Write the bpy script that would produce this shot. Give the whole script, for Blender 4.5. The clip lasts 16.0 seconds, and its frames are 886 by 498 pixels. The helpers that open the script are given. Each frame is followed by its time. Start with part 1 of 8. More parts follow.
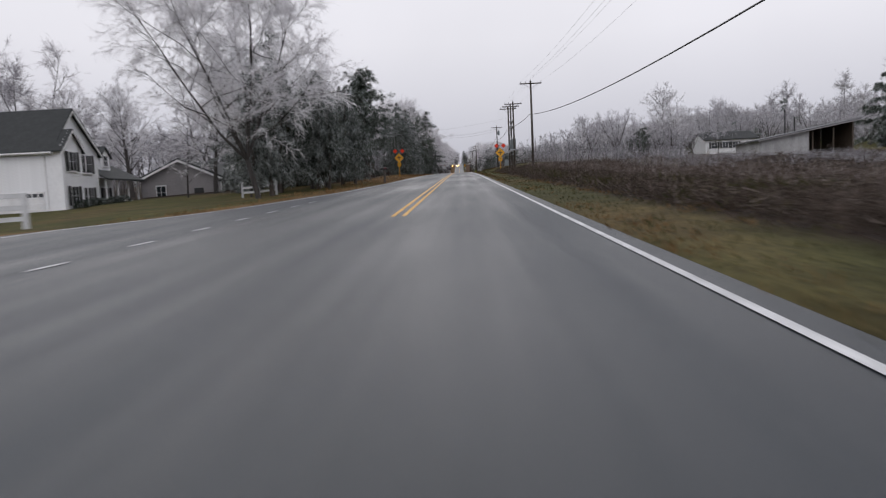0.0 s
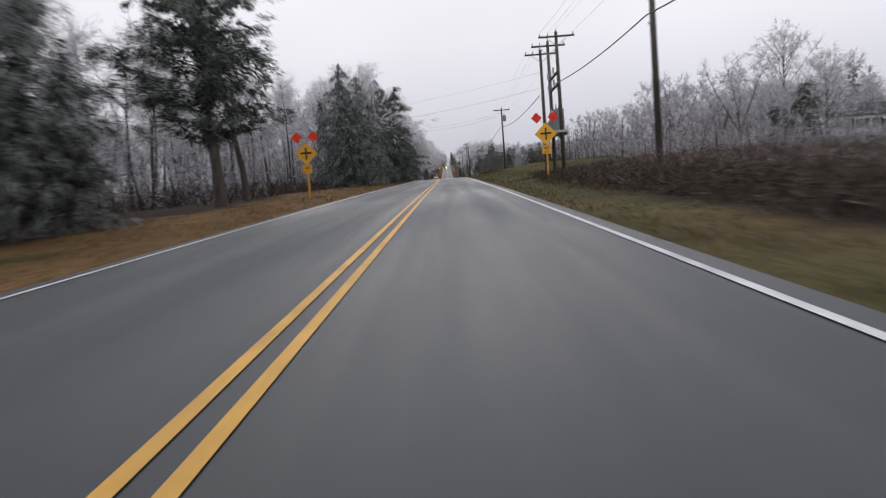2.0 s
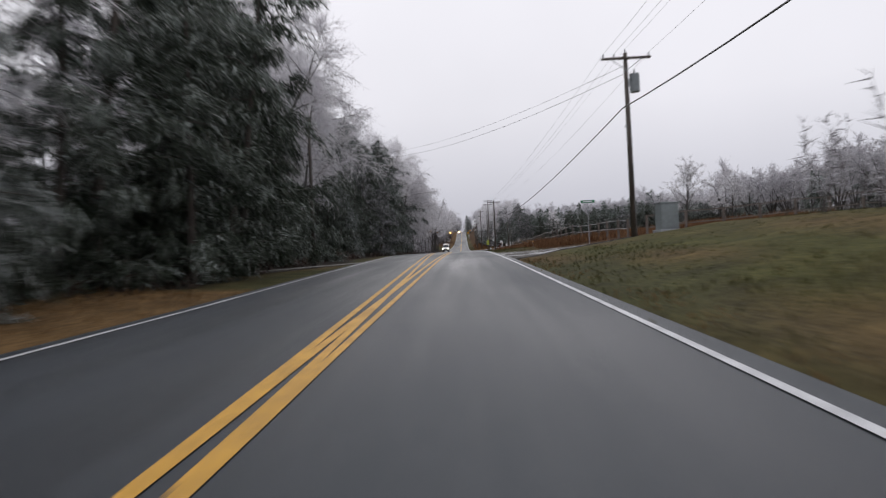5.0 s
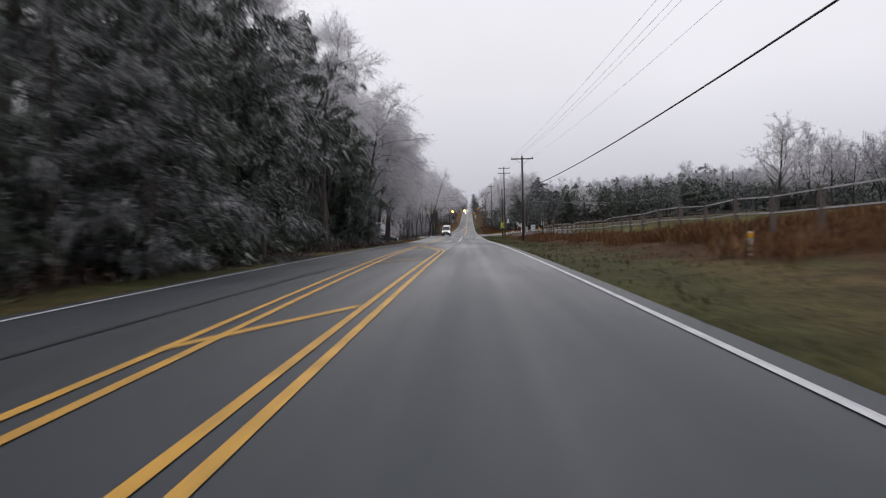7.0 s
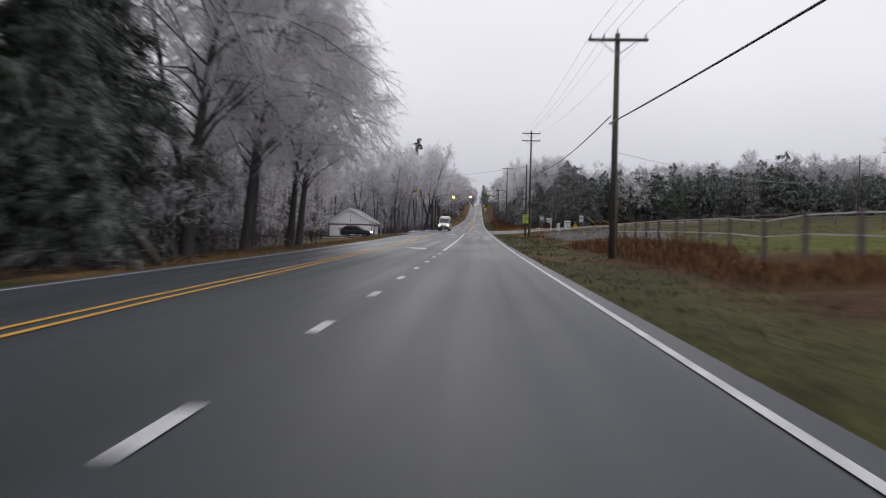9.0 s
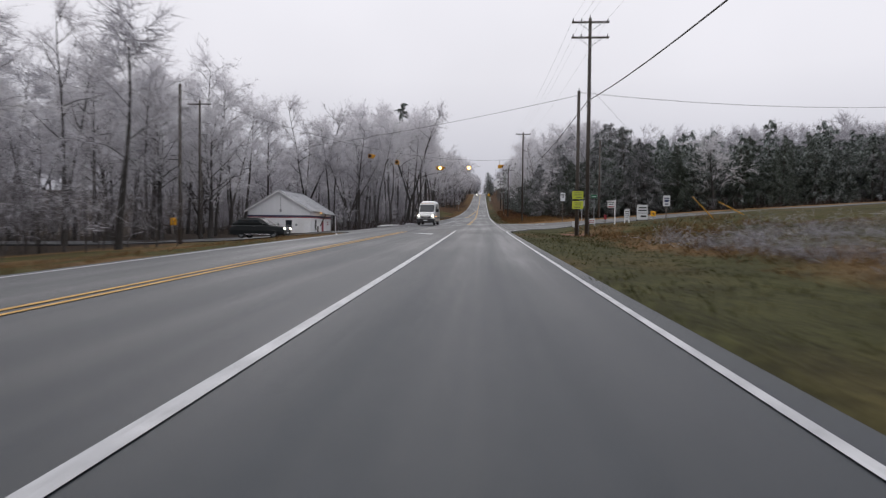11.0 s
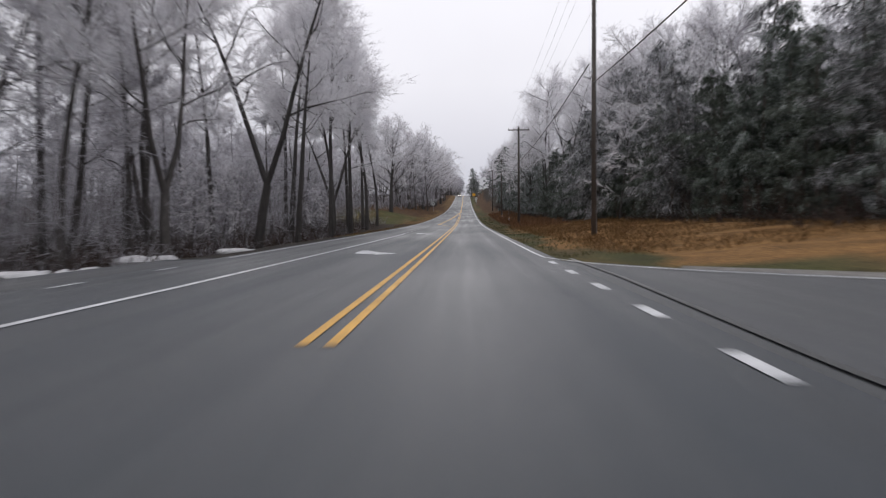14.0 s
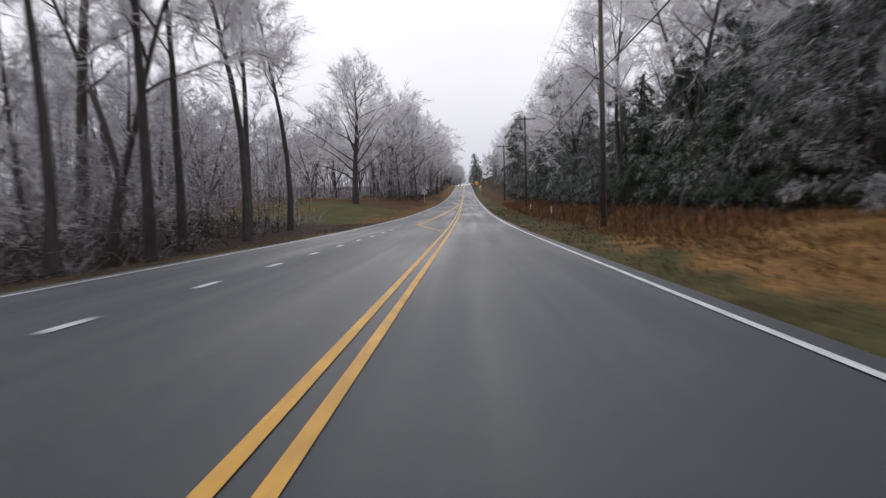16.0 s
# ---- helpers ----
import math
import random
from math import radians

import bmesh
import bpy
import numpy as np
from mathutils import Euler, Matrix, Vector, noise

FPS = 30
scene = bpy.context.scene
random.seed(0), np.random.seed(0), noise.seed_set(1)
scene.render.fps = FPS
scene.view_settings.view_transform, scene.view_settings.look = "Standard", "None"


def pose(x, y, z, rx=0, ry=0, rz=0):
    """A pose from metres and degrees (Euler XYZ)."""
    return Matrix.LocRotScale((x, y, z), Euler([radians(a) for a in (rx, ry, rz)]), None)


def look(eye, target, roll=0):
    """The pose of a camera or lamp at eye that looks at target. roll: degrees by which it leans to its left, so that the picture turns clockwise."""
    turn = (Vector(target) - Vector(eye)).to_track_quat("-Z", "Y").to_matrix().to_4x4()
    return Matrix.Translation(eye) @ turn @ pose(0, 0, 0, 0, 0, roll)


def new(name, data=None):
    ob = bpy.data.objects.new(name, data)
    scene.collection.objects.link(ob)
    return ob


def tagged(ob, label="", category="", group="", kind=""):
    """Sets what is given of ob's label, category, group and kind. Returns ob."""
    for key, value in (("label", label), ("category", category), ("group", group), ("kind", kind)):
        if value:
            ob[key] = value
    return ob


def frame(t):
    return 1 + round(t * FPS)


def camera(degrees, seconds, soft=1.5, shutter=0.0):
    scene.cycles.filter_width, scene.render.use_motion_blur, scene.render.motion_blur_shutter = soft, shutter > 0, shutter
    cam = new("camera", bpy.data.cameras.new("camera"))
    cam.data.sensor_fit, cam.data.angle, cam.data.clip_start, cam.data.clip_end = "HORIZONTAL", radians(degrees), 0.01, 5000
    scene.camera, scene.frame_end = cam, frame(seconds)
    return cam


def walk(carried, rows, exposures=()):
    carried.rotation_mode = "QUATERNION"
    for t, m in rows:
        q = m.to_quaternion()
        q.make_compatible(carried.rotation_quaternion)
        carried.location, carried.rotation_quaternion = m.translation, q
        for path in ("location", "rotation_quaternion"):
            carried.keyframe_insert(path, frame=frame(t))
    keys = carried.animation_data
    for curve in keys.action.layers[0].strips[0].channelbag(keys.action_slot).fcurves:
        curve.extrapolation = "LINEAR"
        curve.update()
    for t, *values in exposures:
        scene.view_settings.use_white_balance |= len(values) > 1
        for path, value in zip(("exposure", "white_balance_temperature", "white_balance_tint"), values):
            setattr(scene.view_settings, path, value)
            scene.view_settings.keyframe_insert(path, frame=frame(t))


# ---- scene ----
cam = camera(67.3, 16.0, soft=1.15, shutter=0.4)



def ease(a, b, u):
    u = min(1.0, max(0.0, (u - a) / (b - a)))
    return u * u * (3 - 2 * u)


SLOPES = [(-400, 0.045), (60, 0.045), (95, 0.040), (140, 0.038), (190, 0.020), (225, 0.012), (270, 0.020), (330, 0.024),
          (400, 0.030), (470, 0.060), (560, 0.070), (605, 0.086), (710, 0.089), (755, 0.04), (800, 0.0), (1500, 0.0)]
Z_TABLE = {}


def _fill_heights():
    z, y = 0.0, -400.0
    total = []
    while y <= 1500:
        total.append((y, z))
        k = next(i for i in range(len(SLOPES) - 1) if SLOPES[i][0] <= y <= SLOPES[i + 1][0])
        (a, p), (b, q) = SLOPES[k], SLOPES[k + 1]
        z += (p + (q - p) * (y - a) / (b - a)) * 2.0
        y += 2.0
    zero = [v for u, v in total if u == 0.0][0]
    for u, v in total:
        Z_TABLE[round(u / 2)] = v - zero


_fill_heights()


def road_z(y):
    """Height of the road's surface at y metres along it."""
    y = min(1498.0, max(-399.0, y))
    k = math.floor(y / 2)
    u = y / 2 - k
    return Z_TABLE[k] * (1 - u) + Z_TABLE[k + 1] * u


PATH = [
    (0, (-0.025, 0.027, 1.071), (-0.0893, 2.0199, 0.9154), -2.68),
    (0.5, (-0.068, 11.414, 1.584), (-0.1358, 13.4064, 1.4235), -2.20),
    (1, (-0.145, 24.574, 2.176), (-0.2042, 26.5682, 2.0288), -3.02),
    (1.5, (-0.219, 35.929, 2.687), (-0.2659, 37.9232, 2.5418), -4.09),
    (2, (-0.285, 48.897, 3.270), (-0.3198, 50.8909, 3.1209), -4.45),
    (2.5, (-0.297, 59.866, 3.764), (-0.3112, 61.8654, 3.7360), -4.16),
    (2.8, (-0.277, 66.776, 4.073), (-0.2473, 68.7744, 4.1490), -3.95),
    (3, (-0.279, 72.35, 4.313), (-0.2445, 74.3468, 4.4251), -3.73),
    (5.5, (-0.056, 130.491, 6.656), (-0.1286, 132.4896, 6.6942), -2.55),
    (6, (-0.118, 143.954, 7.168), (-0.1649, 145.9529, 7.2061), -2.56),
    (6.5, (-0.174, 155.239, 7.562), (-0.2315, 157.2383, 7.5941), -0.74),
    (7, (-0.182, 167.445, 7.937), (-0.2622, 169.4434, 7.9244), -1.27),
    (7.5, (-0.153, 178.550, 8.231), (-0.2298, 180.5483, 8.2094), -1.15),
    (8, (-0.050, 190.498, 8.498), (-0.1216, 192.4967, 8.4700), 0.05),
    (8.5, (0.075, 200.777, 8.692), (-0.0073, 202.7748, 8.6467), 0.64),
    (9, (0.207, 213.156, 8.895), (0.1031, 215.1533, 8.8614), 1.23),
    (11.5, (0.219, 272.041, 9.809), (0.1040, 274.0368, 9.7501), 0.37),
    (12, (0.166, 284.804, 10.070), (0.0622, 286.8010, 10.0151), -0.25),
    (12.5, (0.091, 296.185, 10.313), (0.0000, 298.1821, 10.2731), -1.57),
    (13, (-0.002, 309.080, 10.598), (-0.0824, 311.0785, 10.5650), -1.96),
    (13.5, (-0.087, 319.525, 10.837), (-0.1823, 321.5219, 10.7823), -2.23),
    (14, (-0.158, 333.187, 11.160), (-0.2264, 335.1858, 11.1206), -0.32),
    (14.5, (-0.254, 344.310, 11.435), (-0.3320, 346.3083, 11.3899), -0.45),
    (15, (-0.381, 356.228, 11.740), (-0.4436, 358.2258, 11.6829), -2.59),
    (15.5, (-0.479, 366.922, 12.025), (-0.5452, 368.9203, 11.9626), -2.48),
    (16, (-0.525, 377.724, 12.323), (-0.5987, 379.7217, 12.2628), -1.39),
]
walk(cam, [(t, look(eye, target, roll)) for t, eye, target, roll in PATH],
     exposures=[(0, -0.05, 6500, 12.5), (2.0, 0.05, 6500, 12.5), (3.0, 0.1, 6500, 12.5), (5.5, -0.05, 6500, 12.5), (9.0, -0.05, 6500, 12.5), (12.0, -0.05, 6500, 12.5), (14.0, 0.1, 6500, 12.5), (16.0, 0.2, 6500, 12.5)])

# ---------------------------------------------------------------- sky and light
SUN_UP, SUN_ROUND = radians(38), radians(200)
world = bpy.data.worlds.new("overcast_sky")
scene.world = world
world.use_nodes = True
wn, wl = world.node_tree.nodes, world.node_tree.links
sky = wn.new("ShaderNodeTexSky")
sky.sky_type, sky.sun_disc, sky.sun_elevation, sky.sun_rotation = "NISHITA", False, SUN_UP, SUN_ROUND
sky.air_density, sky.dust_density = 1.0, 4.0
grey = wn.new("ShaderNodeHueSaturation")
grey.inputs["Saturation"].default_value = 0.12
grey.inputs["Value"].default_value = 0.10
coord = wn.new("ShaderNodeTexCoord")
split = wn.new("ShaderNodeSeparateXYZ")
height = wn.new("ShaderNodeValToRGB")
height.color_ramp.elements[0].position, height.color_ramp.elements[0].color = 0.0, (0.55, 0.56, 0.635, 1)
height.color_ramp.elements[1].position, height.color_ramp.elements[1].color = 0.42, (1.06, 1.065, 1.12, 1)
e = height.color_ramp.elements.new(0.10)
e.color = (0.69, 0.70, 0.77, 1)
e = height.color_ramp.elements.new(0.22)
e.color = (0.92, 0.925, 0.98, 1)
cloud = wn.new("ShaderNodeTexNoise")
cloud.inputs["Scale"].default_value, cloud.inputs["Detail"].default_value = 2.2, 4.0
cloud_map = wn.new("ShaderNodeMapRange")
cloud_map.inputs["To Min"].default_value, cloud_map.inputs["To Max"].default_value = 0.88, 1.12
veil = wn.new("ShaderNodeMix")
veil.data_type, veil.blend_type = "RGBA", "MULTIPLY"
veil.inputs["Factor"].default_value = 1.0
both = wn.new("ShaderNodeMix")
both.data_type = "RGBA"
both.inputs["Factor"].default_value = 0.82
wl.new(coord.outputs["Generated"], split.inputs[0])
wl.new(split.outputs["Z"], height.inputs[0])
wl.new(coord.outputs["Generated"], cloud.inputs["Vector"])
wl.new(cloud.outputs["Fac"], cloud_map.inputs["Value"])
wl.new(height.outputs["Color"], veil.inputs["A"])
wl.new(cloud_map.outputs["Result"], veil.inputs["B"])
wl.new(sky.outputs["Color"], grey.inputs["Color"])
wl.new(grey.outputs["Color"], both.inputs["A"])
wl.new(veil.outputs["Result"], both.inputs["B"])
wl.new(both.outputs["Result"], wn["Background"].inputs["Color"])
wn["Background"].inputs["Strength"].default_value = 1.0

sun = new("sun", bpy.data.lights.new("sun", "SUN"))
sun.data.energy, sun.data.angle, sun.data.color = 0.6, radians(60), (1.0, 0.98, 0.95)
sun.matrix_world = pose(0, 0, 60, 52, 0, 200)
scene.view_settings.exposure = 0.0

# ---------------------------------------------------------------- materials


def material(name, colour, rough=0.7, metal=0.0, vary=0.25, scale=6.0, bump=0.0, bump_scale=40.0, spec=0.5, second=None,
             split_at=0.5, per="", emit=None, glow=0.0, stretch=None, coat=0.0):
    """A surface with variation at two scales. second: a colour that a broad noise mixes in. per: 'object' or 'island' to vary the brightness."""
    m = bpy.data.materials.new(name)
    m.use_nodes = True
    n, l = m.node_tree.nodes, m.node_tree.links
    b = n["Principled BSDF"]
    b.inputs["Roughness"].default_value, b.inputs["Metallic"].default_value = rough, metal
    b.inputs["Specular IOR Level"].default_value = spec
    b.inputs["Coat Weight"].default_value = coat
    tc = n.new("ShaderNodeTexCoord")
    mp = n.new("ShaderNodeMapping")
    if stretch:
        mp.inputs["Scale"].default_value = stretch
    l.new(tc.outputs["Object"], mp.inputs["Vector"])
    big = n.new("ShaderNodeTexNoise")
    big.inputs["Scale"].default_value, big.inputs["Detail"].default_value = scale * 0.12, 5.0
    fine = n.new("ShaderNodeTexNoise")
    fine.inputs["Scale"].default_value, fine.inputs["Detail"].default_value = scale, 6.0
    l.new(mp.outputs[0], big.inputs["Vector"])
    l.new(mp.outputs[0], fine.inputs["Vector"])
    mix = n.new("ShaderNodeMix")
    mix.data_type = "RGBA"
    c = (*colour, 1)
    mix.inputs["A"].default_value = c
    mix.inputs["B"].default_value = (*(second or [v * 0.8 for v in colour]), 1)
    ramp = n.new("ShaderNodeMapRange")
    ramp.inputs["From Min"].default_value, ramp.inputs["From Max"].default_value = split_at - 0.14, split_at + 0.14
    l.new(big.outputs["Fac"], ramp.inputs["Value"])
    l.new(ramp.outputs["Result"], mix.inputs["Factor"])
    grain = n.new("ShaderNodeMapRange")
    grain.inputs["To Min"].default_value, grain.inputs["To Max"].default_value = 1 - vary, 1 + vary
    grain.inputs["From Min"].default_value, grain.inputs["From Max"].default_value = 0.25, 0.75
    l.new(fine.outputs["Fac"], grain.inputs["Value"])
    mul = n.new("ShaderNodeMix")
    mul.data_type, mul.blend_type = "RGBA", "MULTIPLY"
    mul.inputs["Factor"].default_value = 1.0
    l.new(mix.outputs["Result"], mul.inputs["A"])
    l.new(grain.outputs["Result"], mul.inputs["B"])
    last = mul.outputs["Result"]
    if per:
        src = n.new("ShaderNodeObjectInfo" if per == "object" else "ShaderNodeNewGeometry")
        pr = n.new("ShaderNodeMapRange")
        pr.inputs["To Min"].default_value, pr.inputs["To Max"].default_value = 0.72, 1.3
        l.new(src.outputs["Random" if per == "object" else "Random Per Island"], pr.inputs["Value"])
        mul2 = n.new("ShaderNodeMix")
        mul2.data_type, mul2.blend_type = "RGBA", "MULTIPLY"
        mul2.inputs["Factor"].default_value = 1.0
        l.new(last, mul2.inputs["A"])
        l.new(pr.outputs["Result"], mul2.inputs["B"])
        last = mul2.outputs["Result"]
    l.new(last, b.inputs["Base Color"])
    rr = n.new("ShaderNodeMapRange")
    rr.inputs["To Min"].default_value, rr.inputs["To Max"].default_value = max(0.02, rough - 0.12), min(1.0, rough + 0.12)
    l.new(big.outputs["Fac"], rr.inputs["Value"])
    l.new(rr.outputs["Result"], b.inputs["Roughness"])
    if bump:
        bt = n.new("ShaderNodeTexNoise")
        bt.inputs["Scale"].default_value, bt.inputs["Detail"].default_value = bump_scale, 4.0
        l.new(mp.outputs[0], bt.inputs["Vector"])
        bp = n.new("ShaderNodeBump")
        bp.inputs["Strength"].default_value, bp.inputs["Distance"].default_value = bump, 0.02
        l.new(bt.outputs["Fac"], bp.inputs["Height"])
        l.new(bp.outputs["Normal"], b.inputs["Normal"])
    if emit:
        b.inputs["Emission Color"].default_value, b.inputs["Emission Strength"].default_value = (*emit, 1), glow
    return m


def leaf_material(name, dark, light, icy, share, rough=0.45, clear=0.0, lumps=0.0):
    """Foliage or twigs, of which a share of the pieces is coated in pale ice."""
    m = bpy.data.materials.new(name)
    m.use_nodes = True
    n, l = m.node_tree.nodes, m.node_tree.links
    b = n["Principled BSDF"]
    b.inputs["Roughness"].default_value = rough
    b.inputs["Specular IOR Level"].default_value = 0.5 if rough < 0.6 else 0.15
    geo, ob = n.new("ShaderNodeNewGeometry"), n.new("ShaderNodeObjectInfo")
    add = n.new("ShaderNodeMath")
    add.operation = "MULTIPLY_ADD"
    add.inputs[1].default_value, add.inputs[2].default_value = 0.3, -0.15
    l.new(ob.outputs["Random"], add.inputs[0])
    total = n.new("ShaderNodeMath")
    total.operation = "ADD"
    l.new(geo.outputs["Random Per Island"], total.inputs[0])
    l.new(add.outputs[0], total.inputs[1])
    if lumps:
        tc, tex, lift = n.new("ShaderNodeTexCoord"), n.new("ShaderNodeTexNoise"), n.new("ShaderNodeMath")
        tex.inputs["Scale"].default_value, tex.inputs["Detail"].default_value = lumps, 2.0
        lift.operation = "MULTIPLY_ADD"
        lift.inputs[1].default_value, lift.inputs[2].default_value = 1.3, -0.65
        l.new(tc.outputs["Object"], tex.inputs["Vector"])
        l.new(tex.outputs["Fac"], lift.inputs[0])
        bare, total = total, n.new("ShaderNodeMath")
        total.operation = "ADD"
        l.new(bare.outputs[0], total.inputs[0])
        l.new(lift.outputs[0], total.inputs[1])
    ramp = n.new("ShaderNodeValToRGB")
    r = ramp.color_ramp
    r.elements[0].position, r.elements[0].color = 0.0, (*dark, 1)
    r.elements[1].position, r.elements[1].color = 1.0, (*icy, 1)
    e = r.elements.new(max(0.05, 1 - share - 0.12))
    e.color = (*light, 1)
    e = r.elements.new(min(0.98, 1 - share + 0.12))
    e.color = (*[0.75 * v for v in icy], 1)
    l.new(total.outputs[0], ramp.inputs["Fac"])
    l.new(ramp.outputs["Color"], b.inputs["Base Color"])
    if clear:
        tr, mx = n.new("ShaderNodeBsdfTranslucent"), n.new("ShaderNodeMixShader")
        mx.inputs["Fac"].default_value = clear
        l.new(ramp.outputs["Color"], tr.inputs["Color"])
        l.new(b.outputs[0], mx.inputs[1])
        l.new(tr.outputs[0], mx.inputs[2])
        l.new(mx.outputs[0], n["Material Output"].inputs["Surface"])
    return m


def asphalt_material(name, dark, pale, rough):
    """Damp asphalt: aggregate grain, broad patches, and long streaks along the wheel tracks that change colour and gloss."""
    m = material(name, dark, rough, vary=0.35, scale=55, bump=0.35, bump_scale=160, second=pale, spec=0.42)
    n, l = m.node_tree.nodes, m.node_tree.links
    b = n["Principled BSDF"]
    tc, mp, mp2 = n.new("ShaderNodeTexCoord"), n.new("ShaderNodeMapping"), n.new("ShaderNodeMapping")
    mp.inputs["Scale"].default_value, mp2.inputs["Scale"].default_value = (1.3, 0.012, 1), (0.22, 0.05, 1)
    streak, broad = n.new("ShaderNodeTexNoise"), n.new("ShaderNodeTexNoise")
    streak.inputs["Scale"].default_value, streak.inputs["Detail"].default_value = 1.0, 4.0
    broad.inputs["Scale"].default_value, broad.inputs["Detail"].default_value = 1.0, 5.0
    l.new(tc.outputs["Object"], mp.inputs["Vector"])
    l.new(tc.outputs["Object"], mp2.inputs["Vector"])
    l.new(mp.outputs[0], streak.inputs["Vector"])
    l.new(mp2.outputs[0], broad.inputs["Vector"])
    add = n.new("ShaderNodeMath")
    add.operation = "ADD"
    l.new(streak.outputs["Fac"], add.inputs[0])
    l.new(broad.outputs["Fac"], add.inputs[1])
    tone, gloss = n.new("ShaderNodeMapRange"), n.new("ShaderNodeMapRange")
    for q, lo, hi in ((tone, 0.76, 1.26), (gloss, rough - 0.16, rough + 0.12)):
        q.inputs["From Min"].default_value, q.inputs["From Max"].default_value = 0.7, 1.3
        q.inputs["To Min"].default_value, q.inputs["To Max"].default_value = lo, hi
        l.new(add.outputs[0], q.inputs["Value"])
    mul = n.new("ShaderNodeMix")
    mul.data_type, mul.blend_type = "RGBA", "MULTIPLY"
    mul.inputs["Factor"].default_value = 1.0
    l.new(b.inputs["Base Color"].links[0].from_socket, mul.inputs["A"])
    l.new(tone.outputs["Result"], mul.inputs["B"])
    l.new(mul.outputs["Result"], b.inputs["Base Color"])
    l.new(gloss.outputs["Result"], b.inputs["Roughness"])
    return m


ASPHALT = asphalt_material("wet_asphalt", (0.020, 0.026, 0.033), (0.026, 0.032, 0.040), 0.53)
ASPHALT_WORN = asphalt_material("worn_asphalt", (0.036, 0.040, 0.045), (0.046, 0.049, 0.054), 0.58)
PATCH = material("dark_asphalt_seal", (0.028, 0.029, 0.031), 0.4, vary=0.2, scale=20)
GRAVEL = material("grey_gravel", (0.030, 0.029, 0.029), 0.85, spec=0.45, vary=0.5, scale=50, bump=0.8, bump_scale=60, second=(0.042, 0.036, 0.030))
# meltwater lies in the low parts of the drive
n, l = GRAVEL.node_tree.nodes, GRAVEL.node_tree.links
where, spread, pool, wet = n.new("ShaderNodeTexCoord"), n.new("ShaderNodeMapping"), n.new("ShaderNodeTexNoise"), n.new("ShaderNodeMapRange")
spread.inputs["Scale"].default_value = (0.85, 0.42, 1)
pool.inputs["Scale"].default_value, pool.inputs["Detail"].default_value, pool.inputs["Roughness"].default_value = 1.0, 7.0, 0.62
wet.inputs["From Min"].default_value, wet.inputs["From Max"].default_value = 0.515, 0.575
wet.inputs["To Min"].default_value, wet.inputs["To Max"].default_value = 0.85, 0.16
l.new(where.outputs["Object"], spread.inputs["Vector"])
l.new(spread.outputs[0], pool.inputs["Vector"])
l.new(pool.outputs["Fac"], wet.inputs["Value"])
l.new(wet.outputs["Result"], n["Principled BSDF"].inputs["Roughness"])
damp = n.new("ShaderNodeMapRange")
damp.inputs["From Min"].default_value, damp.inputs["From Max"].default_value = 0.16, 0.85
damp.inputs["To Min"].default_value, damp.inputs["To Max"].default_value = 0.05, 0.8
l.new(wet.outputs["Result"], damp.inputs["Value"])
for q in n:
    if q.type == "BUMP":
        l.new(damp.outputs["Result"], q.inputs["Strength"])
PALE_GRAVEL = material("pale_gravel", (0.17, 0.165, 0.155), 0.85, vary=0.5, scale=40, bump=0.8, bump_scale=60, second=(0.12, 0.11, 0.10))
WHITE_LINE = material("white_road_paint", (0.56, 0.57, 0.585), 0.6, vary=0.35, scale=22, second=(0.40, 0.41, 0.425), bump=0.2, bump_scale=150)
YELLOW_LINE = material("yellow_road_paint", (0.58, 0.31, 0.03), 0.6, vary=0.35, scale=22, second=(0.43, 0.235, 0.035), bump=0.2, bump_scale=150)
BARK = material("dark_wet_bark", (0.030, 0.026, 0.024), 0.8, vary=0.5, scale=9, bump=0.9, bump_scale=14, second=(0.058, 0.052, 0.049), per="object", stretch=(1, 1, 0.25))
PINE_BARK = material("pine_bark", (0.048, 0.038, 0.033), 0.85, vary=0.5, scale=8, bump=0.9, bump_scale=12, second=(0.085, 0.070, 0.060), stretch=(1, 1, 0.3))
FROST_TWIG = leaf_material("iced_twigs", (0.52, 0.50, 0.525), (0.74, 0.72, 0.75), (0.94, 0.935, 0.96), 0.6, 0.4, 0.6)
FROST_WOOD = leaf_material("iced_far_branches", (0.25, 0.237, 0.252), (0.42, 0.405, 0.432), (0.66, 0.655, 0.70), 0.5, 0.5, 0.45)
# darker iced tone than FROST_WOOD, for saplings and low growth
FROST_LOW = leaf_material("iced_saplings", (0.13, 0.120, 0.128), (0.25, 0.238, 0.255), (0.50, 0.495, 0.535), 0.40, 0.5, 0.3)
PINE_LEAF = leaf_material("iced_pine_needles", (0.014, 0.025, 0.016), (0.046, 0.066, 0.047), (0.38, 0.42, 0.41), 0.31, 0.45, 0.22, lumps=1.1)
# foliage whose near-black colour holds the shade inside the woods
SHADE_FOLIAGE = leaf_material("dark_foliage_for_wood_shade", (0.012, 0.020, 0.012), (0.034, 0.048, 0.030), (0.20, 0.23, 0.21), 0.07, 0.5, 0.1, lumps=1.0)
# green needles with less ice, darkened further for shade at the wood's edge
GREEN_SHADE_LEAF = leaf_material("green_needles_with_little_ice_and_shade", (0.012, 0.021, 0.011), (0.036, 0.052, 0.031), (0.30, 0.34, 0.32), 0.16, 0.48, 0.12, lumps=1.1)
PINE_ICED = leaf_material("thickly_iced_needles", (0.020, 0.025, 0.022), (0.080, 0.086, 0.086), (0.52, 0.525, 0.55), 0.40, 0.45, 0.25, lumps=0.8)
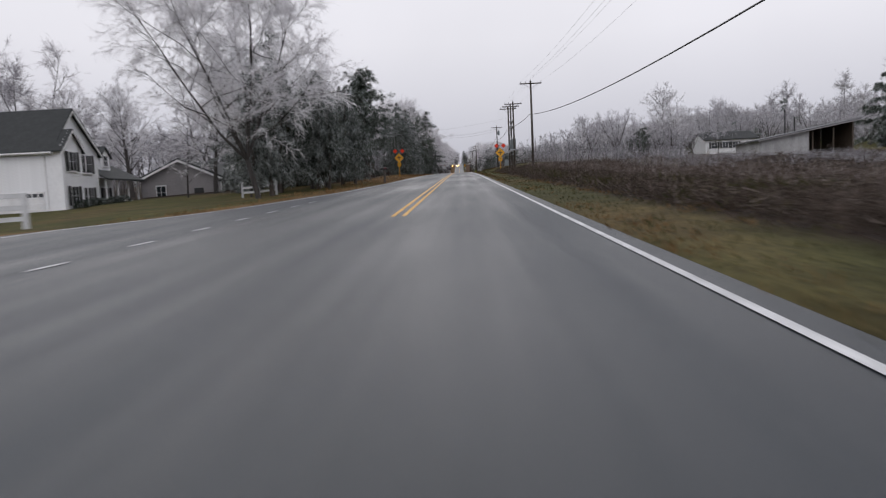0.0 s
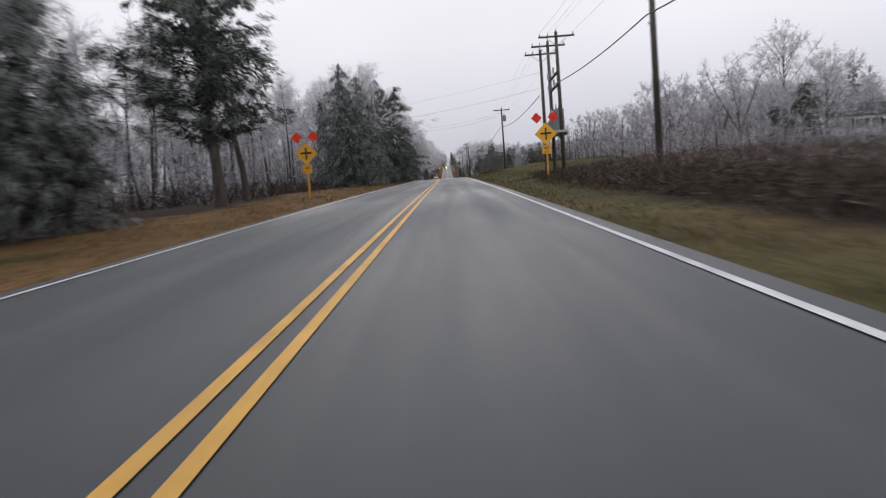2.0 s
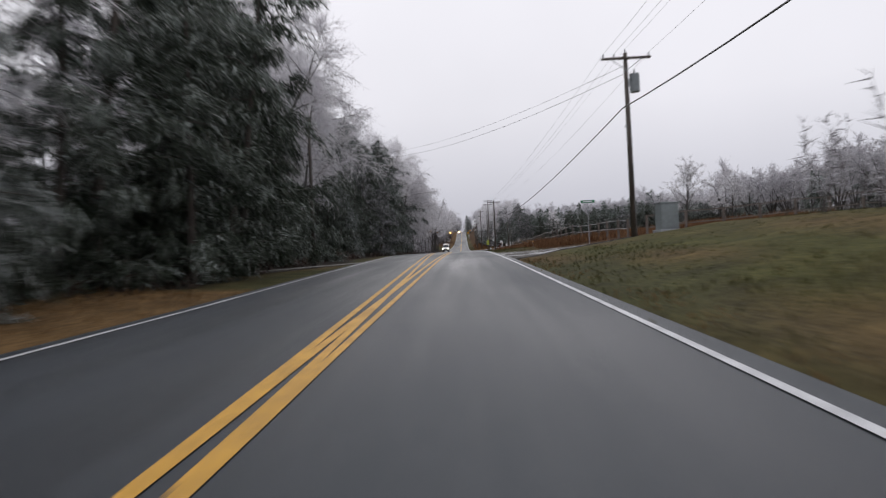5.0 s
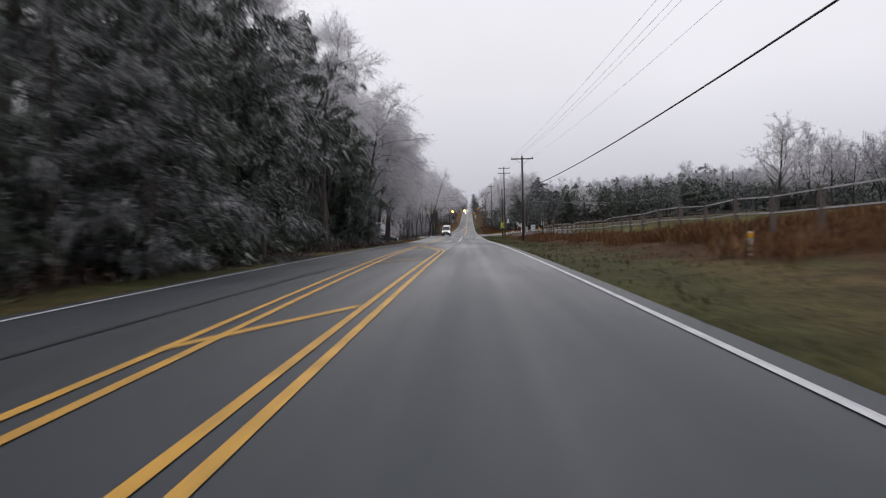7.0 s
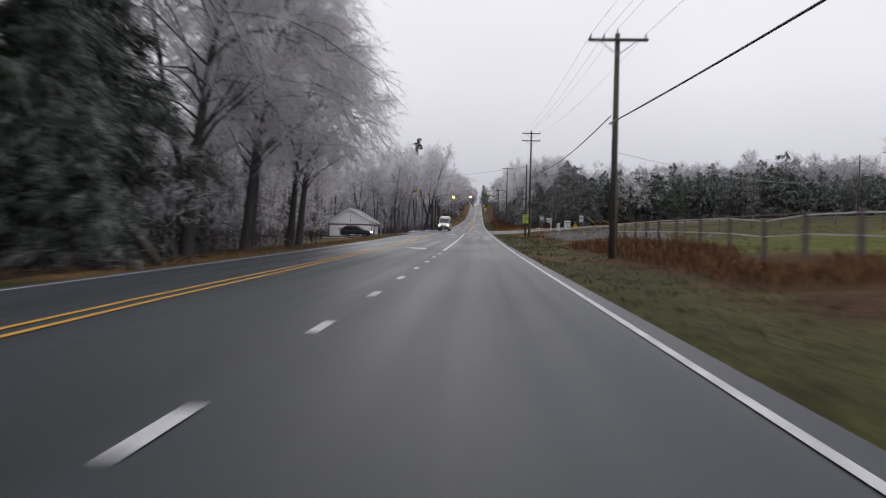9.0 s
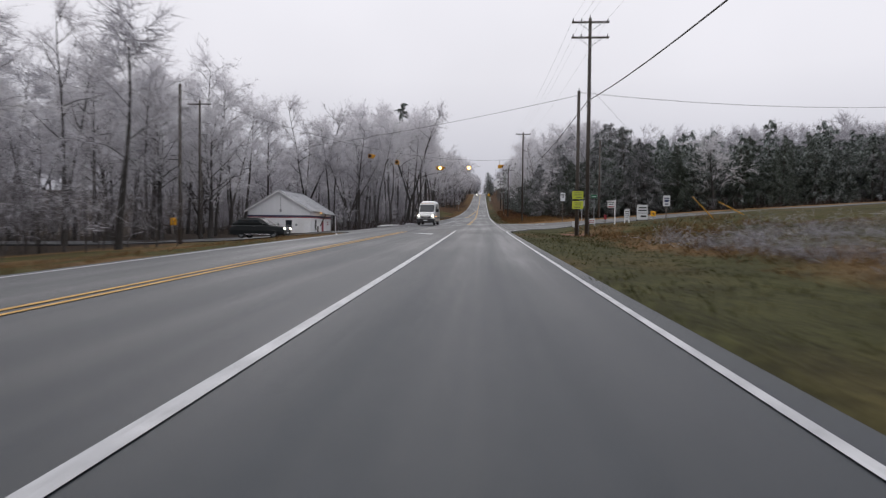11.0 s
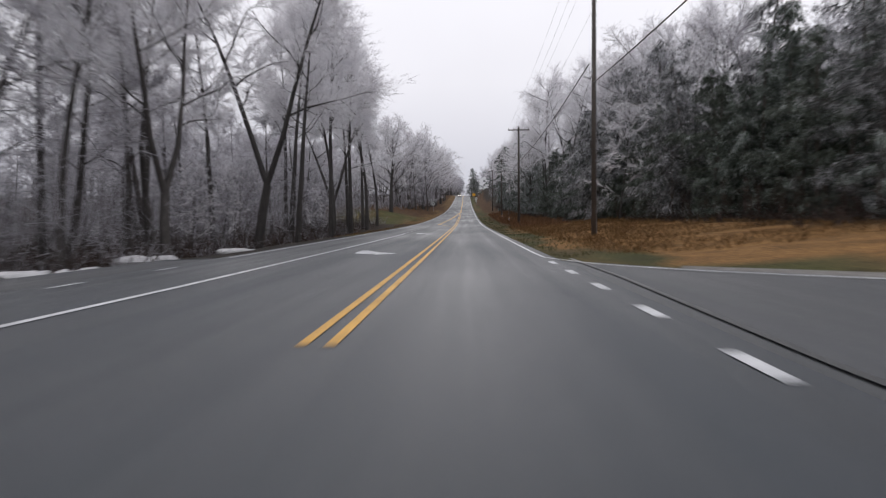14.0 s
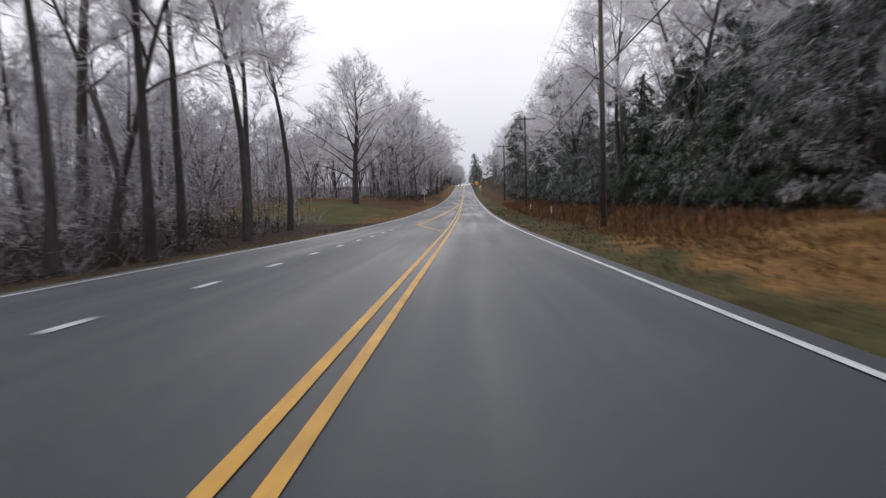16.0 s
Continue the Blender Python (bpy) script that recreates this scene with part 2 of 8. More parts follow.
CEDAR_LEAF = leaf_material("iced_cedar_foliage", (0.013, 0.022, 0.015), (0.044, 0.060, 0.045), (0.40, 0.43, 0.43), 0.37, 0.45, 0.22, lumps=0.9)
GRASS = leaf_material("winter_grass", (0.024, 0.030, 0.008), (0.054, 0.056, 0.017), (0.10, 0.085, 0.034), 0.26, 0.7)
SEDGE = leaf_material("russet_broom_sedge", (0.056, 0.024, 0.012), (0.125, 0.055, 0.025), (0.23, 0.135, 0.07), 0.32, 0.8)
# stems kept darker than the bank's, so the colour carries the woods' shade
SHADE_BRAMBLE = leaf_material("bramble_stems_toned_for_shade", (0.022, 0.015, 0.012), (0.056, 0.038, 0.031), (0.17, 0.13, 0.112), 0.10, 0.8)
BANK = leaf_material("brown_bank_brambles", (0.040, 0.030, 0.024), (0.092, 0.070, 0.057), (0.30, 0.26, 0.24), 0.17, 0.8)
SEED = leaf_material("straw_field_grass", (0.085, 0.045, 0.017), (0.16, 0.092, 0.036), (0.25, 0.165, 0.08), 0.3, 0.8)
POLE_WOOD = material("creosoted_pole_wood", (0.045, 0.036, 0.030), 0.75, vary=0.4, scale=14, bump=0.5, bump_scale=30, second=(0.08, 0.065, 0.055), stretch=(1, 1, 0.08))
GALV = material("galvanised_steel", (0.36, 0.38, 0.40), 0.45, metal=0.6, vary=0.15, scale=12, second=(0.30, 0.31, 0.33))
GREY_CAN = material("grey_transformer_paint", (0.20, 0.23, 0.24), 0.45, vary=0.15, scale=5, second=(0.15, 0.17, 0.18))
PORCELAIN = material("grey_porcelain", (0.30, 0.30, 0.32), 0.2, vary=0.1)
WIRE = material("black_cable", (0.035, 0.035, 0.038), 0.5, vary=0.2, scale=3)
ICED_WIRE = material("iced_cable", (0.50, 0.50, 0.52), 0.3, vary=0.25, scale=3)
SIGN_YELLOW = material("yellow_sign_face", (0.80, 0.40, 0.012), 0.35, vary=0.06, scale=3, second=(0.74, 0.36, 0.015))
SIGN_LIME = material("lime_sign_face", (0.52, 0.60, 0.04), 0.4, vary=0.08, scale=3)
SIGN_BLACK = material("black_sign_ink", (0.012, 0.012, 0.013), 0.5, vary=0.1)
SIGN_WHITE = material("white_sign_face", (0.60, 0.62, 0.63), 0.4, vary=0.08, scale=4)
SIGN_GREEN = material("green_sign_face", (0.015, 0.16, 0.07), 0.35, vary=0.06)
FLAG_RED = material("orange_red_flag_cloth", (0.80, 0.055, 0.025), 0.55, vary=0.15, scale=6, second=(0.85, 0.10, 0.04))
POST_YELLOW = material("yellow_sign_post", (0.62, 0.30, 0.02), 0.5, vary=0.15, scale=8)
SIGNAL_YELLOW = material("yellow_signal_housing", (0.70, 0.33, 0.01), 0.4, vary=0.15, scale=5)
AMBER_ON = material("lit_amber_lens", (0.8, 0.35, 0.02), 0.3, emit=(1.0, 0.50, 0.10), glow=22.0)
DARK_LENS = material("unlit_lens", (0.05, 0.018, 0.01), 0.2)
WHITE_SIDING = material("white_siding", (0.84, 0.85, 0.87), 0.55, vary=0.05, scale=5, second=(0.79, 0.80, 0.82))
GREY_SIDING = material("grey_mauve_siding", (0.25, 0.235, 0.24), 0.65, vary=0.1, scale=5, second=(0.21, 0.20, 0.205))
SHINGLE = material("charcoal_shingles", (0.022, 0.026, 0.027), 0.85, vary=0.5, scale=18, bump=0.6, bump_scale=25, second=(0.035, 0.038, 0.04))
TIN_ROOF = material("frosted_tin_roof", (0.46, 0.47, 0.49), 0.5, metal=0.25, vary=0.15, scale=6, second=(0.36, 0.37, 0.39))
BARN_ROOF = material("frosted_barn_roof", (0.15, 0.155, 0.165), 0.7, vary=0.3, scale=8, bump=0.4, bump_scale=20, second=(0.09, 0.094, 0.10))
BLOCK_WHITE = material("white_painted_block", (0.84, 0.85, 0.86), 0.65, vary=0.06, scale=6, bump=0.25, bump_scale=20, second=(0.74, 0.74, 0.74))
OLD_WHITE = material("weathered_white_boards", (0.42, 0.42, 0.43), 0.75, vary=0.2, scale=7, second=(0.30, 0.30, 0.30), stretch=(1, 1, 0.3))
TRIM_WHITE = material("white_trim_paint", (0.82, 0.82, 0.83), 0.5, vary=0.05)
DARK_PAINT = material("black_shutter_paint", (0.018, 0.020, 0.021), 0.5, vary=0.15)
NAVY = material("navy_stripe_paint", (0.025, 0.035, 0.10), 0.5, vary=0.1)
RED = material("red_stripe_paint", (0.30, 0.025, 0.035), 0.5, vary=0.15)
WINDOW = material("dark_window_glass", (0.025, 0.030, 0.034), 0.08, vary=0.1, spec=0.7)
BROWN_WOOD = material("weathered_brown_wood", (0.10, 0.075, 0.058), 0.8, vary=0.3, scale=12, stretch=(1, 1, 0.2))
FENCE_WHITE = material("white_fence_paint", (0.62, 0.63, 0.65), 0.55, vary=0.12, scale=5)
FENCE_POST = material("grey_fence_post_wood", (0.12, 0.10, 0.088), 0.85, vary=0.35, scale=14, stretch=(1, 1, 0.2))
VAN_WHITE = material("white_car_paint", (0.66, 0.67, 0.68), 0.28, vary=0.04, scale=2, second=(0.58, 0.58, 0.57), coat=0.6)
SUV_DARK = material("dark_green_black_car_paint", (0.006, 0.009, 0.010), 0.4, vary=0.1, scale=2, coat=0.1, spec=0.3)
SILVER = material("silver_car_paint", (0.45, 0.46, 0.48), 0.25, metal=0.4, vary=0.05, coat=0.6)
TYRE = material("black_rubber", (0.016, 0.016, 0.017), 0.8, vary=0.2)
RIM = material("steel_wheel", (0.28, 0.29, 0.30), 0.4, metal=0.7, vary=0.1)
BLACK_PLASTIC = material("black_plastic", (0.020, 0.020, 0.022), 0.55, vary=0.15)
CHROME = material("chrome_trim", (0.62, 0.62, 0.64), 0.2, metal=0.9, vary=0.05)
HEADLIGHT = material("lit_headlight", (0.9, 0.85, 0.7), 0.2, emit=(1.0, 0.86, 0.58), glow=40.0)
MARKER = material("lit_amber_marker", (0.8, 0.3, 0.05), 0.3, emit=(1.0, 0.42, 0.08), glow=5.0)
TAIL = material("red_tail_lens", (0.35, 0.01, 0.01), 0.25, vary=0.1)
RED_CLAY = material("bare_red_clay", (0.20, 0.075, 0.040), 0.9, vary=0.3, scale=14, bump=0.6, second=(0.15, 0.065, 0.04))
PALE_DEBRIS = material("pale_ice_and_litter", (0.55, 0.55, 0.56), 0.5, vary=0.2, scale=12)

# ---------------------------------------------------------------- building helpers


def lerp_table(rows, y):
    if y <= rows[0][0]:
        return rows[0][1]
    for (a, p), (b, q) in zip(rows, rows[1:]):
        if y <= b:
            return p + (q - p) * (y - a) / (b - a)
    return rows[-1][1]


def part(name, bm, mat, parent=None, label="", smooth=False):
    """Links a bmesh as one mesh object under a thing or a part."""
    me = bpy.data.meshes.new(name)
    bm.to_mesh(me)
    bm.free()
    return mesh_part(name, me, mat, parent, label, smooth)


def mesh_part(name, me, mat, parent=None, label="", smooth=False):
    me.materials.append(mat)
    if smooth:
        me.polygons.foreach_set("use_smooth", [True] * len(me.polygons))
    ob = new(name, me)
    if parent:
        ob.parent = parent
    if label:
        tagged(ob, label)
    return ob


def thing(name, label, category, m=None, group="", kind=""):
    ob = new(name)
    ob.empty_display_size = 0.2
    if m is not None:
        ob.matrix_basis = m
    return tagged(ob, label, category, group, kind)


def box(sx, sy, sz, at=(0, 0, 0), bevel=0.0, bm=None, turn=None):
    """A box centred on at; its edges can be rounded."""
    bm = bm or bmesh.new()
    m = Matrix.Translation(at) @ (turn or Matrix.Identity(4)) @ Matrix.Diagonal((sx, sy, sz, 1))
    r = bmesh.ops.create_cube(bm, size=1, matrix=m)
    if bevel:
        edges = list({e for v in r["verts"] for e in v.link_edges})
        bmesh.ops.bevel(bm, geom=edges, offset=bevel, segments=2, affect="EDGES", profile=0.6)
    return bm


def rod(a, b, r1, r2=None, sides=8, bm=None):
    """A tapered round bar from a to b."""
    bm = bm or bmesh.new()
    a, b = Vector(a), Vector(b)
    m = Matrix.Translation((a + b) / 2) @ (b - a).to_track_quat("Z", "Y").to_matrix().to_4x4()
    bmesh.ops.create_cone(bm, cap_ends=True, segments=sides, radius1=r1, radius2=r1 if r2 is None else r2, depth=(b - a).length, matrix=m)
    return bm


def prism(profile, axis, lo, hi, bm=None):
    """A closed outline of (u, v) pushed along an axis: 'x' takes (y, z), 'y' takes (x, z), 'z' takes (x, y)."""
    bm = bm or bmesh.new()
    spot = {"x": lambda u, v, w: (w, u, v), "y": lambda u, v, w: (u, w, v), "z": lambda u, v, w: (u, v, w)}[axis]
    a = [bm.verts.new(spot(u, v, lo)) for u, v in profile]
    b = [bm.verts.new(spot(u, v, hi)) for u, v in profile]
    n = len(profile)
    bm.faces.new(a)
    bm.faces.new(b[::-1])
    for i in range(n):
        bm.faces.new((a[i], b[i], b[(i + 1) % n], a[(i + 1) % n]))
    bmesh.ops.recalc_face_normals(bm, faces=bm.faces)
    return bm


# ---------------------------------------------------------------- the lie of the land
LEFT_EDGE = [(-400, -10.3), (14, -10.3), (21, -7.6), (34, -6.1), (51, -5.45), (130, -5.0), (150, -5.3), (176, -6.15), (199, -6.4), (222, -6.9), (283, -8.1),
             (300, -8.0), (320, -7.3), (353, -6.9), (387, -7.1), (420, -6.8), (500, -5.3), (1500, -5.15)]
RIGHT_EDGE = 1.95
SHOULDER = 0.32


def left_edge(y):
    return lerp_table(LEFT_EDGE, y)


# height over the road at 1.2, 4, 10, 25 and 60 m out from the pavement
RIGHT_LIE = [(-60, (-0.05, 0.0, -0.25, -0.8, -1.4)), (20, (-0.05, 0.0, -0.25, -0.7, -1.2)), (45, (-0.05, 0.05, -0.25, -0.6, -1.0)), (70, (-0.05, 0.15, 0.1, -0.2, -0.6)), (95, (-0.02, 0.25, 0.7, 0.8, 0.6)), (120, (0.0, 0.50, 1.15, 1.3, 0.9)),
             (150, (0.0, 0.50, 1.3, 1.9, 1.9)), (163, (-0.02, 0.08, 0.55, 1.3, 3.0)), (185, (-0.05, 0.15, 0.7, 1.8, 3.9)), (240, (-0.1, -0.05, 0.4, 1.6, 4.0)),
             (290, (-0.1, -0.15, 0.35, 1.5, 3.2)), (305, (-0.1, -0.2, 0.25, 1.4, 3.4)), (318, (-0.02, 0.05, 0.65, 1.9, 4.0)), (346, (-0.02, 0.05, 0.65, 1.9, 4.0)), (365, (-0.05, 0.15, 0.8, 1.8, 3.6)),
             (430, (-0.05, 0.10, 0.8, 1.3, 2.0)), (520, (0, 0.3, 1.2, 2.0, 3.0)), (620, (0, 0.4, 1.6, 3.2, 5.0)), (760, (0, 0.6, 4.6, 6.5, 8.0)), (900, (0, 0.5, 2.0, 4.0, 6.0))]
LEFT_LIE = [(-60, (-0.05, -0.2, -0.6, -1.1, -1.6)), (40, (-0.05, -0.15, -0.5, -1.1, -1.6)), (75, (0.0, 0.1, 0.1, -0.5, -1.0)), (95, (0.0, 0.2, 0.25, -0.2, -0.8)),
            (135, (0.0, 0.1, 0.0, -0.5, -1.0)), (210, (-0.05, -0.1, -0.2, -0.6, -1.0)), (270, (-0.08, -0.3, -0.7, -1.2, -1.6)), (300, (-0.06, -0.3, -0.9, -1.6, -2.0)),
            (345, (-0.05, -0.4, -1.1, -1.6, -2.2)), (365, (-0.1, -0.5, -1.2, -2.0, -2.8)), (400, (-0.1, -0.5, -1.2, -1.9, -2.4)), (425, (-0.05, -0.1, 0.1, 0.4, 0.8)),
            (470, (0.0, 0.5, 1.6, 2.2, 2.6)), (600, (0.0, 0.4, 1.2, 1.5, 1.5)), (900, (0, 0.2, 0.5, 0.5, 0.5))]
OUT = (0.0, 1.2, 4.0, 10.0, 25.0, 60.0)


def lie(rows, y, d):
    for (a, p), (b, q) in zip(rows, rows[1:]):
        if y <= b:
            u = min(1.0, max(0.0, (y - a) / (b - a)))
            u = u * u * (3 - 2 * u)
            hs = [-0.05] + [s + (t - s) * u for s, t in zip(p, q)]
            break
    else:
        hs = [-0.05] + list(rows[-1][1])
    for k in range(5):
        if d <= OUT[k + 1]:
            u = (d - OUT[k]) / (OUT[k + 1] - OUT[k])
            return hs[k] + (hs[k + 1] - hs[k]) * u
    return hs[5]


def ground_z(x, y):
    """Height of the ground outside the pavement."""
    l, r = left_edge(y) - SHOULDER, RIGHT_EDGE + SHOULDER
    if l <= x <= r:
        return road_z(y)
    d = x - r if x > r else l - x
    z = road_z(y) + lie(RIGHT_LIE if x > r else LEFT_LIE, y, d)
    if d > 1.5:
        z += min(1.0, (d - 1.5) / 4) * 0.10 * noise.noise((x * 0.25, y * 0.25, 0)) + min(1.0, d / 40) * 0.4 * noise.noise((x * 0.03, y * 0.03, 5))
    return z


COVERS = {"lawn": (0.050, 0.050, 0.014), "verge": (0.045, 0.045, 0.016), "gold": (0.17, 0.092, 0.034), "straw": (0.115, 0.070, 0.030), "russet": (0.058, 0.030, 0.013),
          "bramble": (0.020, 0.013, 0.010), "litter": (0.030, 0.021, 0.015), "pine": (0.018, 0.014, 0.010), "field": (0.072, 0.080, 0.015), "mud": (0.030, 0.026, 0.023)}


def cover(x, y):
    """What grows on the ground there: the colour of its kind of cover."""
    l, r = left_edge(y) - SHOULDER, RIGHT_EDGE + SHOULDER
    w = 2.2 * noise.noise((x * 0.18, y * 0.12, 2)) + 0.9 * noise.noise((x * 0.8, y * 0.5, 7))
    far = max(0.0, abs(x) - 14)
    y += min(22.0, 0.35 * far) * noise.noise((x * 0.03, y * 0.035, 11))
    if x >= r:
        d = x - r + w
        if y < 88:
            k = "verge" if x - r + 0.3 * w < 2.2 else "bramble"
        elif y < 160:
            k = "verge" if d < 2 else "lawn" if y > 100 or d < 6 else "bramble"
        elif y < 255:
            k = "verge" if d < 3.2 else "russet" if d < (26 if y < 204 else 10) else "field"
        elif y < 312:
            k = "verge" if d < 5 else "straw" if d < 8 else "lawn"
        elif y < 338:
            k = "verge"
        elif x > 9 and y < 350 + 0.1 * x:
            k = "gold"
        elif y < 348:
            k = "verge"
        else:
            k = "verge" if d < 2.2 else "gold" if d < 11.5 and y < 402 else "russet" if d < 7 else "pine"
    else:
        d = l - x + w
        if y < 62:
            k = "straw" if d < 1.2 else "lawn"
        elif y < 135:
            k = "straw" if d < 5.0 else "litter"
        elif y < 225:
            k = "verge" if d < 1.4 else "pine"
        elif y < 262:
            k = "straw" if d < 1.5 else "litter"
        elif y < 315:
            k = "lawn" if d < 14 and noise.noise((x * 0.3, y * 0.2, 3)) > -0.1 else "straw" if d < 16 else "litter"
        elif y < 378:
            k = "mud" if d < 5 else "litter"
        elif y < 430:
            k = "verge" if d < 1.2 else "litter"
        else:
            k = "straw" if d < 2 else "lawn" if d < 16 and y < 462 else "russet" if d < 30 else "litter"
    f = 1 + 0.25 * noise.noise((x * 0.5, y * 0.35, 11))
    c = COVERS[k]
    if k in ("verge", "lawn", "field"):
        dry = max(0.0, min(0.75, (0.12 if y < 150 else 0.05) + 1.2 * noise.noise((x * 0.45, y * 0.11, 21)))) * (0.35 if k == "field" else 1.0)
        c = [p + (q - p) * dry for p, q in zip(c, (0.105, 0.066, 0.030))]
    return [v * f for v in c]


def land_material():
    m = bpy.data.materials.new("winter_ground")
    m.use_nodes = True
    n, l = m.node_tree.nodes, m.node_tree.links
    b = n["Principled BSDF"]
    b.inputs["Roughness"].default_value = 0.95
    b.inputs["Specular IOR Level"].default_value = 0.12
    at = n.new("ShaderNodeAttribute")
    at.attribute_name = "cover"
    tc = n.new("ShaderNodeTexCoord")
    fine, mid = n.new("ShaderNodeTexNoise"), n.new("ShaderNodeTexNoise")
    fine.inputs["Scale"].default_value, fine.inputs["Detail"].default_value = 9.0, 8.0
    mid.inputs["Scale"].default_value, mid.inputs["Detail"].default_value = 0.9, 5.0
    a, c = n.new("ShaderNodeMapRange"), n.new("ShaderNodeMapRange")
    for q, lo, hi in ((a, 0.45, 1.55), (c, 0.7, 1.3)):
        q.inputs["From Min"].default_value, q.inputs["From Max"].default_value = 0.3, 0.7
        q.inputs["To Min"].default_value, q.inputs["To Max"].default_value = lo, hi
    mul = n.new("ShaderNodeMath")
    mul.operation = "MULTIPLY"
    mix = n.new("ShaderNodeMix")
    mix.data_type, mix.blend_type = "RGBA", "MULTIPLY"
    mix.inputs["Factor"].default_value = 1.0
    bump = n.new("ShaderNodeBump")
    bump.inputs["Strength"].default_value, bump.inputs["Distance"].default_value = 0.8, 0.06
    for q in (fine, mid):
        l.new(tc.outputs["Object"], q.inputs["Vector"])
    l.new(fine.outputs["Fac"], a.inputs["Value"])
    l.new(mid.outputs["Fac"], c.inputs["Value"])
    l.new(a.outputs[0], mul.inputs[0])
    l.new(c.outputs[0], mul.inputs[1])
    l.new(at.outputs["Color"], mix.inputs["A"])
    l.new(mul.outputs[0], mix.inputs["B"])
    l.new(mix.outputs["Result"], b.inputs["Base Color"])
    l.new(fine.outputs["Fac"], bump.inputs["Height"])
    l.new(bump.outputs["Normal"], b.inputs["Normal"])
    return m


def build_ground():
    outs = [0.0, 0.35, 0.8, 1.2, 1.8, 2.6, 3.4, 4.3, 5.4, 6.8, 8.2, 10, 12.5, 15, 18, 22, 27, 33, 40, 50, 62, 80, 110, 160, 300, 700, 2000]
    ys = [-400, -250, -150, -90, -60, -40, -28] + [-20 + 1.5 * k for k in range(340)] + [495, 510, 530, 555, 585, 620, 660, 700, 750, 820, 950, 1200, 1498, 3500]
    vs, cols, rows = [], [], []
    for y in ys:
        row = []
        l, r = left_edge(y) - SHOULDER, RIGHT_EDGE + SHOULDER
        for d in outs[::-1]:
            row.append((l - d, y, ground_z(l - d - 1e-4, y) - (0.14 if d == 0 else 0.0)))
        for d in outs:
            row.append((r + d, y, ground_z(r + d + 1e-4, y) - (0.14 if d == 0 else 0.0)))
        rows.append(len(row))
        vs += row
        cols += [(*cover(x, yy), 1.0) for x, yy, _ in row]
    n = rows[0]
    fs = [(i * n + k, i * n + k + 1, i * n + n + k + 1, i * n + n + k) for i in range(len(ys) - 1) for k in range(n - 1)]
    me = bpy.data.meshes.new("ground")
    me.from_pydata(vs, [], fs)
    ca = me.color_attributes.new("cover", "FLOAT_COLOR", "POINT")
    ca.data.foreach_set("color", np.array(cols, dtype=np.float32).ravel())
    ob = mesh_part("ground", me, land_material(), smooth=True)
    tagged(ob, "winter ground of grass, broom sedge and leaf litter", "ground", kind="structure")
    return ob


def strip(name, mat, sections, lift, label, category="road", thick=0.0):
    """A sheet along y from (y, x_left, x_right) rows that follows the road's surface."""
    bm = bmesh.new()
    prev = None
    for y, a, b in sections:
        z = road_z(y) + lift
        cur = [bm.verts.new((a, y, z)), bm.verts.new((b, y, z))]
        if thick:
            cur = [bm.verts.new((a - 0.02, y, z - thick))] + cur + [bm.verts.new((b + 0.02, y, z - thick))]
        if prev:
            for k in range(len(cur) - 1):
                bm.faces.new((prev[k], prev[k + 1], cur[k + 1], cur[k]))
        prev = cur
    bmesh.ops.recalc_face_normals(bm, faces=bm.faces)
    if sum(f.normal.z for f in bm.faces) < 0:
        bmesh.ops.reverse_faces(bm, faces=bm.faces)
    return tagged(part(name, bm, mat), label, category, kind="structure")


def steps(a, b, step=3.0):
    n = max(1, math.ceil((b - a) / step))
    return [a + (b - a) * k / n for k in range(n + 1)]


def line(name, mat, pts, width, label):
    """A painted line through (x, y) points, 8 mm proud of the road, with slightly worn edges."""
    bm = bmesh.new()
    fine = []
    for (x0, y0), (x1, y1) in zip(pts, pts[1:]):
        n = max(1, math.ceil(math.hypot(x1 - x0, y1 - y0) / 2.0))
        fine += [(x0 + (x1 - x0) * k / n, y0 + (y1 - y0) * k / n) for k in range(n)]
    fine.append(pts[-1])
    prev = None
    for i, (x, y) in enumerate(fine):
        (xa, ya), (xb, yb) = fine[max(0, i - 1)], fine[min(len(fine) - 1, i + 1)]
        dx, dy = xb - xa, yb - ya
        s = math.hypot(dx, dy) or 1
        nx, ny = -dy / s, dx / s
        w = width / 2 * (1 + 0.12 * noise.noise((x * 2, y * 0.9, 0)))
        cur = []
        for q in (-1, 1):
            px, py = x + nx * w * q, y + ny * w * q
            cur.append(bm.verts.new((px, py, paved_z(px, py) + 0.010)))
        if prev:
            bm.faces.new((prev[0], prev[1], cur[1], cur[0]))
        prev = cur
    bmesh.ops.recalc_face_normals(bm, faces=bm.faces)
    if sum(f.normal.z for f in bm.faces) < 0:
        bmesh.ops.reverse_faces(bm, faces=bm.faces)
    return tagged(part(name, bm, mat), label, "road marking", kind="structure")


def paved_z(x, y):
    l, r = left_edge(y) - SHOULDER, RIGHT_EDGE + SHOULDER
    if l <= x <= r:
        return road_z(y)
    d = x - r if x > r else l - x
    return road_z(y) * max(0.0, 1 - d / 2) + (ground_z(x, y) + 0.06) * min(1.0, d / 2)


